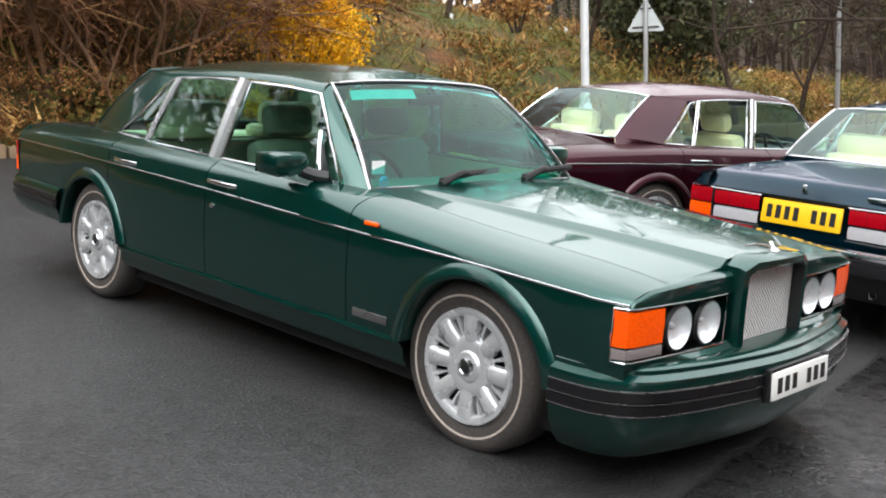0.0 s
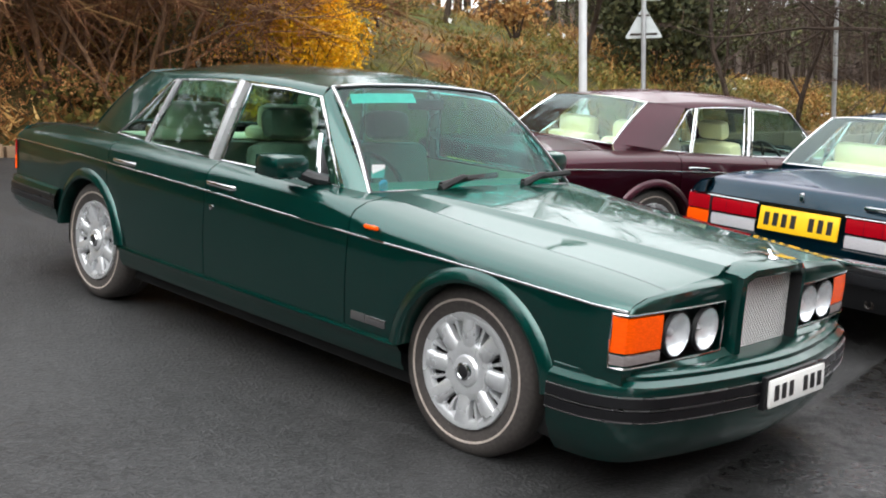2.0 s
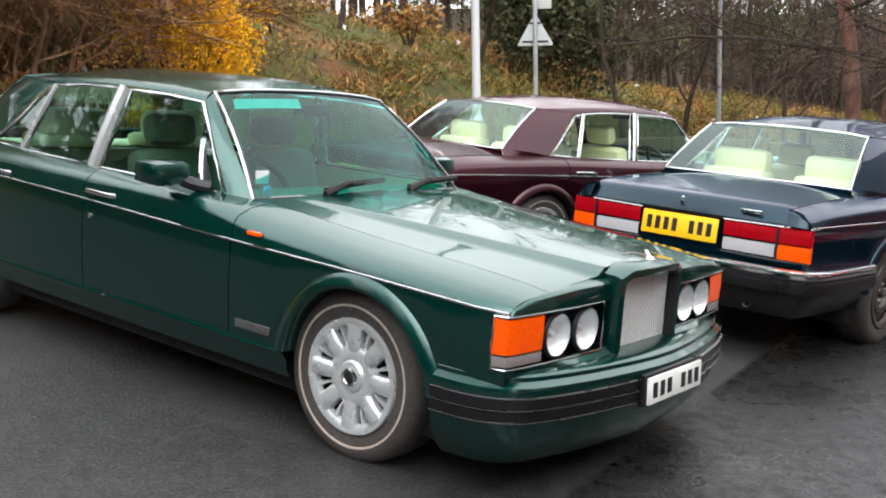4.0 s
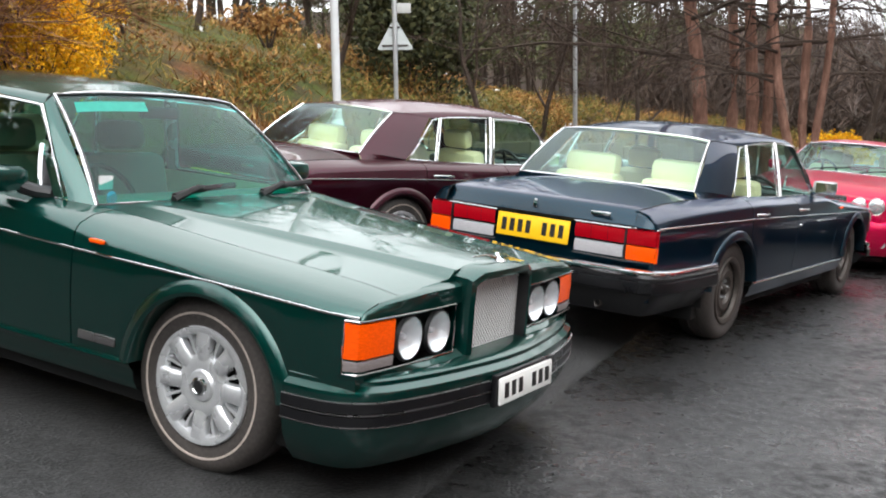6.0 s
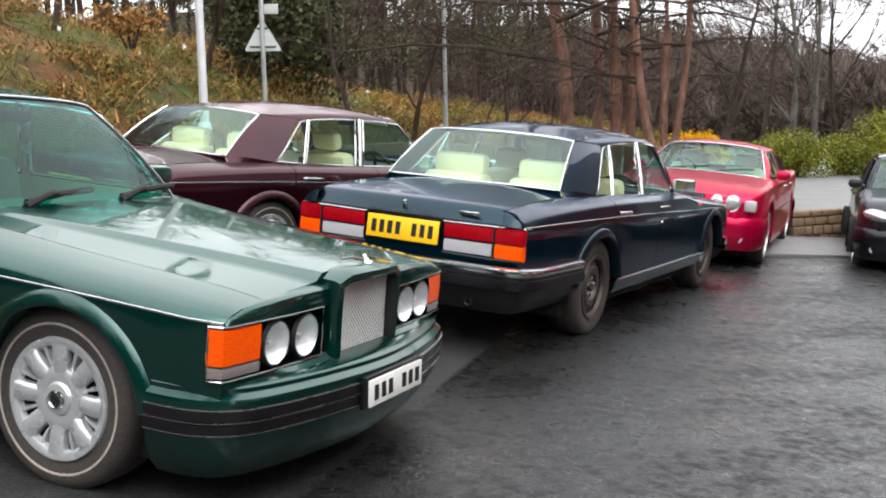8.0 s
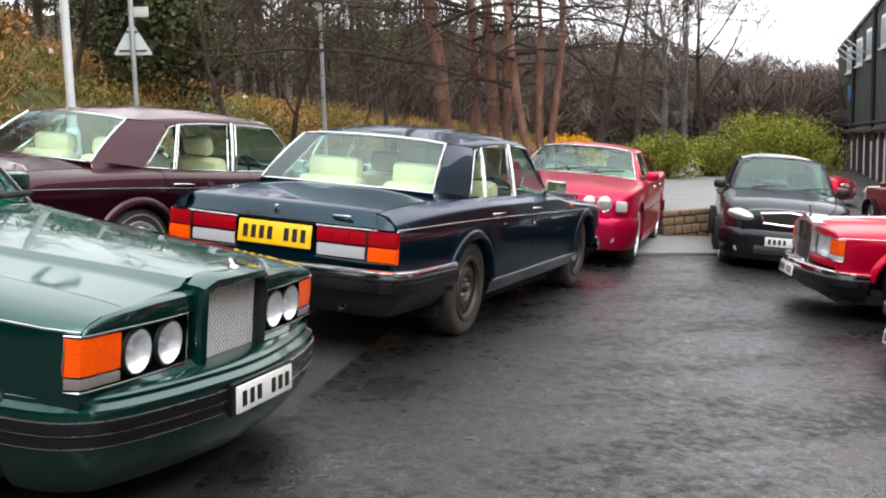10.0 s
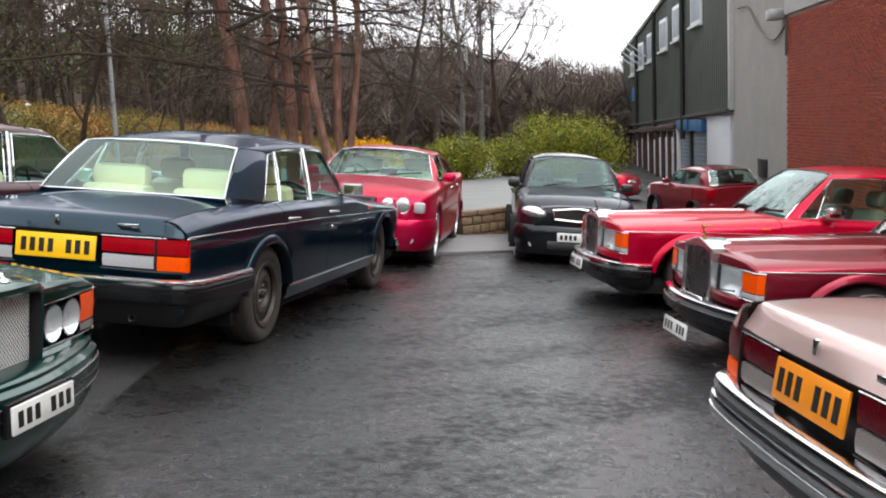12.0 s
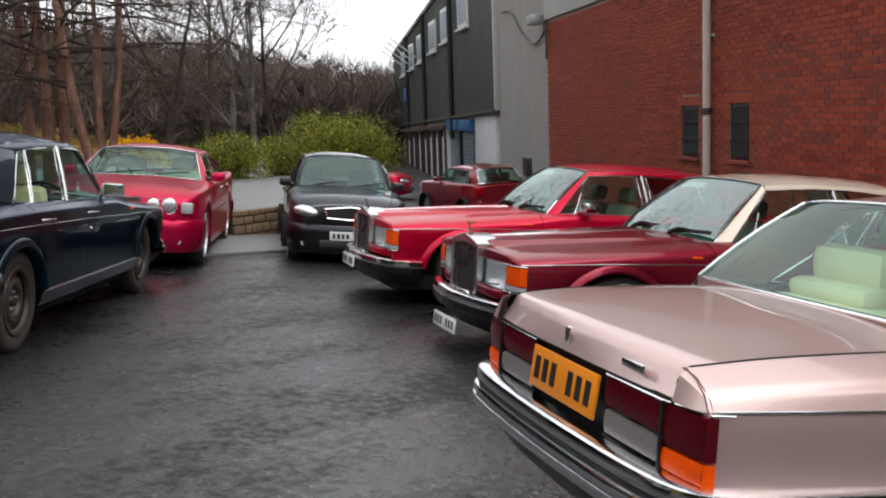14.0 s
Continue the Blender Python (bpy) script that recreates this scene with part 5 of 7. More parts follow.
def saloon(name, label, body_paint, at, nose="mesh", roof_paint=None, wheels="alloy", group="large saloon cars", rear="dark", plates=(WHITEPL, YELLOWPL), mirror_paint=None, gold=False, letters=(6, 7), arch_paint=None, reach=0.0, plate_z=0.285, inside=None):
    """A long four-door saloon of the late twentieth century."""
    s, car = SALOON, thing(name, label, "car", group)
    roof_paint = roof_paint or body_paint
    flanks(s, car, body_paint)
    arch_trim(s, car, arch_paint or body_paint)
    # sill and its moulding, bright strip along the waist
    xs = [0.06 - 0.385 - 0.005 - (2.38) * i / 20 for i in range(21)]
    sill = Geo().grid([[(x, smooth(s["half"], x) + o, z) for o, z in ((-0.02, 0.388), (-0.001, 0.384), (0.004, 0.372), (-0.002, 0.360), (-0.016, 0.345), (-0.022, 0.30), (-0.045, 0.262), (-0.10, 0.245))] for x in xs])
    sides("sill", sill, body_paint, car)
    line = [0.735 - (0.735 + 4.255) * i / 40 for i in range(41)]
    sides("waist_strip", Geo().tube([(x, smooth(s["half"], x) + 0.003, smooth(s["strip"], x)) for x in line], 0.0048, 8, flat=0.8), CHROME, car, "bright chrome waist strip")
    if nose != "mesh":
        sides("sill_strip", Geo().tube([(x, smooth(s["half"], x) + 0.004, 0.372) for x in xs], 0.008, 6), CHROME, car)
    # bonnet: a raised middle with a crease down to each wing
    rows = []
    for i in range(25):
        u = i / 24
        crease = 0.56 + (0.262 - 0.56) * u
        row = []
        for v in (-1.0, -0.93, -0.80, -0.62, -0.52, -0.46, -0.44, -0.2, 0.0, 0.2, 0.44, 0.46, 0.52, 0.62, 0.80, 0.93, 1.0):
            a = abs(v)
            x0 = -0.72 + 0.075 * (a ** 2) * -1
            xe = 0.745 - 0.012 * a
            x = x0 + (xe - x0) * u
            zi, yi = smooth(s["innerz"], x), smooth(s["inner"], x)
            zc = 0.960 + (0.862 - 0.960) * u ** 1.25
            y = crease * (a / 0.46) if a <= 0.46 else crease + (yi - 0.005 - crease) * ((a - 0.46) / 0.54)
            if a <= 0.46:
                z = zc + 0.012 * (1 - (a / 0.46) ** 2)
            else:
                t = (a - 0.46) / 0.54
                drop = 0.30 + 0.18 * u
                z = zc + (zi - zc) * (drop * min(1, t / 0.11) + (1 - drop) * t)
            row.append((x, math.copysign(y, v) if v else 0.0, z))
        rows.append(row)
    bonnet = part("bonnet", Geo().grid(rows), body_paint, car, angle=34)
    if nose != "mesh":
        part("bonnet_strip", Geo().tube([Vector(r[8]) + Vector((0, 0, 0.003)) for r in rows[1:-1]], 0.004, 6), CHROME, bonnet)
    # scuttle with louvres below the windscreen, wipers
    part("scuttle", Geo().grid([[(-0.66 - 0.10 * (y / 0.74) ** 2 + dx, y, 0.935 - 0.012 * abs(y) + dz) for y in [j * 0.74 / 8 for j in range(-8, 9)]] for dx, dz in ((0.0, -0.02), (-0.02, 0.0), (-0.16, 0.006))]), BLACKP, car)
    for y0 in (-0.38, 0.22):
        wiper = new("wiper")
        wiper.parent = car
        a, b = Vector((-0.70, y0, 0.968)), Vector((-0.785, y0 + 0.36, 1.012))
        part("arm", Geo().tube(bend([a, a.lerp(b, 0.4) + Vector((0.03, 0, 0.03)), a.lerp(b, 0.62) + Vector((0.012, 0, 0.02))], 6), 0.019, 6, taper=0.011), WIPER, wiper)
        part("blade", Geo().tube(bend([a.lerp(b, 0.08) + Vector((0.0, -0.02, 0.012)), a.lerp(b, 0.55) + Vector((0.008, 0, 0.012)), b + Vector((0.006, 0.12, 0.0))], 8), 0.016, 6), WIPER, wiper)
    # nose: closing panel round the lamps
    ys = [0.27, 0.40, 0.50, 0.60, 0.70, 0.78, 0.84, 0.87]
    sweepback = lambda y: 0.784 - 0.018 * max(0, (y - 0.35) / 0.30) ** 2 if y < 0.65 else 0.766 - 0.022 * (y - 0.65) / 0.22
    lead = [Vector(p) for p in rows[-1][11:]] + [Vector(p) for p in flank_rows(s, s["nose"])[1:5]]
    low = [Vector((p.x + 0.004, p.y, min(p.z, 0.818))) for p in lead]
    panel = Geo().grid([lead, low, [Vector((sweepback(p.y) - 0.014, p.y, p.z - 0.005)) for p in low], [Vector((sweepback(p.y) - 0.004, p.y, p.z - 0.012)) for p in low], [Vector((sweepback(p.y) + 0.002, p.y, min(p.z - 0.020, 0.765))) for p in low], [Vector((sweepback(p.y) + 0.003, p.y, 0.742)) for p in low]])
    sides("nose_panel", panel, body_paint, car)
    under = Geo().grid([[(sweepback(y) + dx * (1 - 1.6 * max(0, y - 0.5) / 0.37), y, z) for y in ys] for dx, z in ((-0.004, 0.552), (0.004, 0.545), (0.030, 0.530), (0.036, 0.505), (0.030, 0.48))])
    sides("nose_apron", under, body_paint, car)
    corner = Geo().grid([[(sweepback(0.88) + dx - max(0, dx + 0.12) * 0.5 * ins / 0.06, 0.88 + dy - ins, z) for z, ins in ((0.555, 0), (0.535, 0.0), (0.518, 0.006), (0.505, 0.03), (0.47, 0.06), (0.385, 0.07))] for dx, dy in ((0.01, -0.02), (-0.01, 0.014), (-0.06, 0.028), (-0.15, 0.035), (-0.28, 0.046))])
    sides("corner_panel", corner, body_paint, car)
    for sgn in (1, -1):
        unit = new("headlamp_unit")
        unit.parent = car
        if nose == "mesh":
            back = Geo().grid([[(sweepback(y) - 0.066, sgn * y, z) for y in (0.325, 0.5, 0.6, 0.70)] for z in (0.556, 0.738)])
            part("lamp_backing", back, BLACKP, unit)
            for y in (0.425, 0.608):
                lamp = lamp_bowl(0.079, (sweepback(y) + 0.002, sgn * y, 0.645))
                cup = part("headlamp", lamp, HEADLAMP, unit, "round clear headlamp")
                part("lamp_glass", lamp_dome(0.079, (sweepback(y) + 0.002, sgn * y, 0.645)), LAMPGLASS, cup)
                part("bulb", Geo().lathe([(0.0, 0.0), (0.012, -0.008), (0.016, -0.03)], 12, axis="x", at=(sweepback(y) - 0.018, sgn * y, 0.645)), FROSTED, cup)
                part("lamp_ring", Geo().lathe([(0.076, -0.015), (0.080, -0.004), (0.086, -0.004), (0.089, -0.018)], 32, axis="x", at=(sweepback(y) + 0.004, sgn * y, 0.645)), BLACKP, unit)
            ind = [(0.705, 0.600), (0.705, 0.733), (0.60, 0.45)]
            z0, z1, zc = 0.600, 0.733, 0.556
        else:
            back = Geo().grid([[(sweepback(y) - 0.066, sgn * y, z) for y in (0.325, 0.5, 0.6, 0.70)] for z in (0.545, 0.738)])
            part("lamp_backing", back, BLACKP, unit)
            dish = lambda y, z: sweepback(y) - 0.045 * (1 - abs((y - 0.5175) / 0.1725) ** 2.5) * (1 - abs((z - 0.645) / 0.09) ** 2.5)
            lamp = Geo().grid([[(dish(y, z), y, z) for y in [0.345 + 0.345 * j / 16 for j in range(17)]] for z in [0.555 + 0.18 * i / 10 for i in range(11)]])
            cup = part("headlamp", lamp if sgn > 0 else lamp.flip(), HEADLAMP, unit, "broad rectangular headlamp")
            pane = Geo().grid([[(sweepback(y) + 0.004, y, z) for y in (0.343, 0.43, 0.52, 0.61, 0.692)] for z in (0.553, 0.645, 0.737)])
            part("lamp_glass", pane if sgn > 0 else pane.flip(), LAMPGLASS, cup)
            z0, z1, zc = 0.600, 0.733, 0.556
        def wrap(za, zb):
            ring = [(sweepback(y) + 0.004, y) for y in (0.705, 0.76, 0.82, 0.865)] + [(0.738, 0.892), (0.700, 0.910), (0.690, 0.911)]
            return Geo().grid([[(x + dx, sgn * (y + dx * 0.5), z) for x, y in ring] for dx, z in ((-0.02, za), (0.0, za + 0.004), (0.003, (za + zb) / 2), (0.0, zb - 0.004), (-0.02, zb))])
        part("indicator", wrap(z0, z1), LENSORANGE, unit, "orange indicator lens")
        part("side_lamp", wrap(zc, z0 - 0.002), LENSGREY if nose == "mesh" else LENSWHITE, unit, "clear lower lens")
        loop = [(sweepback(y) + 0.006, sgn * y, 0.742) for y in (0.32, 0.5, 0.70, 0.82, 0.868)] + [(0.740, sgn * 0.895, 0.742), (0.690, sgn * 0.913, 0.742), (0.686, sgn * 0.914, 0.65), (0.690, sgn * 0.913, 0.550), (0.740, sgn * 0.895, 0.550)] + [(sweepback(y) + 0.006, sgn * y, 0.550) for y in (0.868, 0.82, 0.70, 0.5, 0.32)] + [(sweepback(0.32) + 0.006, sgn * 0.318, 0.65)]
        part("lamp_trim", Geo().tube(loop, 0.0036, 6, loop=True), CHROME, unit, "thin chrome frame")
        if nose != "mesh":
            part("lamp_wiper", Geo().tube([(0.80, sgn * 0.40, 0.565), (0.802, sgn * 0.66, 0.59)], 0.007, 6), BLACKP, unit)
    # radiator grille
    gr = new("grille")
    gr.parent = car
    if nose == "mesh":
        frame_o = [(-0.270, 0.505), (-0.276, 0.70), (-0.270, 0.838), (-0.20, 0.868), (0.0, 0.880), (0.20, 0.868), (0.270, 0.838), (0.276, 0.70), (0.270, 0.505)]
        frame_i = [(-0.236, 0.528), (-0.240, 0.70), (-0.238, 0.800), (-0.19, 0.828), (0.0, 0.840), (0.19, 0.828), (0.238, 0.800), (0.240, 0.70), (0.236, 0.528)]
        bow = lambda y: 0.056 * (1 - abs(y) / 0.275)
        shell = Geo().grid([[(0.735, y, z + 0.004) for y, z in frame_o], [(0.80 + bow(y) * 0.8, y, z) for y, z in frame_o], [(0.822 + bow(y), y * 0.97, z - 0.010) for y, z in frame_o], [(0.826 + bow(y), y * 1.02, z + 0.010) for y, z in frame_i], [(0.818 + bow(y), y, z) for y, z in frame_i]])
        shell.grid([[(x, y, z) for y in (-0.265, -0.13, 0, 0.13, 0.265)] for x, z in ((0.760, 0.530), (0.85, 0.528), (0.855, 0.512), (0.80, 0.505))])
        part("grille_shell", shell, body_paint, gr, "body-coloured grille surround")
        part("grille_backing", Geo().box((0.744, -0.240, 0.525), (0.750, 0.240, 0.834)), DARK, gr)
        part("grille_side", Geo().grid([[(0.818 + bow(y), y, z) for y, z in frame_i], [(0.750, y, z) for y, z in frame_i]]), BLACKP, gr, "black inner sides of the opening")
        wires = Geo()
        for k in range(-38, 39):
            for sgn in (1, -1):
                pts = []
                for q in range(31):
                    y, z = k * 0.0205 + sgn * q * 0.010, 0.530 + q * 0.010
                    if abs(y) < 0.238 and z < 0.835:
                        pts.append((0.776 + 0.0008 * sgn, y, z))
                if len(pts) > 1:
                    wires.tube(pts, 0.0009, 6, flat=3.4, cap=False, up=(1, 0, 0))
        part("grille_mesh", wires, MESHSTEEL, gr, "bright crossed wire mesh")
        part("bonnet_badge", Geo().lathe([(0.0, 0.012), (0.018, 0.010), (0.024, 0.0)], 20, axis="z", at=(0.80, 0, 0.884)), CHROME, gr)
        g = Geo()
        for sgn in (1, -1):
            g.tube(bend([(0.79, 0.0, 0.892), (0.76, sgn * 0.05, 0.905), (0.73, sgn * 0.11, 0.900)], 6), 0.011, 6, taper=0.003, flat=0.5)
        g.tube([(0.80, 0, 0.885), (0.775, 0, 0.915)], 0.010, 8, taper=0.006)
        part("bonnet_ornament", g, CHROME, gr)
    else:
        outer = [(-0.300, 0.44), (-0.305, 0.65), (-0.298, 0.845), (-0.15, 0.880), (0.0, 0.905), (0.15, 0.880), (0.298, 0.845), (0.305, 0.65), (0.300, 0.44)]
        inner = [(-0.262, 0.46), (-0.264, 0.65), (-0.260, 0.802), (-0.13, 0.822), (0.0, 0.828), (0.13, 0.822), (0.260, 0.802), (0.264, 0.65), (0.262, 0.46)]
        shell = Geo().grid([[(0.70, y, z) for y, z in outer], [(0.885, y, z - 0.002) for y, z in outer], [(0.892, y * 0.98, z - 0.008) for y, z in outer], [(0.892, y * 1.01, z + 0.006) for y, z in inner], [(0.886, y, z) for y, z in inner], [(0.83, y, z) for y, z in inner]])
        shell.box((0.78, -0.30, 0.435), (0.892, 0.30, 0.462), 0.006)
        part("grille_shell", shell, BRUSHED, gr, "upright polished metal grille surround")
        part("grille_backing", Geo().box((0.80, -0.262, 0.455), (0.81, 0.262, 0.822)), DARK, gr)
        for j in range(23):
            y = -0.25 + 0.5 * j / 22
            part("vane", Geo().box((0.862, y - 0.0032, 0.462), (0.880, y + 0.0032, 0.816)), VANE, gr)
        gr.location.x = -0.045
        mascot(car, 0.800, 0.900, GOLD if gold else CHROME)
        rail = [(0.905, -0.22, 0.462), (0.925, -0.20, 0.475), (0.930, 0.0, 0.478), (0.925, 0.20, 0.475), (0.905, 0.22, 0.462)]
        part("grille_rail", Geo().tube(bend(rail, 16), 0.008, 6), CHROME, gr)
    # front bumper
    path = bumper_path()
    fb = new("front_bumper")
    fb.parent = car
    if nose == "mesh":
        part("bumper_cover", sweep(path, [(-0.08, 0.530), (-0.01, 0.527), (0.004, 0.516), (0.006, 0.500), (0.020, 0.492), (0.034, 0.484), (0.040, 0.465), (0.036, 0.448)]), body_paint, fb)
        part("rubber_strip", sweep(path, [(0.030, 0.448), (0.044, 0.445), (0.046, 0.410), (0.036, 0.407), (0.036, 0.399), (0.046, 0.396), (0.044, 0.362), (0.034, 0.356)]), RUBBER, fb, "black ribbed rubber strip")
        for zb, ob_ in ((0.4475, 0.0375), (0.4030, 0.0390), (0.3585, 0.0390)):
            part("rubber_bead", sweep(path, [(ob_, zb + 0.003), (ob_ + 0.008, zb + 0.0012), (ob_ + 0.008, zb - 0.0012), (ob_, zb - 0.003)]), VANE, fb, "thin grey bead")
        part("front_valance", sweep(path, [(0.036, 0.356), (0.034, 0.345), (0.020, 0.290), (-0.014, 0.222), (-0.055, 0.175), (-0.20, 0.165)]), body_paint, fb)
        plate(fb, (0.972, 0.0, 0.405), 0, 0.47, 0.108, plates[0], letters[0], lean=4)
        part("plate_holder", Geo().box((0.940, -0.25, 0.34), (0.964, 0.25, 0.472), 0.006), RUBBER, fb)
    else:
        part("bumper_bar", sweep(path, [(-0.03, 0.462), (0.025, 0.462), (0.040, 0.453), (0.046, 0.425), (0.040, 0.398)]), CHROME, fb, "polished chrome bumper bar")
        part("rubber_strip", sweep(path, [(0.040, 0.398), (0.052, 0.394), (0.055, 0.365), (0.050, 0.325), (0.030, 0.315)]), RUBBER, fb, "black rubber bumper strip")
        part("front_valance", sweep(path, [(0.0, 0.32), (-0.02, 0.29), (-0.06, 0.24), (-0.10, 0.205), (-0.24, 0.20)]), BLACKP, fb)
        plate(fb, (0.975, 0.0, plate_z), 0, 0.52, 0.112, plates[0], letters[0], lean=4)
    # tail: lid, lamps, rear panel
    rows = []
    for i in range(15):
        u = i / 14
        row = []
        for v in [j / 10 for j in range(-10, 11)]:
            x = -3.44 + 0.05 * v * v + (-4.262 + 3.44) * u
            yi = smooth(s["inner"], x) - 0.006
            ze = smooth(s["innerz"], x) + 0.002
            zc = 1.035 + (0.952 - 1.035) * u ** 1.15
            row.append((x, v * yi, zc + (ze - zc) * abs(v) ** 2.8))
        rows.append(row)
    edge_row = rows[-1]
    rows.append([(x - 0.022, y, z - 0.012) for x, y, z in edge_row])
    rows.append([(x - 0.036, y, z - 0.040) for x, y, z in edge_row])
    rows.append([(-4.318 + 0.03 * (abs(y) / 0.7) ** 3, y, 0.842) for x, y, z in edge_row])
    lid = part("boot_lid", Geo().grid(rows), body_paint, car)
    part("lid_seam", Geo().grid([[(-4.30, y, z) for y in (-0.69, 0.69)] for z in (0.845, 0.826)]), BLACKP, lid)
    sides("lid_gap", Geo().tube([(x, smooth(s["inner"], x) - 0.002, smooth(s["innerz"], x) + 0.001) for x in [-3.42 - 0.84 * i / 12 for i in range(13)]] + [(-4.296, 0.70, 0.90), (-4.30, 0.702, 0.845)], 0.0035, 4), DARK, car)
    tail = Geo().grid([[(-4.262, 0.702, smooth(s["innerz"], -4.262)), (-4.25, 0.76, 0.918), (-4.235, 0.785, smooth(s["shoulder"], -4.235)), (-4.225, 0.818, 0.868), (-4.22, 0.832, 0.840)], [(-4.292, 0.702, 0.915), (-4.286, 0.75, 0.90), (-4.272, 0.79, 0.88), (-4.262, 0.815, 0.862), (-4.258, 0.826, 0.840)], [(-4.312, 0.702, 0.842), (-4.308, 0.75, 0.840), (-4.295, 0.79, 0.838), (-4.278, 0.812, 0.836), (-4.262, 0.826, 0.834)]])
    # end wall of the wing behind the corner
    tail.face([(-4.274, 0.696, 0.936), (-4.272, 0.76, 0.920), (-4.266, 0.79, 0.896), (-4.262, 0.822, 0.866), (-4.258, 0.832, 0.838), (-4.274, 0.696, 0.838)])
    sides("rear_corner", tail, body_paint, car, angle=28)
    part("rear_panel", Geo().grid([[(-4.276 + 0.060 * (abs(y) / 0.83) ** 3, y, z) for y in [j * 0.83 / 8 for j in range(-8, 9)]] for z in (0.845, 0.60, 0.54)]), body_paint if rear == "panel" else BLACKP, car)
    for sgn in (1, -1):
        unit = new("tail_lamp")
        unit.parent = car
        def lampbox(y0, y1, z0, z1, material, name, label=""):
            out = lambda y: -4.302 + 0.028 * (y / 0.84) ** 5
            cols = [y0 + (y1 - y0) * q / 4 for q in range(5)]
            g = Geo().grid([[(out(y) + dx, sgn * y, z) for y in [cols[0]] + cols + [cols[-1]]] for dx, z in ((0.02, z0), (-0.006, z0 + 0.003), (-0.012, (z0 + z1) / 2), (-0.006, z1 - 0.003), (0.02, z1))])
            if y1 > 0.82:
                g.grid([[(out(y1) + dx, sgn * (y1 + dy), z) for z in (z0, z1)] for dx, dy in ((-0.008, 0), (0.004, 0.006), (0.03, 0.004))])
            return part(name, g, material, unit, label)
        red = LENSRED if rear != "deep" else LENSDARK
        split = 0.700 if rear == "deep" else 0.726
        lampbox(0.655, 0.838, split + 0.002, 0.826, red, "red_lens", "red lamp lens")
        lampbox(0.655, 0.838, 0.632, split - 0.002, LENSORANGE, "orange_lens", "orange indicator lens")
        for q in range(3):
            lampbox(0.30 + q * 0.114, 0.30 + (q + 1) * 0.114 - 0.003, 0.728, 0.820, red, "red_lens", "red lamp lens")
        lampbox(0.303, 0.636, 0.640, 0.718, LENSWHITE if rear != "deep" else LENSGREY, "reversing_lens", "clear reversing lens")
        part("lamp_frame", Geo().tube([(-4.306, sgn * 0.29, 0.826), (-4.304, sgn * 0.648, 0.830), (-4.262, sgn * 0.838, 0.832), (-4.20, sgn * 0.851, 0.832)], 0.0035, 6), CHROME, unit)
        part("lamp_divider", Geo().tube([(-4.308, sgn * 0.648, 0.828), (-4.308, sgn * 0.648, 0.632)], 0.007, 4), BLACKP, unit)
        part("lamp_base", Geo().tube([(-4.306, sgn * 0.29, 0.630), (-4.304, sgn * 0.648, 0.626), (-4.262, sgn * 0.838, 0.626)], 0.004, 6), BLACKP, unit)
    plate(car, (-4.325, 0.0, 0.742), 180, 0.535, 0.148, plates[1], letters[1], lean=6)
    part("boot_badge", Geo().box((-4.322, -0.014, 0.872), (-4.300, 0.014, 0.928), 0.005).moved(pose(0, 0, 0)), CHROME, lid, "small upright chrome badge")
    part("boot_badge", Geo().box((-4.318, -0.535, 0.880), (-4.300, -0.40, 0.905), 0.004), CHROME, lid, "small chrome name badge")
    # rear bumper
    path = bumper_path(False)
    rb = new("rear_bumper")
    rb.parent = car
    if nose == "mesh":
        prof = [[(-0.03, 0.60), (0.0, 0.60), (0.02, 0.590), (0.026, 0.56)], [(0.022, 0.56), (0.034, 0.556), (0.036, 0.525), (0.028, 0.520), (0.028, 0.515), (0.036, 0.510), (0.036, 0.475), (0.024, 0.468)], [(0.024, 0.468), (0.02, 0.44), (-0.04, 0.37), (-0.10, 0.34)]]
        for nm, pr, mt in zip(("bumper_cover", "rubber_strip", "rear_valance"), prof, (body_paint, RUBBER, body_paint)):
            part(nm, sweep(path, pr), mt, rb)
    else:
        prof = [[(-0.03, 0.590), (0.004, 0.590), (0.018, 0.582), (0.024, 0.560), (0.020, 0.540)], [(0.014, 0.540), (0.018, 0.538), (0.018, 0.526), (0.014, 0.522)], [(0.014, 0.522), (0.032, 0.518), (0.036, 0.490), (0.034, 0.455), (0.018, 0.440)], [(0.010, 0.44), (-0.03, 0.36), (-0.10, 0.28), (-0.2, 0.27)]]
        prof[:3] = [[(o + (0.032 if o > -0.02 else 0.0), z) for o, z in pr] for pr in prof[:3]]
        mats = (CHROME, BLACKP, RUBBER, BLACKP)
        if rear == "deep":
            prof[2] = [(0.046, 0.522), (0.062, 0.519), (0.068, 0.505), (0.066, 0.490), (0.058, 0.486), (0.058, 0.481), (0.068, 0.476), (0.069, 0.452), (0.062, 0.440), (0.040, 0.436)]
            prof = [[(o, z + 0.042) for o, z in pr] for pr in prof]
            mats = (CHROME, BLACKP, CHROME, BLACKP)
        for nm, pr, mt in zip(("bumper_bar", "bumper_groove", "lower_bar", "rear_valance"), prof, mats):
            part(nm, sweep(path, pr), mt, rb)
    part("exhaust", Geo().lathe([(0.018, 0.25), (0.018, 0.0), (0.024, -0.004), (0.027, 0.0), (0.027, 0.25)], 16, axis="x", at=(-4.30, -0.50, 0.335)), STEEL, car)
    # underside: plain dark boxes, hung low and wide to deepen the shade beneath
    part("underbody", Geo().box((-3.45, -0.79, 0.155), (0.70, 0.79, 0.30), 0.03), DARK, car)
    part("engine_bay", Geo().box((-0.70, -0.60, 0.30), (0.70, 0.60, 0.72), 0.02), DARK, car)
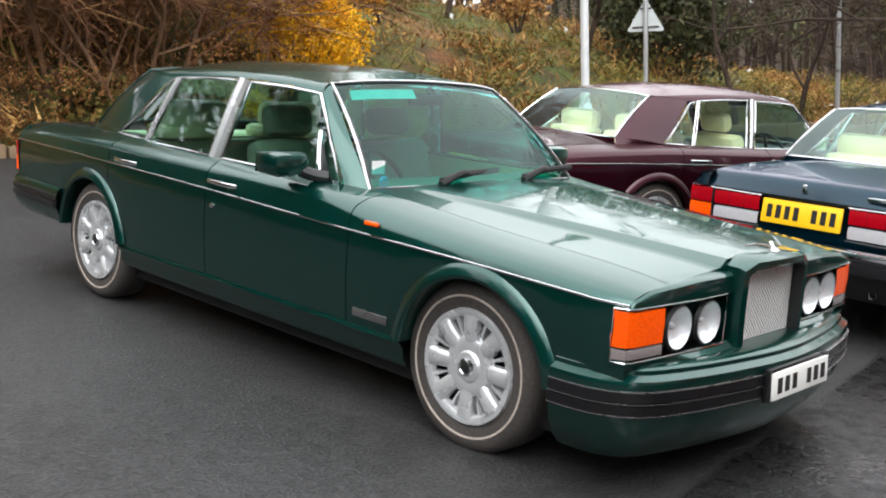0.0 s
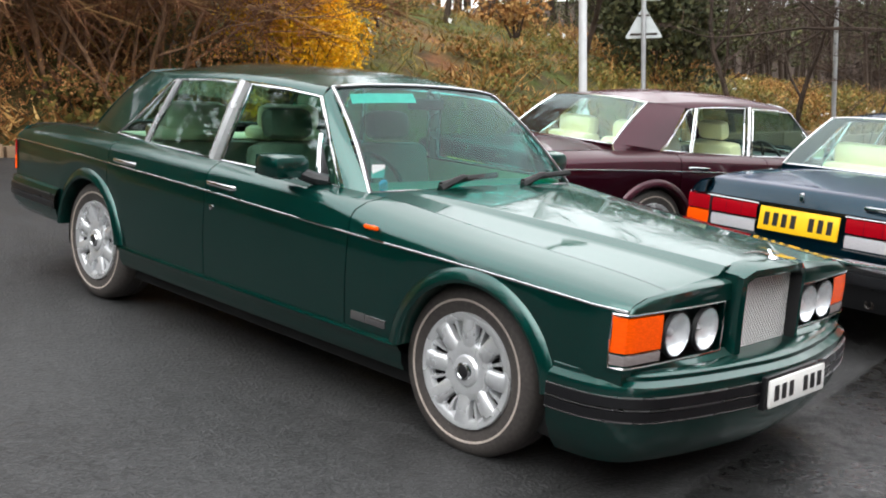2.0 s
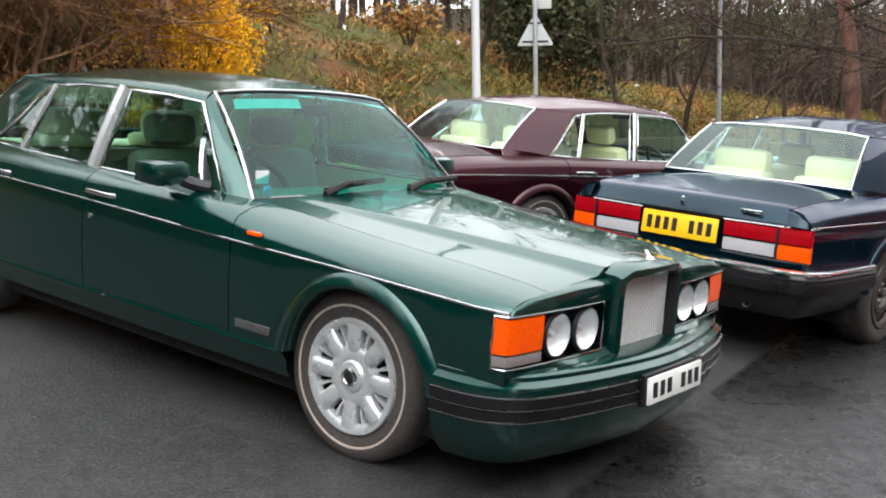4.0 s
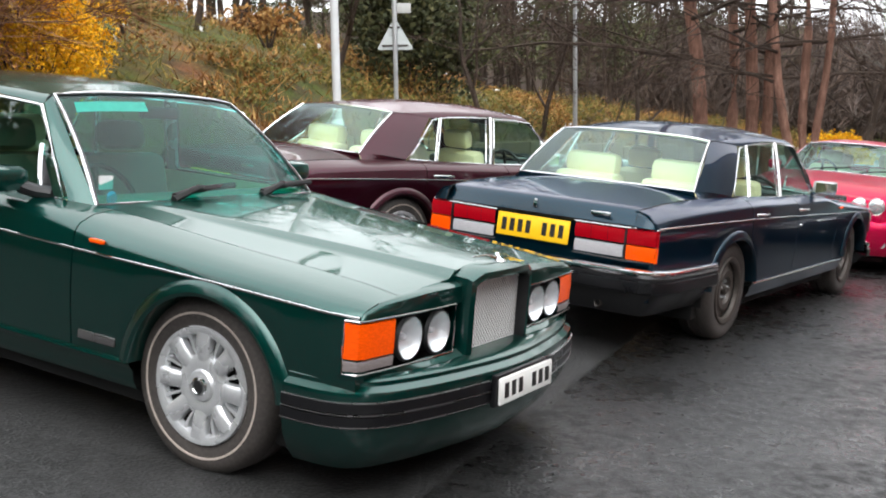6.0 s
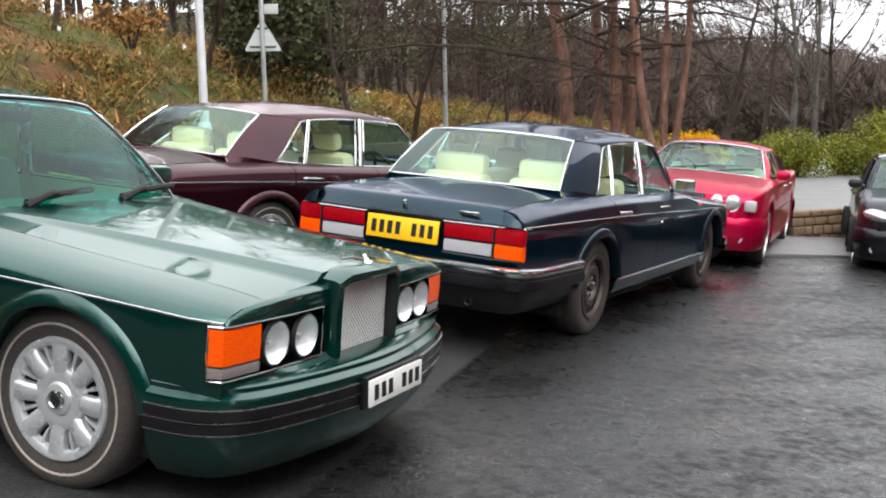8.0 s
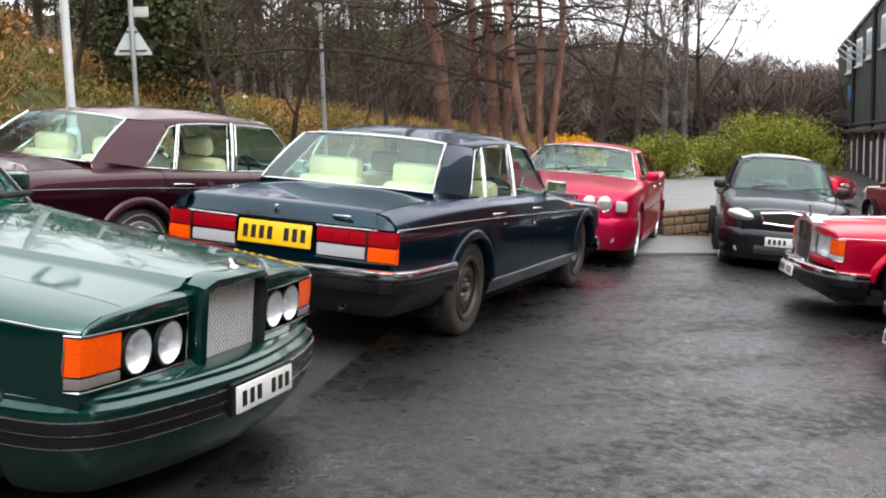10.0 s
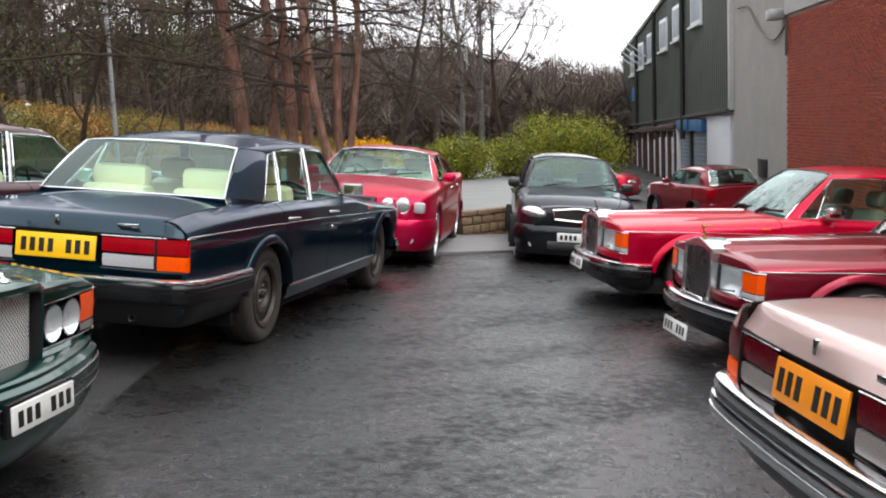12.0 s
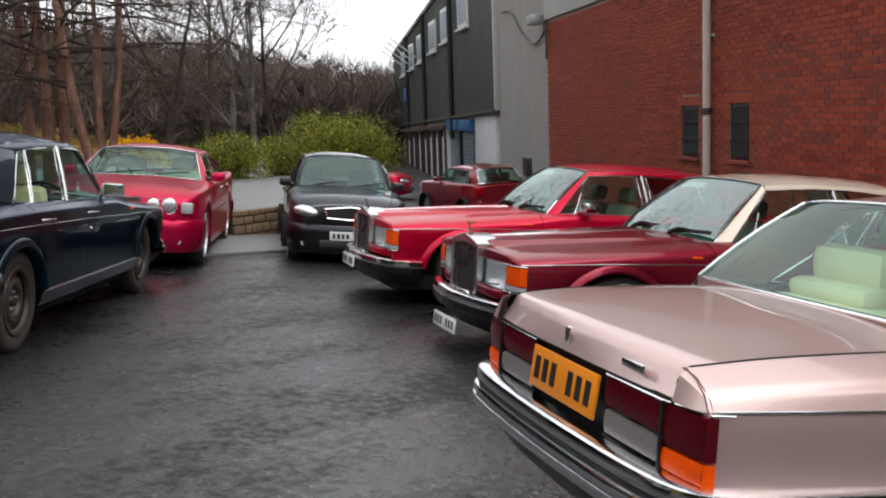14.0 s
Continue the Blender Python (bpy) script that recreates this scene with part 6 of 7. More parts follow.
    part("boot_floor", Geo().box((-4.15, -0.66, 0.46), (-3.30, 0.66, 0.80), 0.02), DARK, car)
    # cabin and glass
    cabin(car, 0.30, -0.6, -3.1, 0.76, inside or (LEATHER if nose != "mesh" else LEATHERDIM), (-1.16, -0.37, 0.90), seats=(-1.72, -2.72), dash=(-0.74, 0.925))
    part("rear_shelf", Geo().box((-3.32, -0.60, 0.950), (-2.90, 0.60, 0.980), 0.01), LEATHER, car)
    for y in (-0.36, 0.36):
        part("rear_headrest", Geo().box((-2.93, y - 0.225, 1.03), (-2.79, y + 0.225, 1.205), 0.055), LEATHER, car, "plump cream leather headrest")
        part("headrest_wing", Geo().box((-3.02, y - 0.25, 0.97), (-2.80, y + 0.25, 1.055), 0.04), LEATHER, car)
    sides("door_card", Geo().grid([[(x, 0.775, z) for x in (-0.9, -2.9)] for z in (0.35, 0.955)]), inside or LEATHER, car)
    k = dict(SALOON_GLASS)
    if nose == "mesh":
        k["rear_trim"], k["trimr"], k["sider"], k["screen"] = body_paint, 0.0095, 0.0075, SCREEN
        k["side"] = SIDEGLASS
    else:
        k["sider"], k["trimr"] = 0.005, 0.0068
        k["posts"] = [(n, a, b, w * 0.42, m) for n, a, b, w, m in k["posts"]]
    greenhouse(car, body_paint, roof_paint, k)
    low_edge = bend([Vector(p) for p in k["rs_b"]] + [Vector((p[0], -p[1], p[2])) for p in k["rs_b"][::-1][1:]], 16)
    part("screen_base", Geo().ruled(low_edge, [(-3.446 + 0.05 * (p.y / 0.69) ** 2, p.y * 1.02, 1.033 - 0.050 * abs(p.y / 0.69) ** 2.8) for p in low_edge], 2), body_paint, car)
    # panel that closes the foot of the rear pillar down to the wing
    foot_a, foot_b = Vector(k["c_in"][0]), Vector(k["rs_b"][0])
    upper = [foot_a.lerp(foot_b, u / 8) + Vector((-0.006, 0.012, 0.010)) * (4 * u / 8 * (1 - u / 8)) for u in range(9)]
    sides("pillar_foot", Geo().ruled(upper, [(p.x - 0.01, smooth(s["inner"], p.x) + 0.004, smooth(s["innerz"], p.x) - 0.006) for p in upper], 2), body_paint, car, angle=0)
    # rear-view mirror, door mirrors, handles, lamps on the wings, badges
    part("inner_mirror", Geo().box((-1.24, -0.12, 1.30), (-1.20, 0.12, 1.36), 0.012), BLACKP, car)
    for sgn in (1, -1):
        mir = new("door_mirror")
        mir.parent = car
        if nose == "mesh":
            g = Geo().box((-1.235, 0.865, 0.975), (-1.06, 1.065, 1.085), 0.035)
            part("mirror_housing", g if sgn > 0 else g.flip(), mirror_paint or body_paint, mir)
            g = Geo().tube(bend([(-1.02, 0.80, 0.975), (-1.06, 0.86, 0.985), (-1.10, 0.92, 1.01)], 6), 0.030, 8)
            part("mirror_arm", g if sgn > 0 else g.flip(), BLACKP, mir)
            g = Geo().face([(-0.985, 0.806, 0.962), (-1.075, 0.806, 0.962), (-1.16, 0.742, 1.165)])
            part("mirror_sail", g if sgn > 0 else g.flip(), BLACKP, mir, angle=0)
        else:
            g = Geo().box((-1.22, 0.85, 0.985), (-1.10, 1.03, 1.085), 0.022)
            part("mirror_housing", g if sgn > 0 else g.flip(), mirror_paint or CHROME, mir, "chrome door mirror")
            g = Geo().tube([(-1.10, 0.80, 0.965), (-1.13, 0.87, 1.0)], 0.02, 8)
            part("mirror_arm", g if sgn > 0 else g.flip(), CHROME, mir)
        g = Geo().face([(-1.238, 0.885, 0.985), (-1.238, 1.05, 0.985), (-1.238, 1.05, 1.075), (-1.238, 0.885, 1.075)])
        part("mirror_glass", g if sgn > 0 else g.flip(), CHROME, mir, angle=0)
    for x0 in (-1.79, -2.755):
        w = smooth(s["half"], x0 + 0.12)
        g = Geo().tube(bend([(x0, w - 0.012, 0.868), (x0 + 0.03, w + 0.010, 0.869), (x0 + 0.20, w + 0.011, 0.866), (x0 + 0.24, w - 0.012, 0.865)], 10), 0.012, 8, flat=0.7)
        sides("door_handle", g, CHROME, car, "chrome door handle")
    g = Geo().lathe([(0.0, 0.012), (0.012, 0.010), (0.014, 0.0)], 14, at=(-1.74, smooth(s["half"], -1.74), 0.748))
    sides("door_lock", g, CHROME, car)
    g = Geo().box((-0.590, 0.930, 0.832), (-0.505, 0.950, 0.851), 0.008)
    sides("side_repeater", g, LENSORANGE, car, "small orange side lamp")
    if nose == "mesh":
        sides("wing_badge", Geo().box((-0.64, 0.932, 0.425), (-0.42, 0.946, 0.462), 0.004), VANE, car, "small grey metal badge")
        part("screen_sticker", Geo().box((-0.872, -0.672, 1.005), (-0.862, -0.60, 1.065)).moved(pose(0.008, 0, 0)), STICKW, car)
        part("screen_sticker", Geo().lathe([(0.0, 0.004), (0.028, 0.004), (0.028, 0.0)], 18, axis="x", at=(-0.815, -0.640, 0.975)), STICKB, car)
    # some of these cars carry their nose a little further forward
    if reach:
        for ob in car.children_recursive:
            if ob.type == "MESH":
                for v in ob.data.vertices:
                    u = min(1, max(0, (v.co.x + 0.65) / 1.35))
                    v.co.x += reach * u
    for x in (0.0, -WHEELBASE):
        for y in (-0.765, 0.765):
            wheel(wheels, car, x, y)
    car.matrix_world = at
    return car


def parked(x, y, heading, sink=0.0, nod=0.0):
    """A place on the sloping tarmac; sink and nod follow the dips under the wheels."""
    return SLOPE @ pose(x, y, -sink, 0, 0, heading) @ pose(0, 0, 0, 0, nod)


green_car = saloon("saloon_car", "dark metallic green saloon with silver mesh grille on wet tarmac", GREEN, parked(0.937, 4.569, -46.469, 0.010, 0.35))
blue_car = saloon("saloon_car", "dark blue saloon with cream seats and bare black steel wheels", BLUE, parked(5.801, 8.909, 39.164), nose="vanes", wheels="steel", rear="panel", mirror_paint=SILVERP)
maroon_car = saloon("saloon_car", "dark maroon saloon with cream leather seats and chrome trim", MAROON, parked(4.213, 10.474, 31.008), nose="vanes", wheels="hubcap", rear="panel")
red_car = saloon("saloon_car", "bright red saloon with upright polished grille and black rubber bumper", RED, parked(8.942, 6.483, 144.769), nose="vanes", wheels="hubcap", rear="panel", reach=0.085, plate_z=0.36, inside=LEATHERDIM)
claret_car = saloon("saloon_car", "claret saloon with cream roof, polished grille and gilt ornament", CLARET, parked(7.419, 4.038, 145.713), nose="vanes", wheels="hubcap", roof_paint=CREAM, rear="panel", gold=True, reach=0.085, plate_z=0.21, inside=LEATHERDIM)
pink_car = saloon("saloon_car", "pale pink metallic saloon with deep red tail lamps and chrome bumper", PINK, parked(6.880, -0.814, -34.746), nose="vanes", wheels="hubcap", rear="deep", plates=(WHITEPL, ORANGEPL), letters=(6, 6))


def small_car(name, label, body_paint, at, d, face="plain", trim=GREYTRIM, wheels="modern", group="smaller parked cars", plate_mat=WHITEPL):
    """A rounder modern car, shaped by a few lengths and heights in d."""
    nose, wb, tail, hw = d["nose"], d["wheelbase"], d["tail"], d["half"]
    end, top = -(wb + tail), d["height"]
    cowl, cz, bz, dz, belt = d["cowl"], d["cowl_z"], d["nose_z"], d["deck_z"], d["belt"]
    r = d.get("wheel", 0.30)
    s = dict(
        half=[(nose, hw * 0.70), (nose - 0.10, hw * 0.86), (nose - 0.32, hw * 0.955), (0, hw * 0.985), (cowl, hw), (-wb * 0.7, hw), (-wb, hw * 0.985), (end + 0.35, hw * 0.94), (end + 0.10, hw * 0.86), (end, hw * 0.76)],
        shoulder=[(nose, bz - 0.10), (nose - 0.15, bz - 0.01), (0, (bz + cz) / 2 + 0.01), (cowl, cz - 0.02), (-wb * 0.6, belt - 0.02), (-wb, belt), (end + 0.1, dz - 0.03), (end, dz - 0.09)],
        strip=[(nose, 0.60), (cowl, 0.66), (end, 0.70)],
        inner=[(nose, hw * 0.60), (nose - 0.2, hw * 0.70), (0, hw * 0.78), (cowl, hw * 0.84), (-wb * 0.9, hw * 0.86), (end + 0.3, hw * 0.80), (end, hw * 0.70)],
        innerz=[(nose, bz - 0.06), (nose - 0.15, bz + 0.015), (0, (bz + cz) / 2 + 0.035), (cowl, cz + 0.01), (-wb * 0.6, belt + 0.01), (-wb, belt + 0.02), (end + 0.1, dz), (end, dz - 0.03)],
        arches=[(0.0, r, r + 0.055), (-wb, r, r + 0.055)], low=0.30, sill=0.2, nose=nose, tail=end, cuts=d["cuts"],
    )
    car = thing(name, label, "car", group)
    flanks(s, car, body_paint)
    arch_trim(s, car, body_paint, 0.25)
    xs = [-(r + 0.06) - (wb - 2 * r - 0.12) * i / 10 for i in range(11)]
    sides("sill", Geo().grid([[(x, smooth(s["half"], x) + o, z) for o, z in ((-0.012, 0.302), (0.0, 0.290), (-0.02, 0.20), (-0.10, 0.18))] for x in xs]), body_paint, car)
    rows = []
    for i in range(15):
        u = i / 14
        x = cowl - 0.03 + (nose - 0.02 - cowl + 0.03) * u
        yi, zi = smooth(s["inner"], x), smooth(s["innerz"], x)
        rows.append([(x - 0.06 * (1 - u) * v * v - 0.05 * u * v * v, v * yi, zi + 0.035 * (1 - abs(v) ** 2.5)) for v in [j / 8 for j in range(-8, 9)]])
    part("bonnet", Geo().grid(rows), body_paint, car)
    # rounded nose down to the bumper
    lead = rows[-1]
    full = [Vector(p) for p in flank_rows(s, nose)[1:6]]
    edge = [Vector((p.x, -p.y, p.z)) for p in full[::-1]] + [Vector(p) for p in lead] + full
    ys = [p.y for p in edge]
    bow = lambda y: 0.055 * (1 - min(1, abs(y) / (hw * 0.72)) ** 2)
    face_rows = [edge, [Vector((nose + bow(y) * 0.7, y, min(p.z - 0.015, bz - 0.03))) for y, p in zip(ys, edge)], [Vector((nose + 0.01 + bow(y), y, min(p.z - 0.03, bz - 0.12))) for y, p in zip(ys, edge)], [Vector((nose + 0.02 + bow(y), y, 0.56)) for y in ys]]
    part("nose_panel", Geo().grid(face_rows), body_paint, car)
    half = [(r + 0.06, -smooth(s["half"], r + 0.06) - 0.004), (nose - 0.25, -hw * 0.955), (nose - 0.08, -hw * 0.86), (nose + 0.0, -hw * 0.70), (nose + 0.06, -hw * 0.35), (nose + 0.075, 0.0)]
    path = [(p[0], p[1]) for p in bend(half + [(x, -y) for x, y in half[::-1][1:]], 30)]
    fb = new("front_bumper")
    fb.parent = car
    part("bumper_cover", sweep(path, [(-0.03, 0.575), (0.012, 0.570), (0.03, 0.54), (0.035, 0.46), (0.028, 0.36), (0.010, 0.26), (-0.03, 0.20), (-0.12, 0.185)]), body_paint, fb)
    part("lower_intake", sweep([p for p in path if abs(p[1]) < hw * 0.52], [(0.034, 0.38), (0.040, 0.37), (0.036, 0.28), (0.020, 0.265)]), BLACKP, fb)
    for sgn in (1, -1):
        fog = Geo().lathe([(0.0, 0.03), (0.045, 0.028), (0.058, 0.0)], 18, axis="x", at=(nose - 0.02, sgn * hw * 0.72, 0.335))
        part("fog_lamp", fog, LENSWHITE, fb)
    # lamps and grille
    for sgn in (1, -1):
        unit = new("headlamp_unit")
        unit.parent = car
        if face == "twin":
            for y, rr in ((0.40, 0.076), (0.575, 0.084)):
                spot = (nose + 0.050 - (y - 0.35) * 0.10, sgn * y, bz - 0.120)
                part("headlamp", Geo().lathe([(0.0, 0.016), (rr * 0.5, 0.014), (rr * 0.85, 0.008), (rr, 0.000)], 26, axis="x", at=spot), LAMPDIM, unit, "round clear headlamp")
                part("lamp_ring", Geo().lathe([(rr - 0.006, 0.014), (rr + 0.003, 0.020), (rr + 0.010, 0.0)], 26, axis="x", at=(nose + 0.035 - (y - 0.35) * 0.10, sgn * y, bz - 0.120)), CHROME, unit)
            g = Geo().box((nose - 0.15, 0.70, bz - 0.205), (nose - 0.005, 0.835, bz - 0.075), 0.03)
            part("indicator", g if sgn > 0 else g.flip(), LENSWHITE, unit)
        else:
            oval = lambda grow: Geo().lathe([(math.sin(q * math.pi / 10) * grow, -math.cos(q * math.pi / 10) * grow) for q in range(11)], 20, axis="x").moved(pose(nose - 0.055, sgn * hw * 0.715, bz - 0.125, sgn * 8, 18, sgn * 38) @ Matrix.Diagonal((0.085, 0.19, 0.074, 1)))
            g = oval(1.0)
            part("headlamp", g, LAMPDIM, unit, "swept clear headlamp")
            part("lamp_cover", oval(1.05), LAMPGLASS, unit)
    gr = new("grille")
    gr.parent = car
    if face == "twin":
        part("grille_backing", Geo().box((nose + 0.03, -0.27, bz - 0.26), (nose + 0.085, 0.27, bz - 0.03), 0.02), BLACKP, gr)
        for j in range(15):
            part("vane", Geo().box((nose + 0.08, -0.25 + j * 0.0357 - 0.005, bz - 0.25), (nose + 0.092, -0.25 + j * 0.0357 + 0.005, bz - 0.045)), CHROME, gr)
    elif face == "wide":
        loop = [(nose + bow(y) + 0.035, y, z) for y, z in ((-0.33, bz - 0.085), (0.0, bz - 0.05), (0.33, bz - 0.085), (0.30, bz - 0.20), (0.0, bz - 0.215), (-0.30, bz - 0.20))]
        dense = []
        for p, q in zip(loop, loop[1:] + loop[:1]):
            dense += [Vector(p).lerp(Vector(q), u / 4) for u in range(4)]
        part("grille_backing", Geo().grid([[(nose + bow(y) + 0.03, y, z) for y in (-0.31, -0.15, 0, 0.15, 0.31)] for z in (bz - 0.205, bz - 0.08)]), BLACKP, gr)
        part("grille_frame", Geo().tube(dense, 0.014, 6, loop=True), CHROME, gr)
        for j in range(1, 19):
            y = -0.30 + 0.60 * j / 19
            part("vane", Geo().box((nose + bow(y) + 0.030, y - 0.005, bz - 0.20), (nose + bow(y) + 0.040, y + 0.005, bz - 0.085)), STEEL, gr)
    plate(fb, (nose + 0.125, 0, 0.44), 0, 0.52, 0.112, plate_mat, 7)
    # tail
    rb = new("rear_bumper")
    rb.parent = car
    half = [(-wb - r - 0.06, smooth(s["half"], -wb - r - 0.06) + 0.004), (end + 0.3, hw * 0.945), (end + 0.08, hw * 0.86), (end, hw * 0.74), (end - 0.05, hw * 0.35), (end - 0.06, 0.0)]
    path = [(p[0], p[1]) for p in bend(half + [(x, -y) for x, y in half[::-1][1:]], 30)]
    part("bumper_cover", sweep(path, [(-0.03, 0.60), (0.02, 0.59), (0.035, 0.54), (0.03, 0.42), (0.0, 0.28), (-0.1, 0.24)]), body_paint, rb)
    lidx = d["lid"]
    rows = []
    for i in range(9):
        u = i / 8
        x = lidx + (end + 0.03 - lidx) * u
        yi, zi = smooth(s["inner"], x) * 1.0, smooth(s["innerz"], x)
        rows.append([(x, v * yi, zi + 0.02 * (1 - v * v)) for v in [j / 6 for j in range(-6, 7)]])
    last = rows[-1]
    rows.append([(end - 0.01, y, z - 0.03) for x, y, z in last])
    rows.append([(end - 0.03, y * 1.05, 0.58) for x, y, z in last])
    part("boot_lid", Geo().grid(rows), body_paint, car)
    for sgn in (1, -1):
        g = Geo().box((end - 0.02, hw * 0.62, dz - 0.27), (end + 0.16, hw * 0.90, dz - 0.05), 0.03)
        part("tail_lamp", g if sgn > 0 else g.flip(), LENSRED, car)
    part("underbody", Geo().box((end + 0.2, -hw * 0.82, 0.18), (nose - 0.15, hw * 0.82, 0.30), 0.03), DARK, car)
    part("engine_bay", Geo().box((cowl + 0.1, -hw * 0.6, 0.30), (nose - 0.1, hw * 0.6, bz - 0.12), 0.02), DARK, car)
    cabin(car, 0.28, cowl, lidx, hw * 0.80, trim, (cowl - 0.42, -0.36, cz + 0.0), seats=(-wb * 0.52, -wb * 0.86), dash=(cowl - 0.02, cz - 0.01))
    # glass
    wt, rt = d["screen_top"], d["rear_top"]
    rw, ry = hw * 0.66, top - 0.085
    k = dict(
        ws_b=[(cowl - 0.09, hw * 0.80, cz + 0.015), (cowl - 0.015, hw * 0.5, cz + 0.035), (cowl, 0, cz + 0.045)], ws_t=[(wt - 0.03, rw * 0.97, ry), (wt, rw * 0.6, top - 0.055), (wt + 0.01, 0, top - 0.045)],
        rs_b=[(lidx + 0.02, hw * 0.74, dz + 0.03), (lidx - 0.04, hw * 0.45, dz + 0.035), (lidx - 0.05, 0, dz + 0.04)], rs_t=[(rt + 0.03, rw * 0.94, ry - 0.02), (rt, rw * 0.6, top - 0.085), (rt - 0.01, 0, top - 0.075)],
        roofw=[(wt, rw), ((wt + rt) / 2, rw * 1.03), (rt, rw * 0.97)], roofz=[(wt, top - 0.045), (wt - 0.35, top - 0.005), ((wt + rt) / 2, top), (rt, top - 0.08)],
        cantz=[(wt, ry), ((wt + rt) / 2, ry + 0.02), (rt, ry - 0.02)], cant=[(wt, rw, ry), (rt, rw, ry)],
        heads=[(wt - 0.03, rw * 1.05, ry - 0.035), ((wt + rt) / 2, rw * 1.09, ry - 0.02), (rt + 0.28, rw * 1.06, ry - 0.05), (rt + 0.03, rw * 0.94, ry - 0.02)],
        belt=0, a_out=[(cowl - 0.24, hw * 0.865, cz + 0.01), ((cowl + wt) / 2 - 0.12, hw * 0.80, (cz + ry) / 2 + 0.01), (wt - 0.03, rw * 1.05, ry - 0.035)],
        c_in=[(d["c_base"], hw * 0.865, belt + 0.02), ((d["c_base"] + rt + 0.28) / 2 - 0.02, hw * 0.80, (belt + ry) / 2 + 0.02), (rt + 0.28, rw * 1.06, ry - 0.05)],
        screen=CLEARSCREEN, windows=[], posts=[], trim=d.get("trim", BLACKP), sider=0.008, visor=False, trimr=0.010,
    )
    bpost = d["b_post"]
    front = [(cowl - 0.27, hw * 0.872, cz + 0.015), (wt - 0.05, rw * 1.07, ry - 0.045), (bpost + 0.05, rw * 1.10, ry - 0.035), (bpost + 0.03, hw * 0.872, belt)]
    back = [(bpost - 0.06, hw * 0.872, belt), (bpost - 0.03, rw * 1.10, ry - 0.035), (rt + 0.30, rw * 1.07, ry - 0.06), (d["c_base"] + 0.02, hw * 0.872, belt + 0.02)]
    k["windows"] = [("front", front), ("rear", back)]
    k["posts"] = [("middle_pillar", (bpost - 0.015, hw * 0.868, belt), (bpost + 0.01, rw * 1.09, ry - 0.03), 0.035, d.get("post", BLACKP))]
    greenhouse(car, body_paint, body_paint, k)
    for y in (-0.36, 0.36):
        part("rear_headrest", Geo().box((rt + 0.25, y - 0.13, belt + 0.06), (rt + 0.33, y + 0.13, belt + 0.22), 0.04), trim, car)
    for sgn in (1, -1):
        mir = new("door_mirror")
        mir.parent = car
        g = Geo().box((cowl - 0.48, hw * 0.91, cz + 0.0), (cowl - 0.34, hw * 0.91 + 0.17, cz + 0.12), 0.04)
        part("mirror_housing", g if sgn > 0 else g.flip(), d.get("mirror", body_paint), mir)
        g = Geo().tube([(cowl - 0.38, hw * 0.84, cz + 0.02), (cowl - 0.40, hw * 0.96, cz + 0.05)], 0.025, 8)
        part("mirror_arm", g if sgn > 0 else g.flip(), BLACKP, mir)
    for x0 in d["handles"]:
        w = smooth(s["half"], x0)
        sides("door_handle", Geo().tube(bend([(x0 - 0.10, w - 0.015, belt - 0.09), (x0 - 0.07, w + 0.012, belt - 0.088), (x0 + 0.06, w + 0.012, belt - 0.09), (x0 + 0.09, w - 0.015, belt - 0.092)], 8), 0.012, 6), d.get("handle", body_paint), car)
    for y0 in (-0.42, 0.14):
        a, b = Vector((cowl - 0.02, y0, cz + 0.055)), Vector((cowl - 0.10, y0 + 0.46, cz + 0.11))
        part("wiper", Geo().tube([a, a.lerp(b, 0.5) + Vector((0.012, 0, 0.008)), b], 0.010, 6), BLACKP, car)
    if d.get("line"):
        sides("waist_strip", Geo().tube([(x, smooth(s["half"], x) + 0.004, d["line"]) for x in [-(r + 0.08) - (wb - 2 * r - 0.16) * i / 10 for i in range(11)]], 0.008, 6), CHROME, car)
    for x in (0.0, -wb):
        for y in (-1, 1):
            wheel(wheels, car, x, y * (hw - d.get("tyre", 0.2) / 2 - 0.03), r=r + 0.004, width=d.get("tyre", 0.2))
    car.matrix_world = at
    return car


LIMO = dict(nose=0.86, wheelbase=3.116, tail=1.33, half=0.935, height=1.405, cowl=-0.62, cowl_z=0.965, nose_z=0.85, deck_z=0.99, belt=0.97, wheel=0.355, tyre=0.255, cuts=(-0.62, -1.80, -2.80), lid=-3.55, screen_top=-1.36, rear_top=-3.02, c_base=-3.15, b_post=-1.86, handles=(-1.62, -2.62), trim=CHROME, post=CHROME, handle=CHROME, line=0.62)
HATCH = dict(nose=0.76, wheelbase=2.465, tail=0.62, half=0.79, height=1.498, cowl=-0.33, cowl_z=0.99, nose_z=0.86, deck_z=1.02, belt=0.99, wheel=0.300, tyre=0.195, cuts=(-0.42, -1.42, -2.12), lid=-2.95, screen_top=-0.98, rear_top=-2.72, c_base=-2.62, b_post=-1.42, handles=(-1.20, -2.05), mirror=BLACKP)
COUPE = dict(nose=0.72, wheelbase=2.446, tail=0.70, half=0.83, height=1.34, cowl=-0.36, cowl_z=0.92, nose_z=0.74, deck_z=0.95, belt=0.92, wheel=0.290, tyre=0.195, cuts=(-0.42, -1.55, -1.95), lid=-2.90, screen_top=-1.05, rear_top=-2.20, c_base=-2.55, b_post=-1.60, handles=(-1.35,))
red_limo = small_car("saloon_car", "cherry red saloon with twin round headlamps beside stone wall", ARN, parked(7.80, 10.455, -135), LIMO, face="twin", trim=LEATHER, group="large saloon cars")
grey_hatch = small_car("hatchback_car", "charcoal grey hatchback with chrome-rimmed grille facing the yard", GREY, parked(10.56, 9.50, -132, 0.07), HATCH, face="wide")

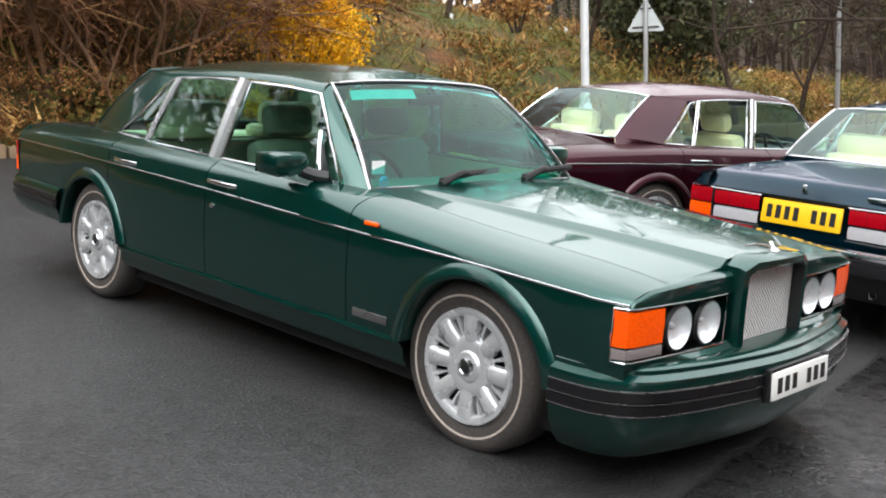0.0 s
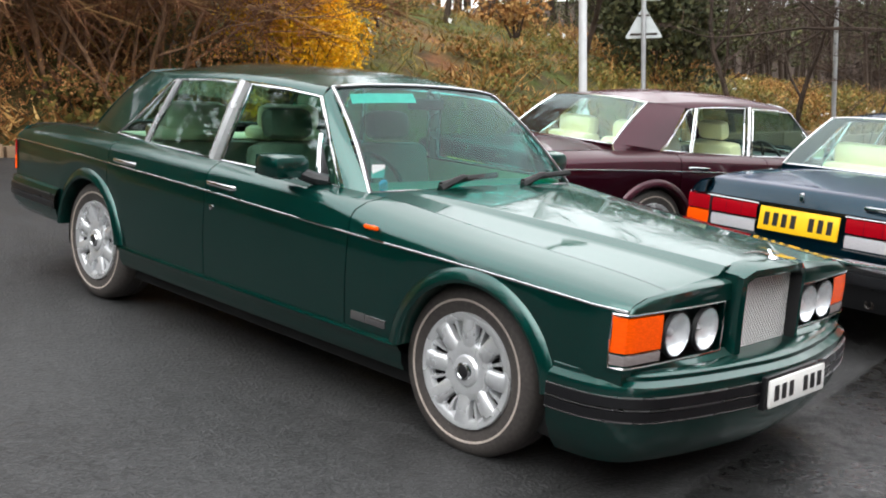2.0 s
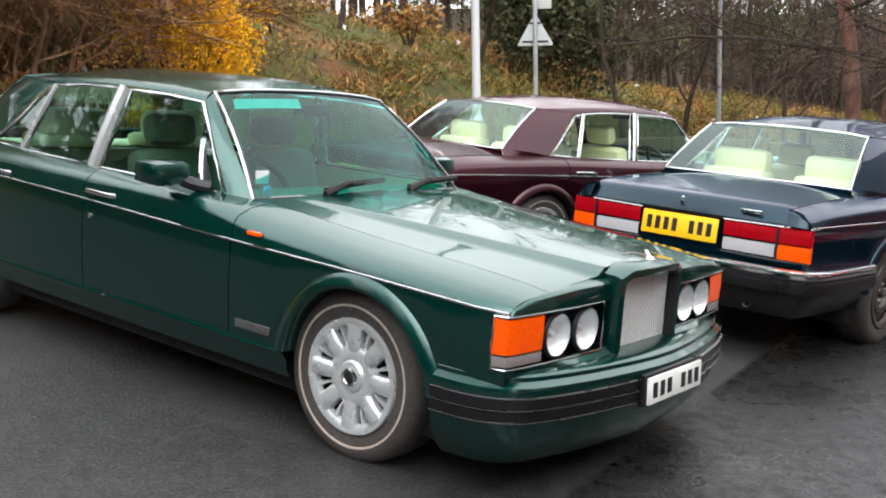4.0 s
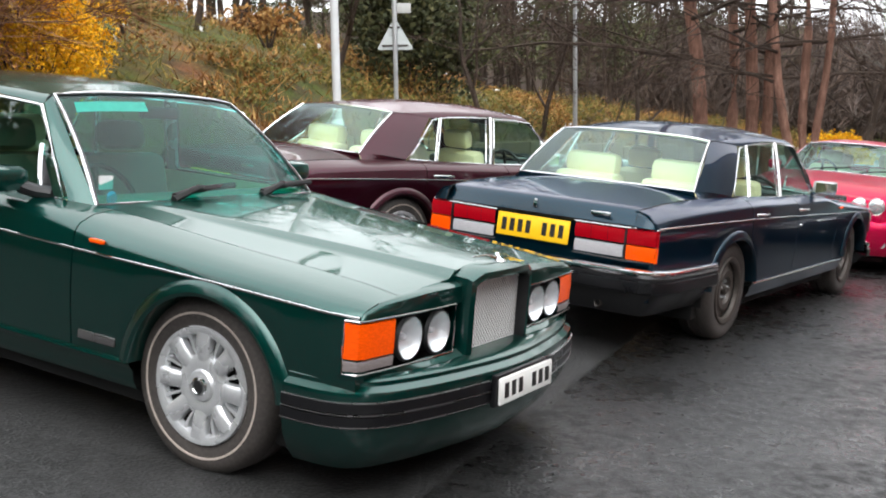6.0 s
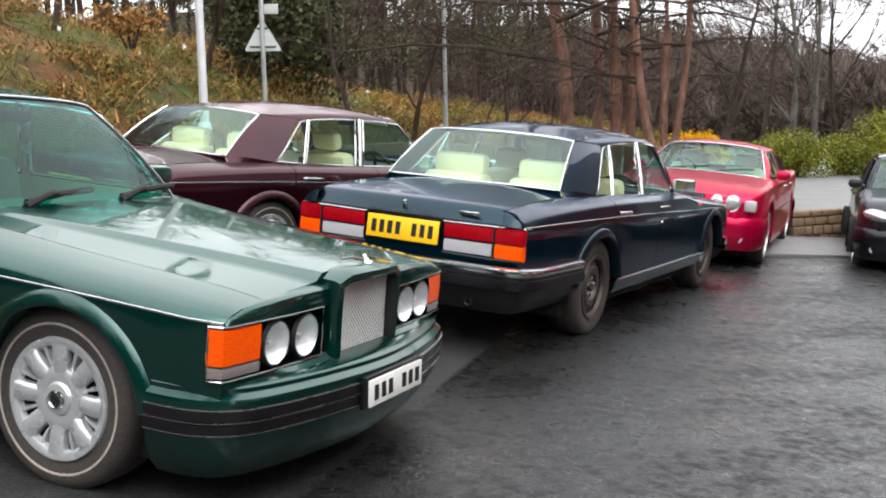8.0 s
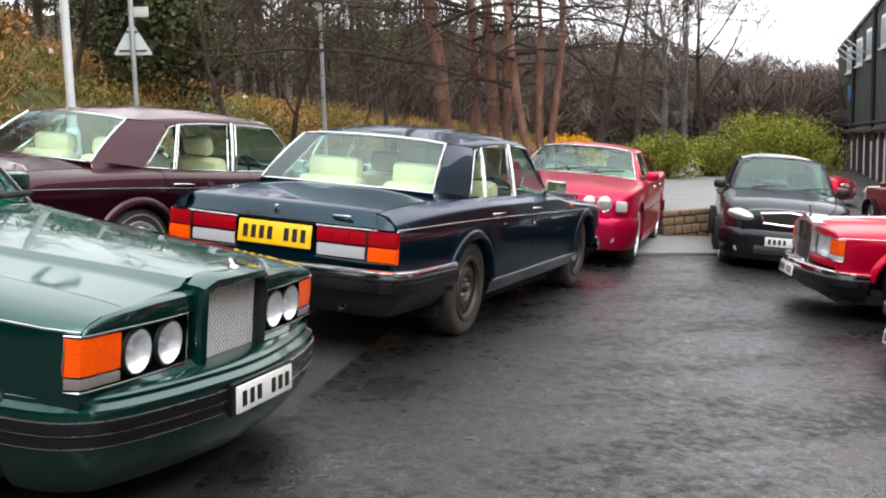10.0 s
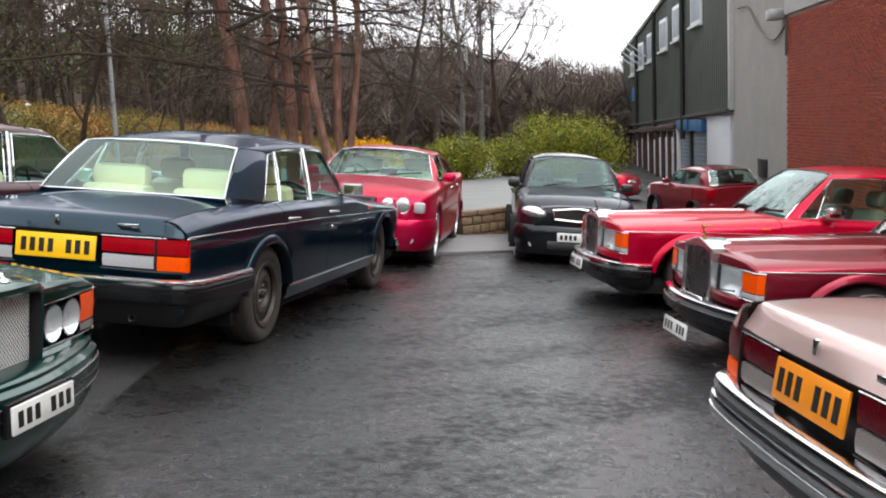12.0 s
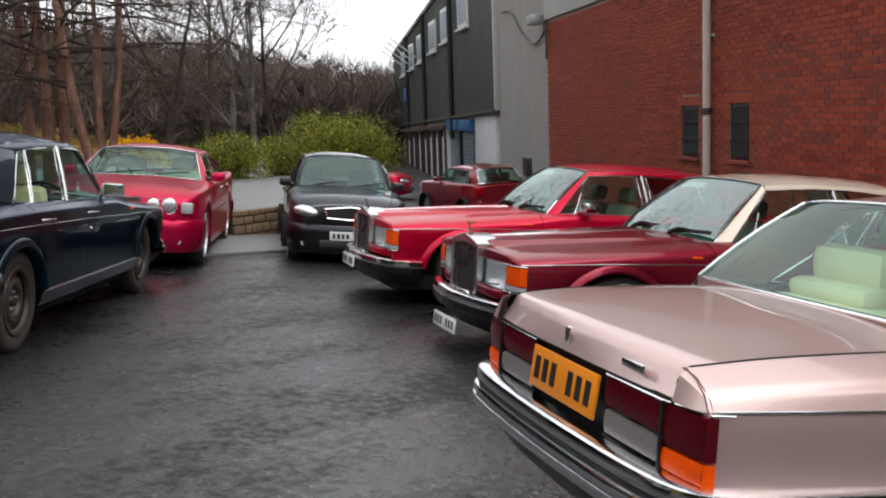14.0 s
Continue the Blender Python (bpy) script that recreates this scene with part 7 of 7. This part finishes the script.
# ---- the long works building ----
# s runs along its front, away from the viewer; every front face looks to the yard.
FRONT, RUN = Vector((15.4535, 6.5112, 0)), Vector((0.68835, 0.72537, 0))
OUT = Vector((-RUN.y, RUN.x, 0))
WALLM = Matrix(((RUN.x, -OUT.x, 0, FRONT.x), (RUN.y, -OUT.y, 0, FRONT.y), (0, 0, 1, 0), (0, 0, 0, 1)))


def front_box(s0, s1, out0, out1, z0, z1, r=0.0, shear=0.0, shear_top=None):
    """A block on the front: from s0 to s1, standing out0 to out1 proud of it."""
    g = Geo().box((s0, -out1, z0), (s1, -out0, z1), r)
    if shear or shear_top:
        st = shear if shear_top is None else shear_top
        g.v = [(x, y, z + ((z - z0) / (z1 - z0) * st + (1 - (z - z0) / (z1 - z0)) * shear) * (x - s0)) for x, y, z in g.v]
    return g.moved(WALLM)


brick_house = thing("brick_building", "red brick works building with slit windows and drainpipe", "building")
holes = ((0.10, 0.78, 0.60, 1.40), (-1.70, -1.05, 0.62, 1.42))
# mortar face with its openings, deep enough for the bricks to stand proud
cuts_s = sorted({-16.0, 9.5} | {h for q in holes for h in q[:2]})
cuts_z = sorted({-2.6, 3.52} | {h for q in holes for h in q[2:]})
wall = Geo()
for a, b in zip(cuts_s, cuts_s[1:]):
    for c, d in zip(cuts_z, cuts_z[1:]):
        mid = ((a + b) / 2, (c + d) / 2)
        if not any(h[0] < mid[0] < h[1] and h[2] < mid[1] < h[3] for h in holes):
            wall += front_box(a, b, -0.32, 0.0, c, d)
part("wall", wall, MORTAR, brick_house, angle=30)
# only its foot is in view; the height is added for boot lid reflections
part("upper_cladding", front_box(-16, 9.5, -0.3, 0.06, 3.52, 6.60, 0.02), FASCIA, brick_house, "pale grey upper cladding, its height added out of view")
part("gutter", front_box(-16, 9.5, 0.06, 0.16, 6.46, 6.56, 0.03), STEEL, brick_house)
# unseen roof, added to hold back sky from the same reflections
pitch = Geo().grid([[(sx, dy, 6.61 + 0.10 * dy + th) for sx in (-16.2, 9.5)] for dy, th in ((0.0, 0.0), (0.0, 0.14), (9.0, 0.14), (9.0, 0.0))], loop=True)
part("roof", pitch.moved(WALLM), STEEL, brick_house, "unseen dark sheet roof added behind the band")
part("end_wall", front_box(-16.3, -16, -9.0, 0.0, -2.6, 6.6), RENDER, brick_house)
for h in holes:
    win = new("window")
    win.parent = brick_house
    part("frame", front_box(h[0] + 0.004, h[1] - 0.004, -0.14, -0.015, h[2], h[3], 0.006), BLACKP, win, "dark slit window")
    part("pane", front_box(h[0] + 0.06, h[1] - 0.06, -0.015, -0.010, h[2] + 0.05, h[3] - 0.05), DARK, win)
    for kz in (0.35, 0.68):
        part("glazing_bar", front_box(h[0] + 0.02, h[1] - 0.02, -0.012, 0.004, h[2] + (h[3] - h[2]) * kz - 0.02, h[2] + (h[3] - h[2]) * kz + 0.02), BLACKP, win)
    part("lintel", front_box(h[0] - 0.12, h[1] + 0.12, 0.0, 0.016, h[3], h[3] + 0.14), BRICK, win)
    part("sill", front_box(h[0] - 0.05, h[1] + 0.05, -0.1, 0.05, h[2] - 0.06, h[2], 0.006), BRICK, win)
pipe = new("drainpipe")
pipe.parent = brick_house
for q0, q1 in ((-2.2, 1.28), (1.34, 6.50)):
    part("pipe_length", Geo().tube([(-0.45, -0.10, q0), (-0.45, -0.10, q1)], 0.062, 14).moved(WALLM), PIPEW, pipe)
part("pipe_collar", Geo().tube([(-0.45, -0.10, 1.26), (-0.45, -0.10, 1.36)], 0.074, 14).moved(WALLM), STEEL, pipe)
for zz in (0.2, 2.4, 3.6):
    part("bracket", front_box(-0.55, -0.35, 0.0, 0.05, zz, zz + 0.04), PIPEW, pipe)
part("wall_pipe", Geo().tube([(9.3, -0.06, 2.6), (9.3, -0.06, 3.5)], 0.03, 8).moved(WALLM), STEEL, brick_house)

works = thing("works_building", "grey-green clad works units with white windows and shutters", "building")
LOWZ, TOPZ = 1.45, 6.85
part("render_wall", front_box(9.5, 15.6, -0.5, -0.04, -2.6, 6.6), RENDER, works, "stained grey rendered wall")
part("vent_box", front_box(11.5, 12.35, -0.04, 0.02, -0.35, 0.12, 0.01), BLACKP, works)
part("wall_cable", Geo().tube(bend([(9.6, 0.0, 3.3), (10.6, -0.02, 3.05), (12.0, -0.02, 3.4), (13.4, -0.02, 4.1), (14.6, -0.02, 4.2)], 20), 0.025, 5).moved(WALLM), STEEL, works)
part("wall_lamp", front_box(9.7, 10.1, 0.0, 0.35, 3.45, 3.7, 0.05), GALV, works)
# ribbed cladding: the sheet and each rib
sheet = front_box(15.6, 45.0, -0.35, 0.05, LOWZ, TOPZ, 0.0, -0.026, -0.075)
part("cladding", sheet, CLAD, works, "olive-grey metal cladding")
for k in range(98):
    s0 = 15.75 + k * 0.30
    zt = TOPZ - 0.075 * (s0 - 15.6) - 0.05
    zb = LOWZ - 0.026 * (s0 - 15.6) + 0.02
    part("rib", front_box(s0, s0 + 0.07, 0.05, 0.075, zb, zt), CLAD, works)
part("corner_trim", front_box(15.45, 15.66, -0.3, 0.10, LOWZ - 0.05, TOPZ, 0.01), FASCIA, works)
part("roof_edge", front_box(15.5, 45.2, -0.4, 0.16, TOPZ, TOPZ + 0.20, 0.02, -0.075), STEEL, works)
part("drip_edge", front_box(15.5, 45.0, -0.2, 0.20, LOWZ - 0.10, LOWZ, 0.01, -0.026), STEEL, works)
for s0, s1 in ((19.9, 21.9), (24.2, 26.0), (27.6, 29.6), (32.0, 33.8), (35.4, 37.2), (39.0, 40.8)):
    sh = -0.055 * (s0 - 15.6)
    win = new("window")
    win.parent = works
    z0, z1 = 4.50 + sh * 0.9, 5.85 + sh
    part("frame", front_box(s0, s1, 0.05, 0.12, z0, z1, 0.01), UPVC, win, "white window frame")
    part("pane", front_box(s0 + 0.14, s1 - 0.14, 0.12, 0.126, z0 + 0.14, z1 - 0.14), SHUTTER, win)
    part("sill", front_box(s0 - 0.08, s1 + 0.08, 0.05, 0.22, z0 - 0.08, z0, 0.01), UPVC, win)
for s0 in (23.55, 31.2, 37.8):
    part("downpipe", Geo().tube([(s0, -0.16, 0.6 - 0.026 * (s0 - 15.6)), (s0, -0.16, TOPZ - 0.075 * (s0 - 15.6))], 0.09, 10).moved(WALLM), BLACKP, works)
for s0 in (34.5, 36.0, 37.6, 39.2):
    zz = 4.3 - 0.06 * (s0 - 30)
    part("flag_stay", Geo().tube([(s0, -0.08, zz), (s0 - 0.2, -1.3, zz + 0.9)], 0.035, 6).moved(WALLM), UPVC, works)
# shop fronts below
part("lower_wall", front_box(15.6, 45.0, -0.5, -0.06, -2.8, LOWZ - 0.05, 0.0, 0.0, -0.026), PANELW, works)
part("white_panel", front_box(15.75, 19.4, -0.06, 0.03, -2.4, LOWZ - 0.22, 0.01), PANELW, works, "dirty white boarded panel")
for a, b in ((19.8, 22.2), (22.6, 25.1)):
    sh = new("roller_shutter")
    sh.parent = works
    part("shutter_box", front_box(a, b, -0.05, 0.16, 0.70, 1.12, 0.03), BLUEBOX, sh, "blue shutter housing")
    for q in range(20):
        part("slat", front_box(a + 0.15, b - 0.15, -0.03, 0.02, -2.2 + q * 0.143, -2.2 + q * 0.143 + 0.125, 0.01), SHUTTER, sh)
    part("door_post", front_box(b - 0.02, b + 0.30, -0.06, 0.10, -2.4, 0.9), BLACKP if b < 23 else UPVC, sh)
rnd = random.Random(17)
for k, s0 in enumerate((25.6, 27.3, 29.2, 31.0, 33.2, 35.5, 37.6, 39.8, 42.0, 44.2)):
    zt = 0.95 - 0.026 * (s0 - 15.6)
    part("post", front_box(s0, s0 + (0.22 if k % 2 else 0.14), -0.06, 0.16, -2.6, zt, 0.01), TIMBER, works)
    if k < 9:
        part("shop_panel", front_box(s0 + 0.3, s0 + 1.6, -0.06, 0.03, -2.5, zt - 0.3, 0.01), PANELW, works)
        if k % 3 == 0:
            part("dark_door", front_box(s0 + 0.55, s0 + 1.25, 0.0, 0.03, -2.5, -0.15, 0.01), TIMBER, works)
part("canopy", front_box(25.5, 45.0, -0.06, 0.22, 1.00 - 0.26, 1.18 - 0.26, 0.02, -0.026), TIMBER, works)
part("shop_sign", front_box(44.6, 45.4, 0.1, 0.9, -0.1, 0.5, 0.02), FASCIA, works)
part("wall_sign", front_box(38.5, 40.2, 0.08, 0.12, 2.0, 2.7, 0.01), BLUEBOX, works)
part("roof", front_box(9.5, 45.0, -9.0, -0.2, 4.3, 4.5), STEEL, works)

# ---- further cars ----
parked_z = lambda az, dist, heading, z: pose(*polar(az, dist), z, 0, 0, heading)
SUPERMINI = dict(HATCH, wheelbase=2.30, tail=0.52, half=0.77, height=1.38, cuts=(-0.42, -1.42, -1.98), lid=-2.72, rear_top=-2.45, c_base=-2.40, handles=(-1.20,), mirror=SMALLRED, belt=0.95, deck_z=0.95, cowl_z=0.95)
small_car("hatchback_car", "dull red small hatchback parked by the works wall", SMALLRED, parked_z(37.1, 26.2, 61, -1.2), SUPERMINI)
small_car("hatchback_car", "bright red hatchback parked far down the yard", RED, parked_z(40.9, 33.0, -60, -1.3), dict(COUPE))
small_car("hatchback_car", "white hatchback parked behind the grey hatchback", WHITE, parked_z(42.3, 30.0, -130, -1.07), dict(HATCH, mirror=WHITE))
small_car("hatchback_car", "white car passing behind the maroon saloon", WHITE, parked_z(69.3, 16.5, 35, -0.52), dict(COUPE))

# ---- the bricks, course by course ----
def brick_mesh(length):
    g = Geo().box((0, -0.010, 0), (length, 0.02, 0.064))
    me = g.mesh("brick", 0)
    me.materials.append(BRICK)
    return me


whole = brick_mesh(0.213)
bulk = Geo()
near_count = 0
for c in range(82):
    z0 = -2.60 + c * 0.0747
    if z0 > 3.45:
        break
    s0 = -15.9 + (0.112 if c % 2 else 0.0)
    while s0 < 9.28:
        if z0 > -1.2 and s0 > -9.5:
            pieces = [(s0, s0 + 0.213)]
            for h in holes:
                if h[2] - 0.07 < z0 < h[3] + 0.13 and s0 < h[1] and s0 + 0.213 > h[0]:
                    pieces = [(a, b) for a, b in ((s0, h[0] - 0.004), (h[1] + 0.004, s0 + 0.213)) if b - a > 0.02]
            if pieces == [(s0, s0 + 0.213)] and -6.0 < s0 < -2.2 and 0.85 < z0 < 2.25 and near_count < 300:
                ob = new("brick", whole)
                ob.parent = brick_house
                ob.matrix_basis = WALLM @ pose(s0, 0, z0)
                near_count += 1
                pieces = []
            for a, b in pieces:
                pts = [(a, -0.010, z0), (b, -0.010, z0), (b, -0.010, z0 + 0.064), (a, -0.010, z0 + 0.064), (a, 0.01, z0), (b, 0.01, z0), (b, 0.01, z0 + 0.064), (a, 0.01, z0 + 0.064)]
                base = len(bulk.v)
                bulk.v += [tuple(WALLM @ Vector(p)) for p in pts]
                bulk.f += [tuple(base + i for i in f) for f in ((0, 1, 2, 3), (0, 4, 5, 1), (1, 5, 6, 2), (2, 6, 7, 3), (3, 7, 4, 0))]
        s0 += 0.2235
tagged(part("brickwork", bulk.raw("brickwork"), BRICK, brick_house), kind="stuff")
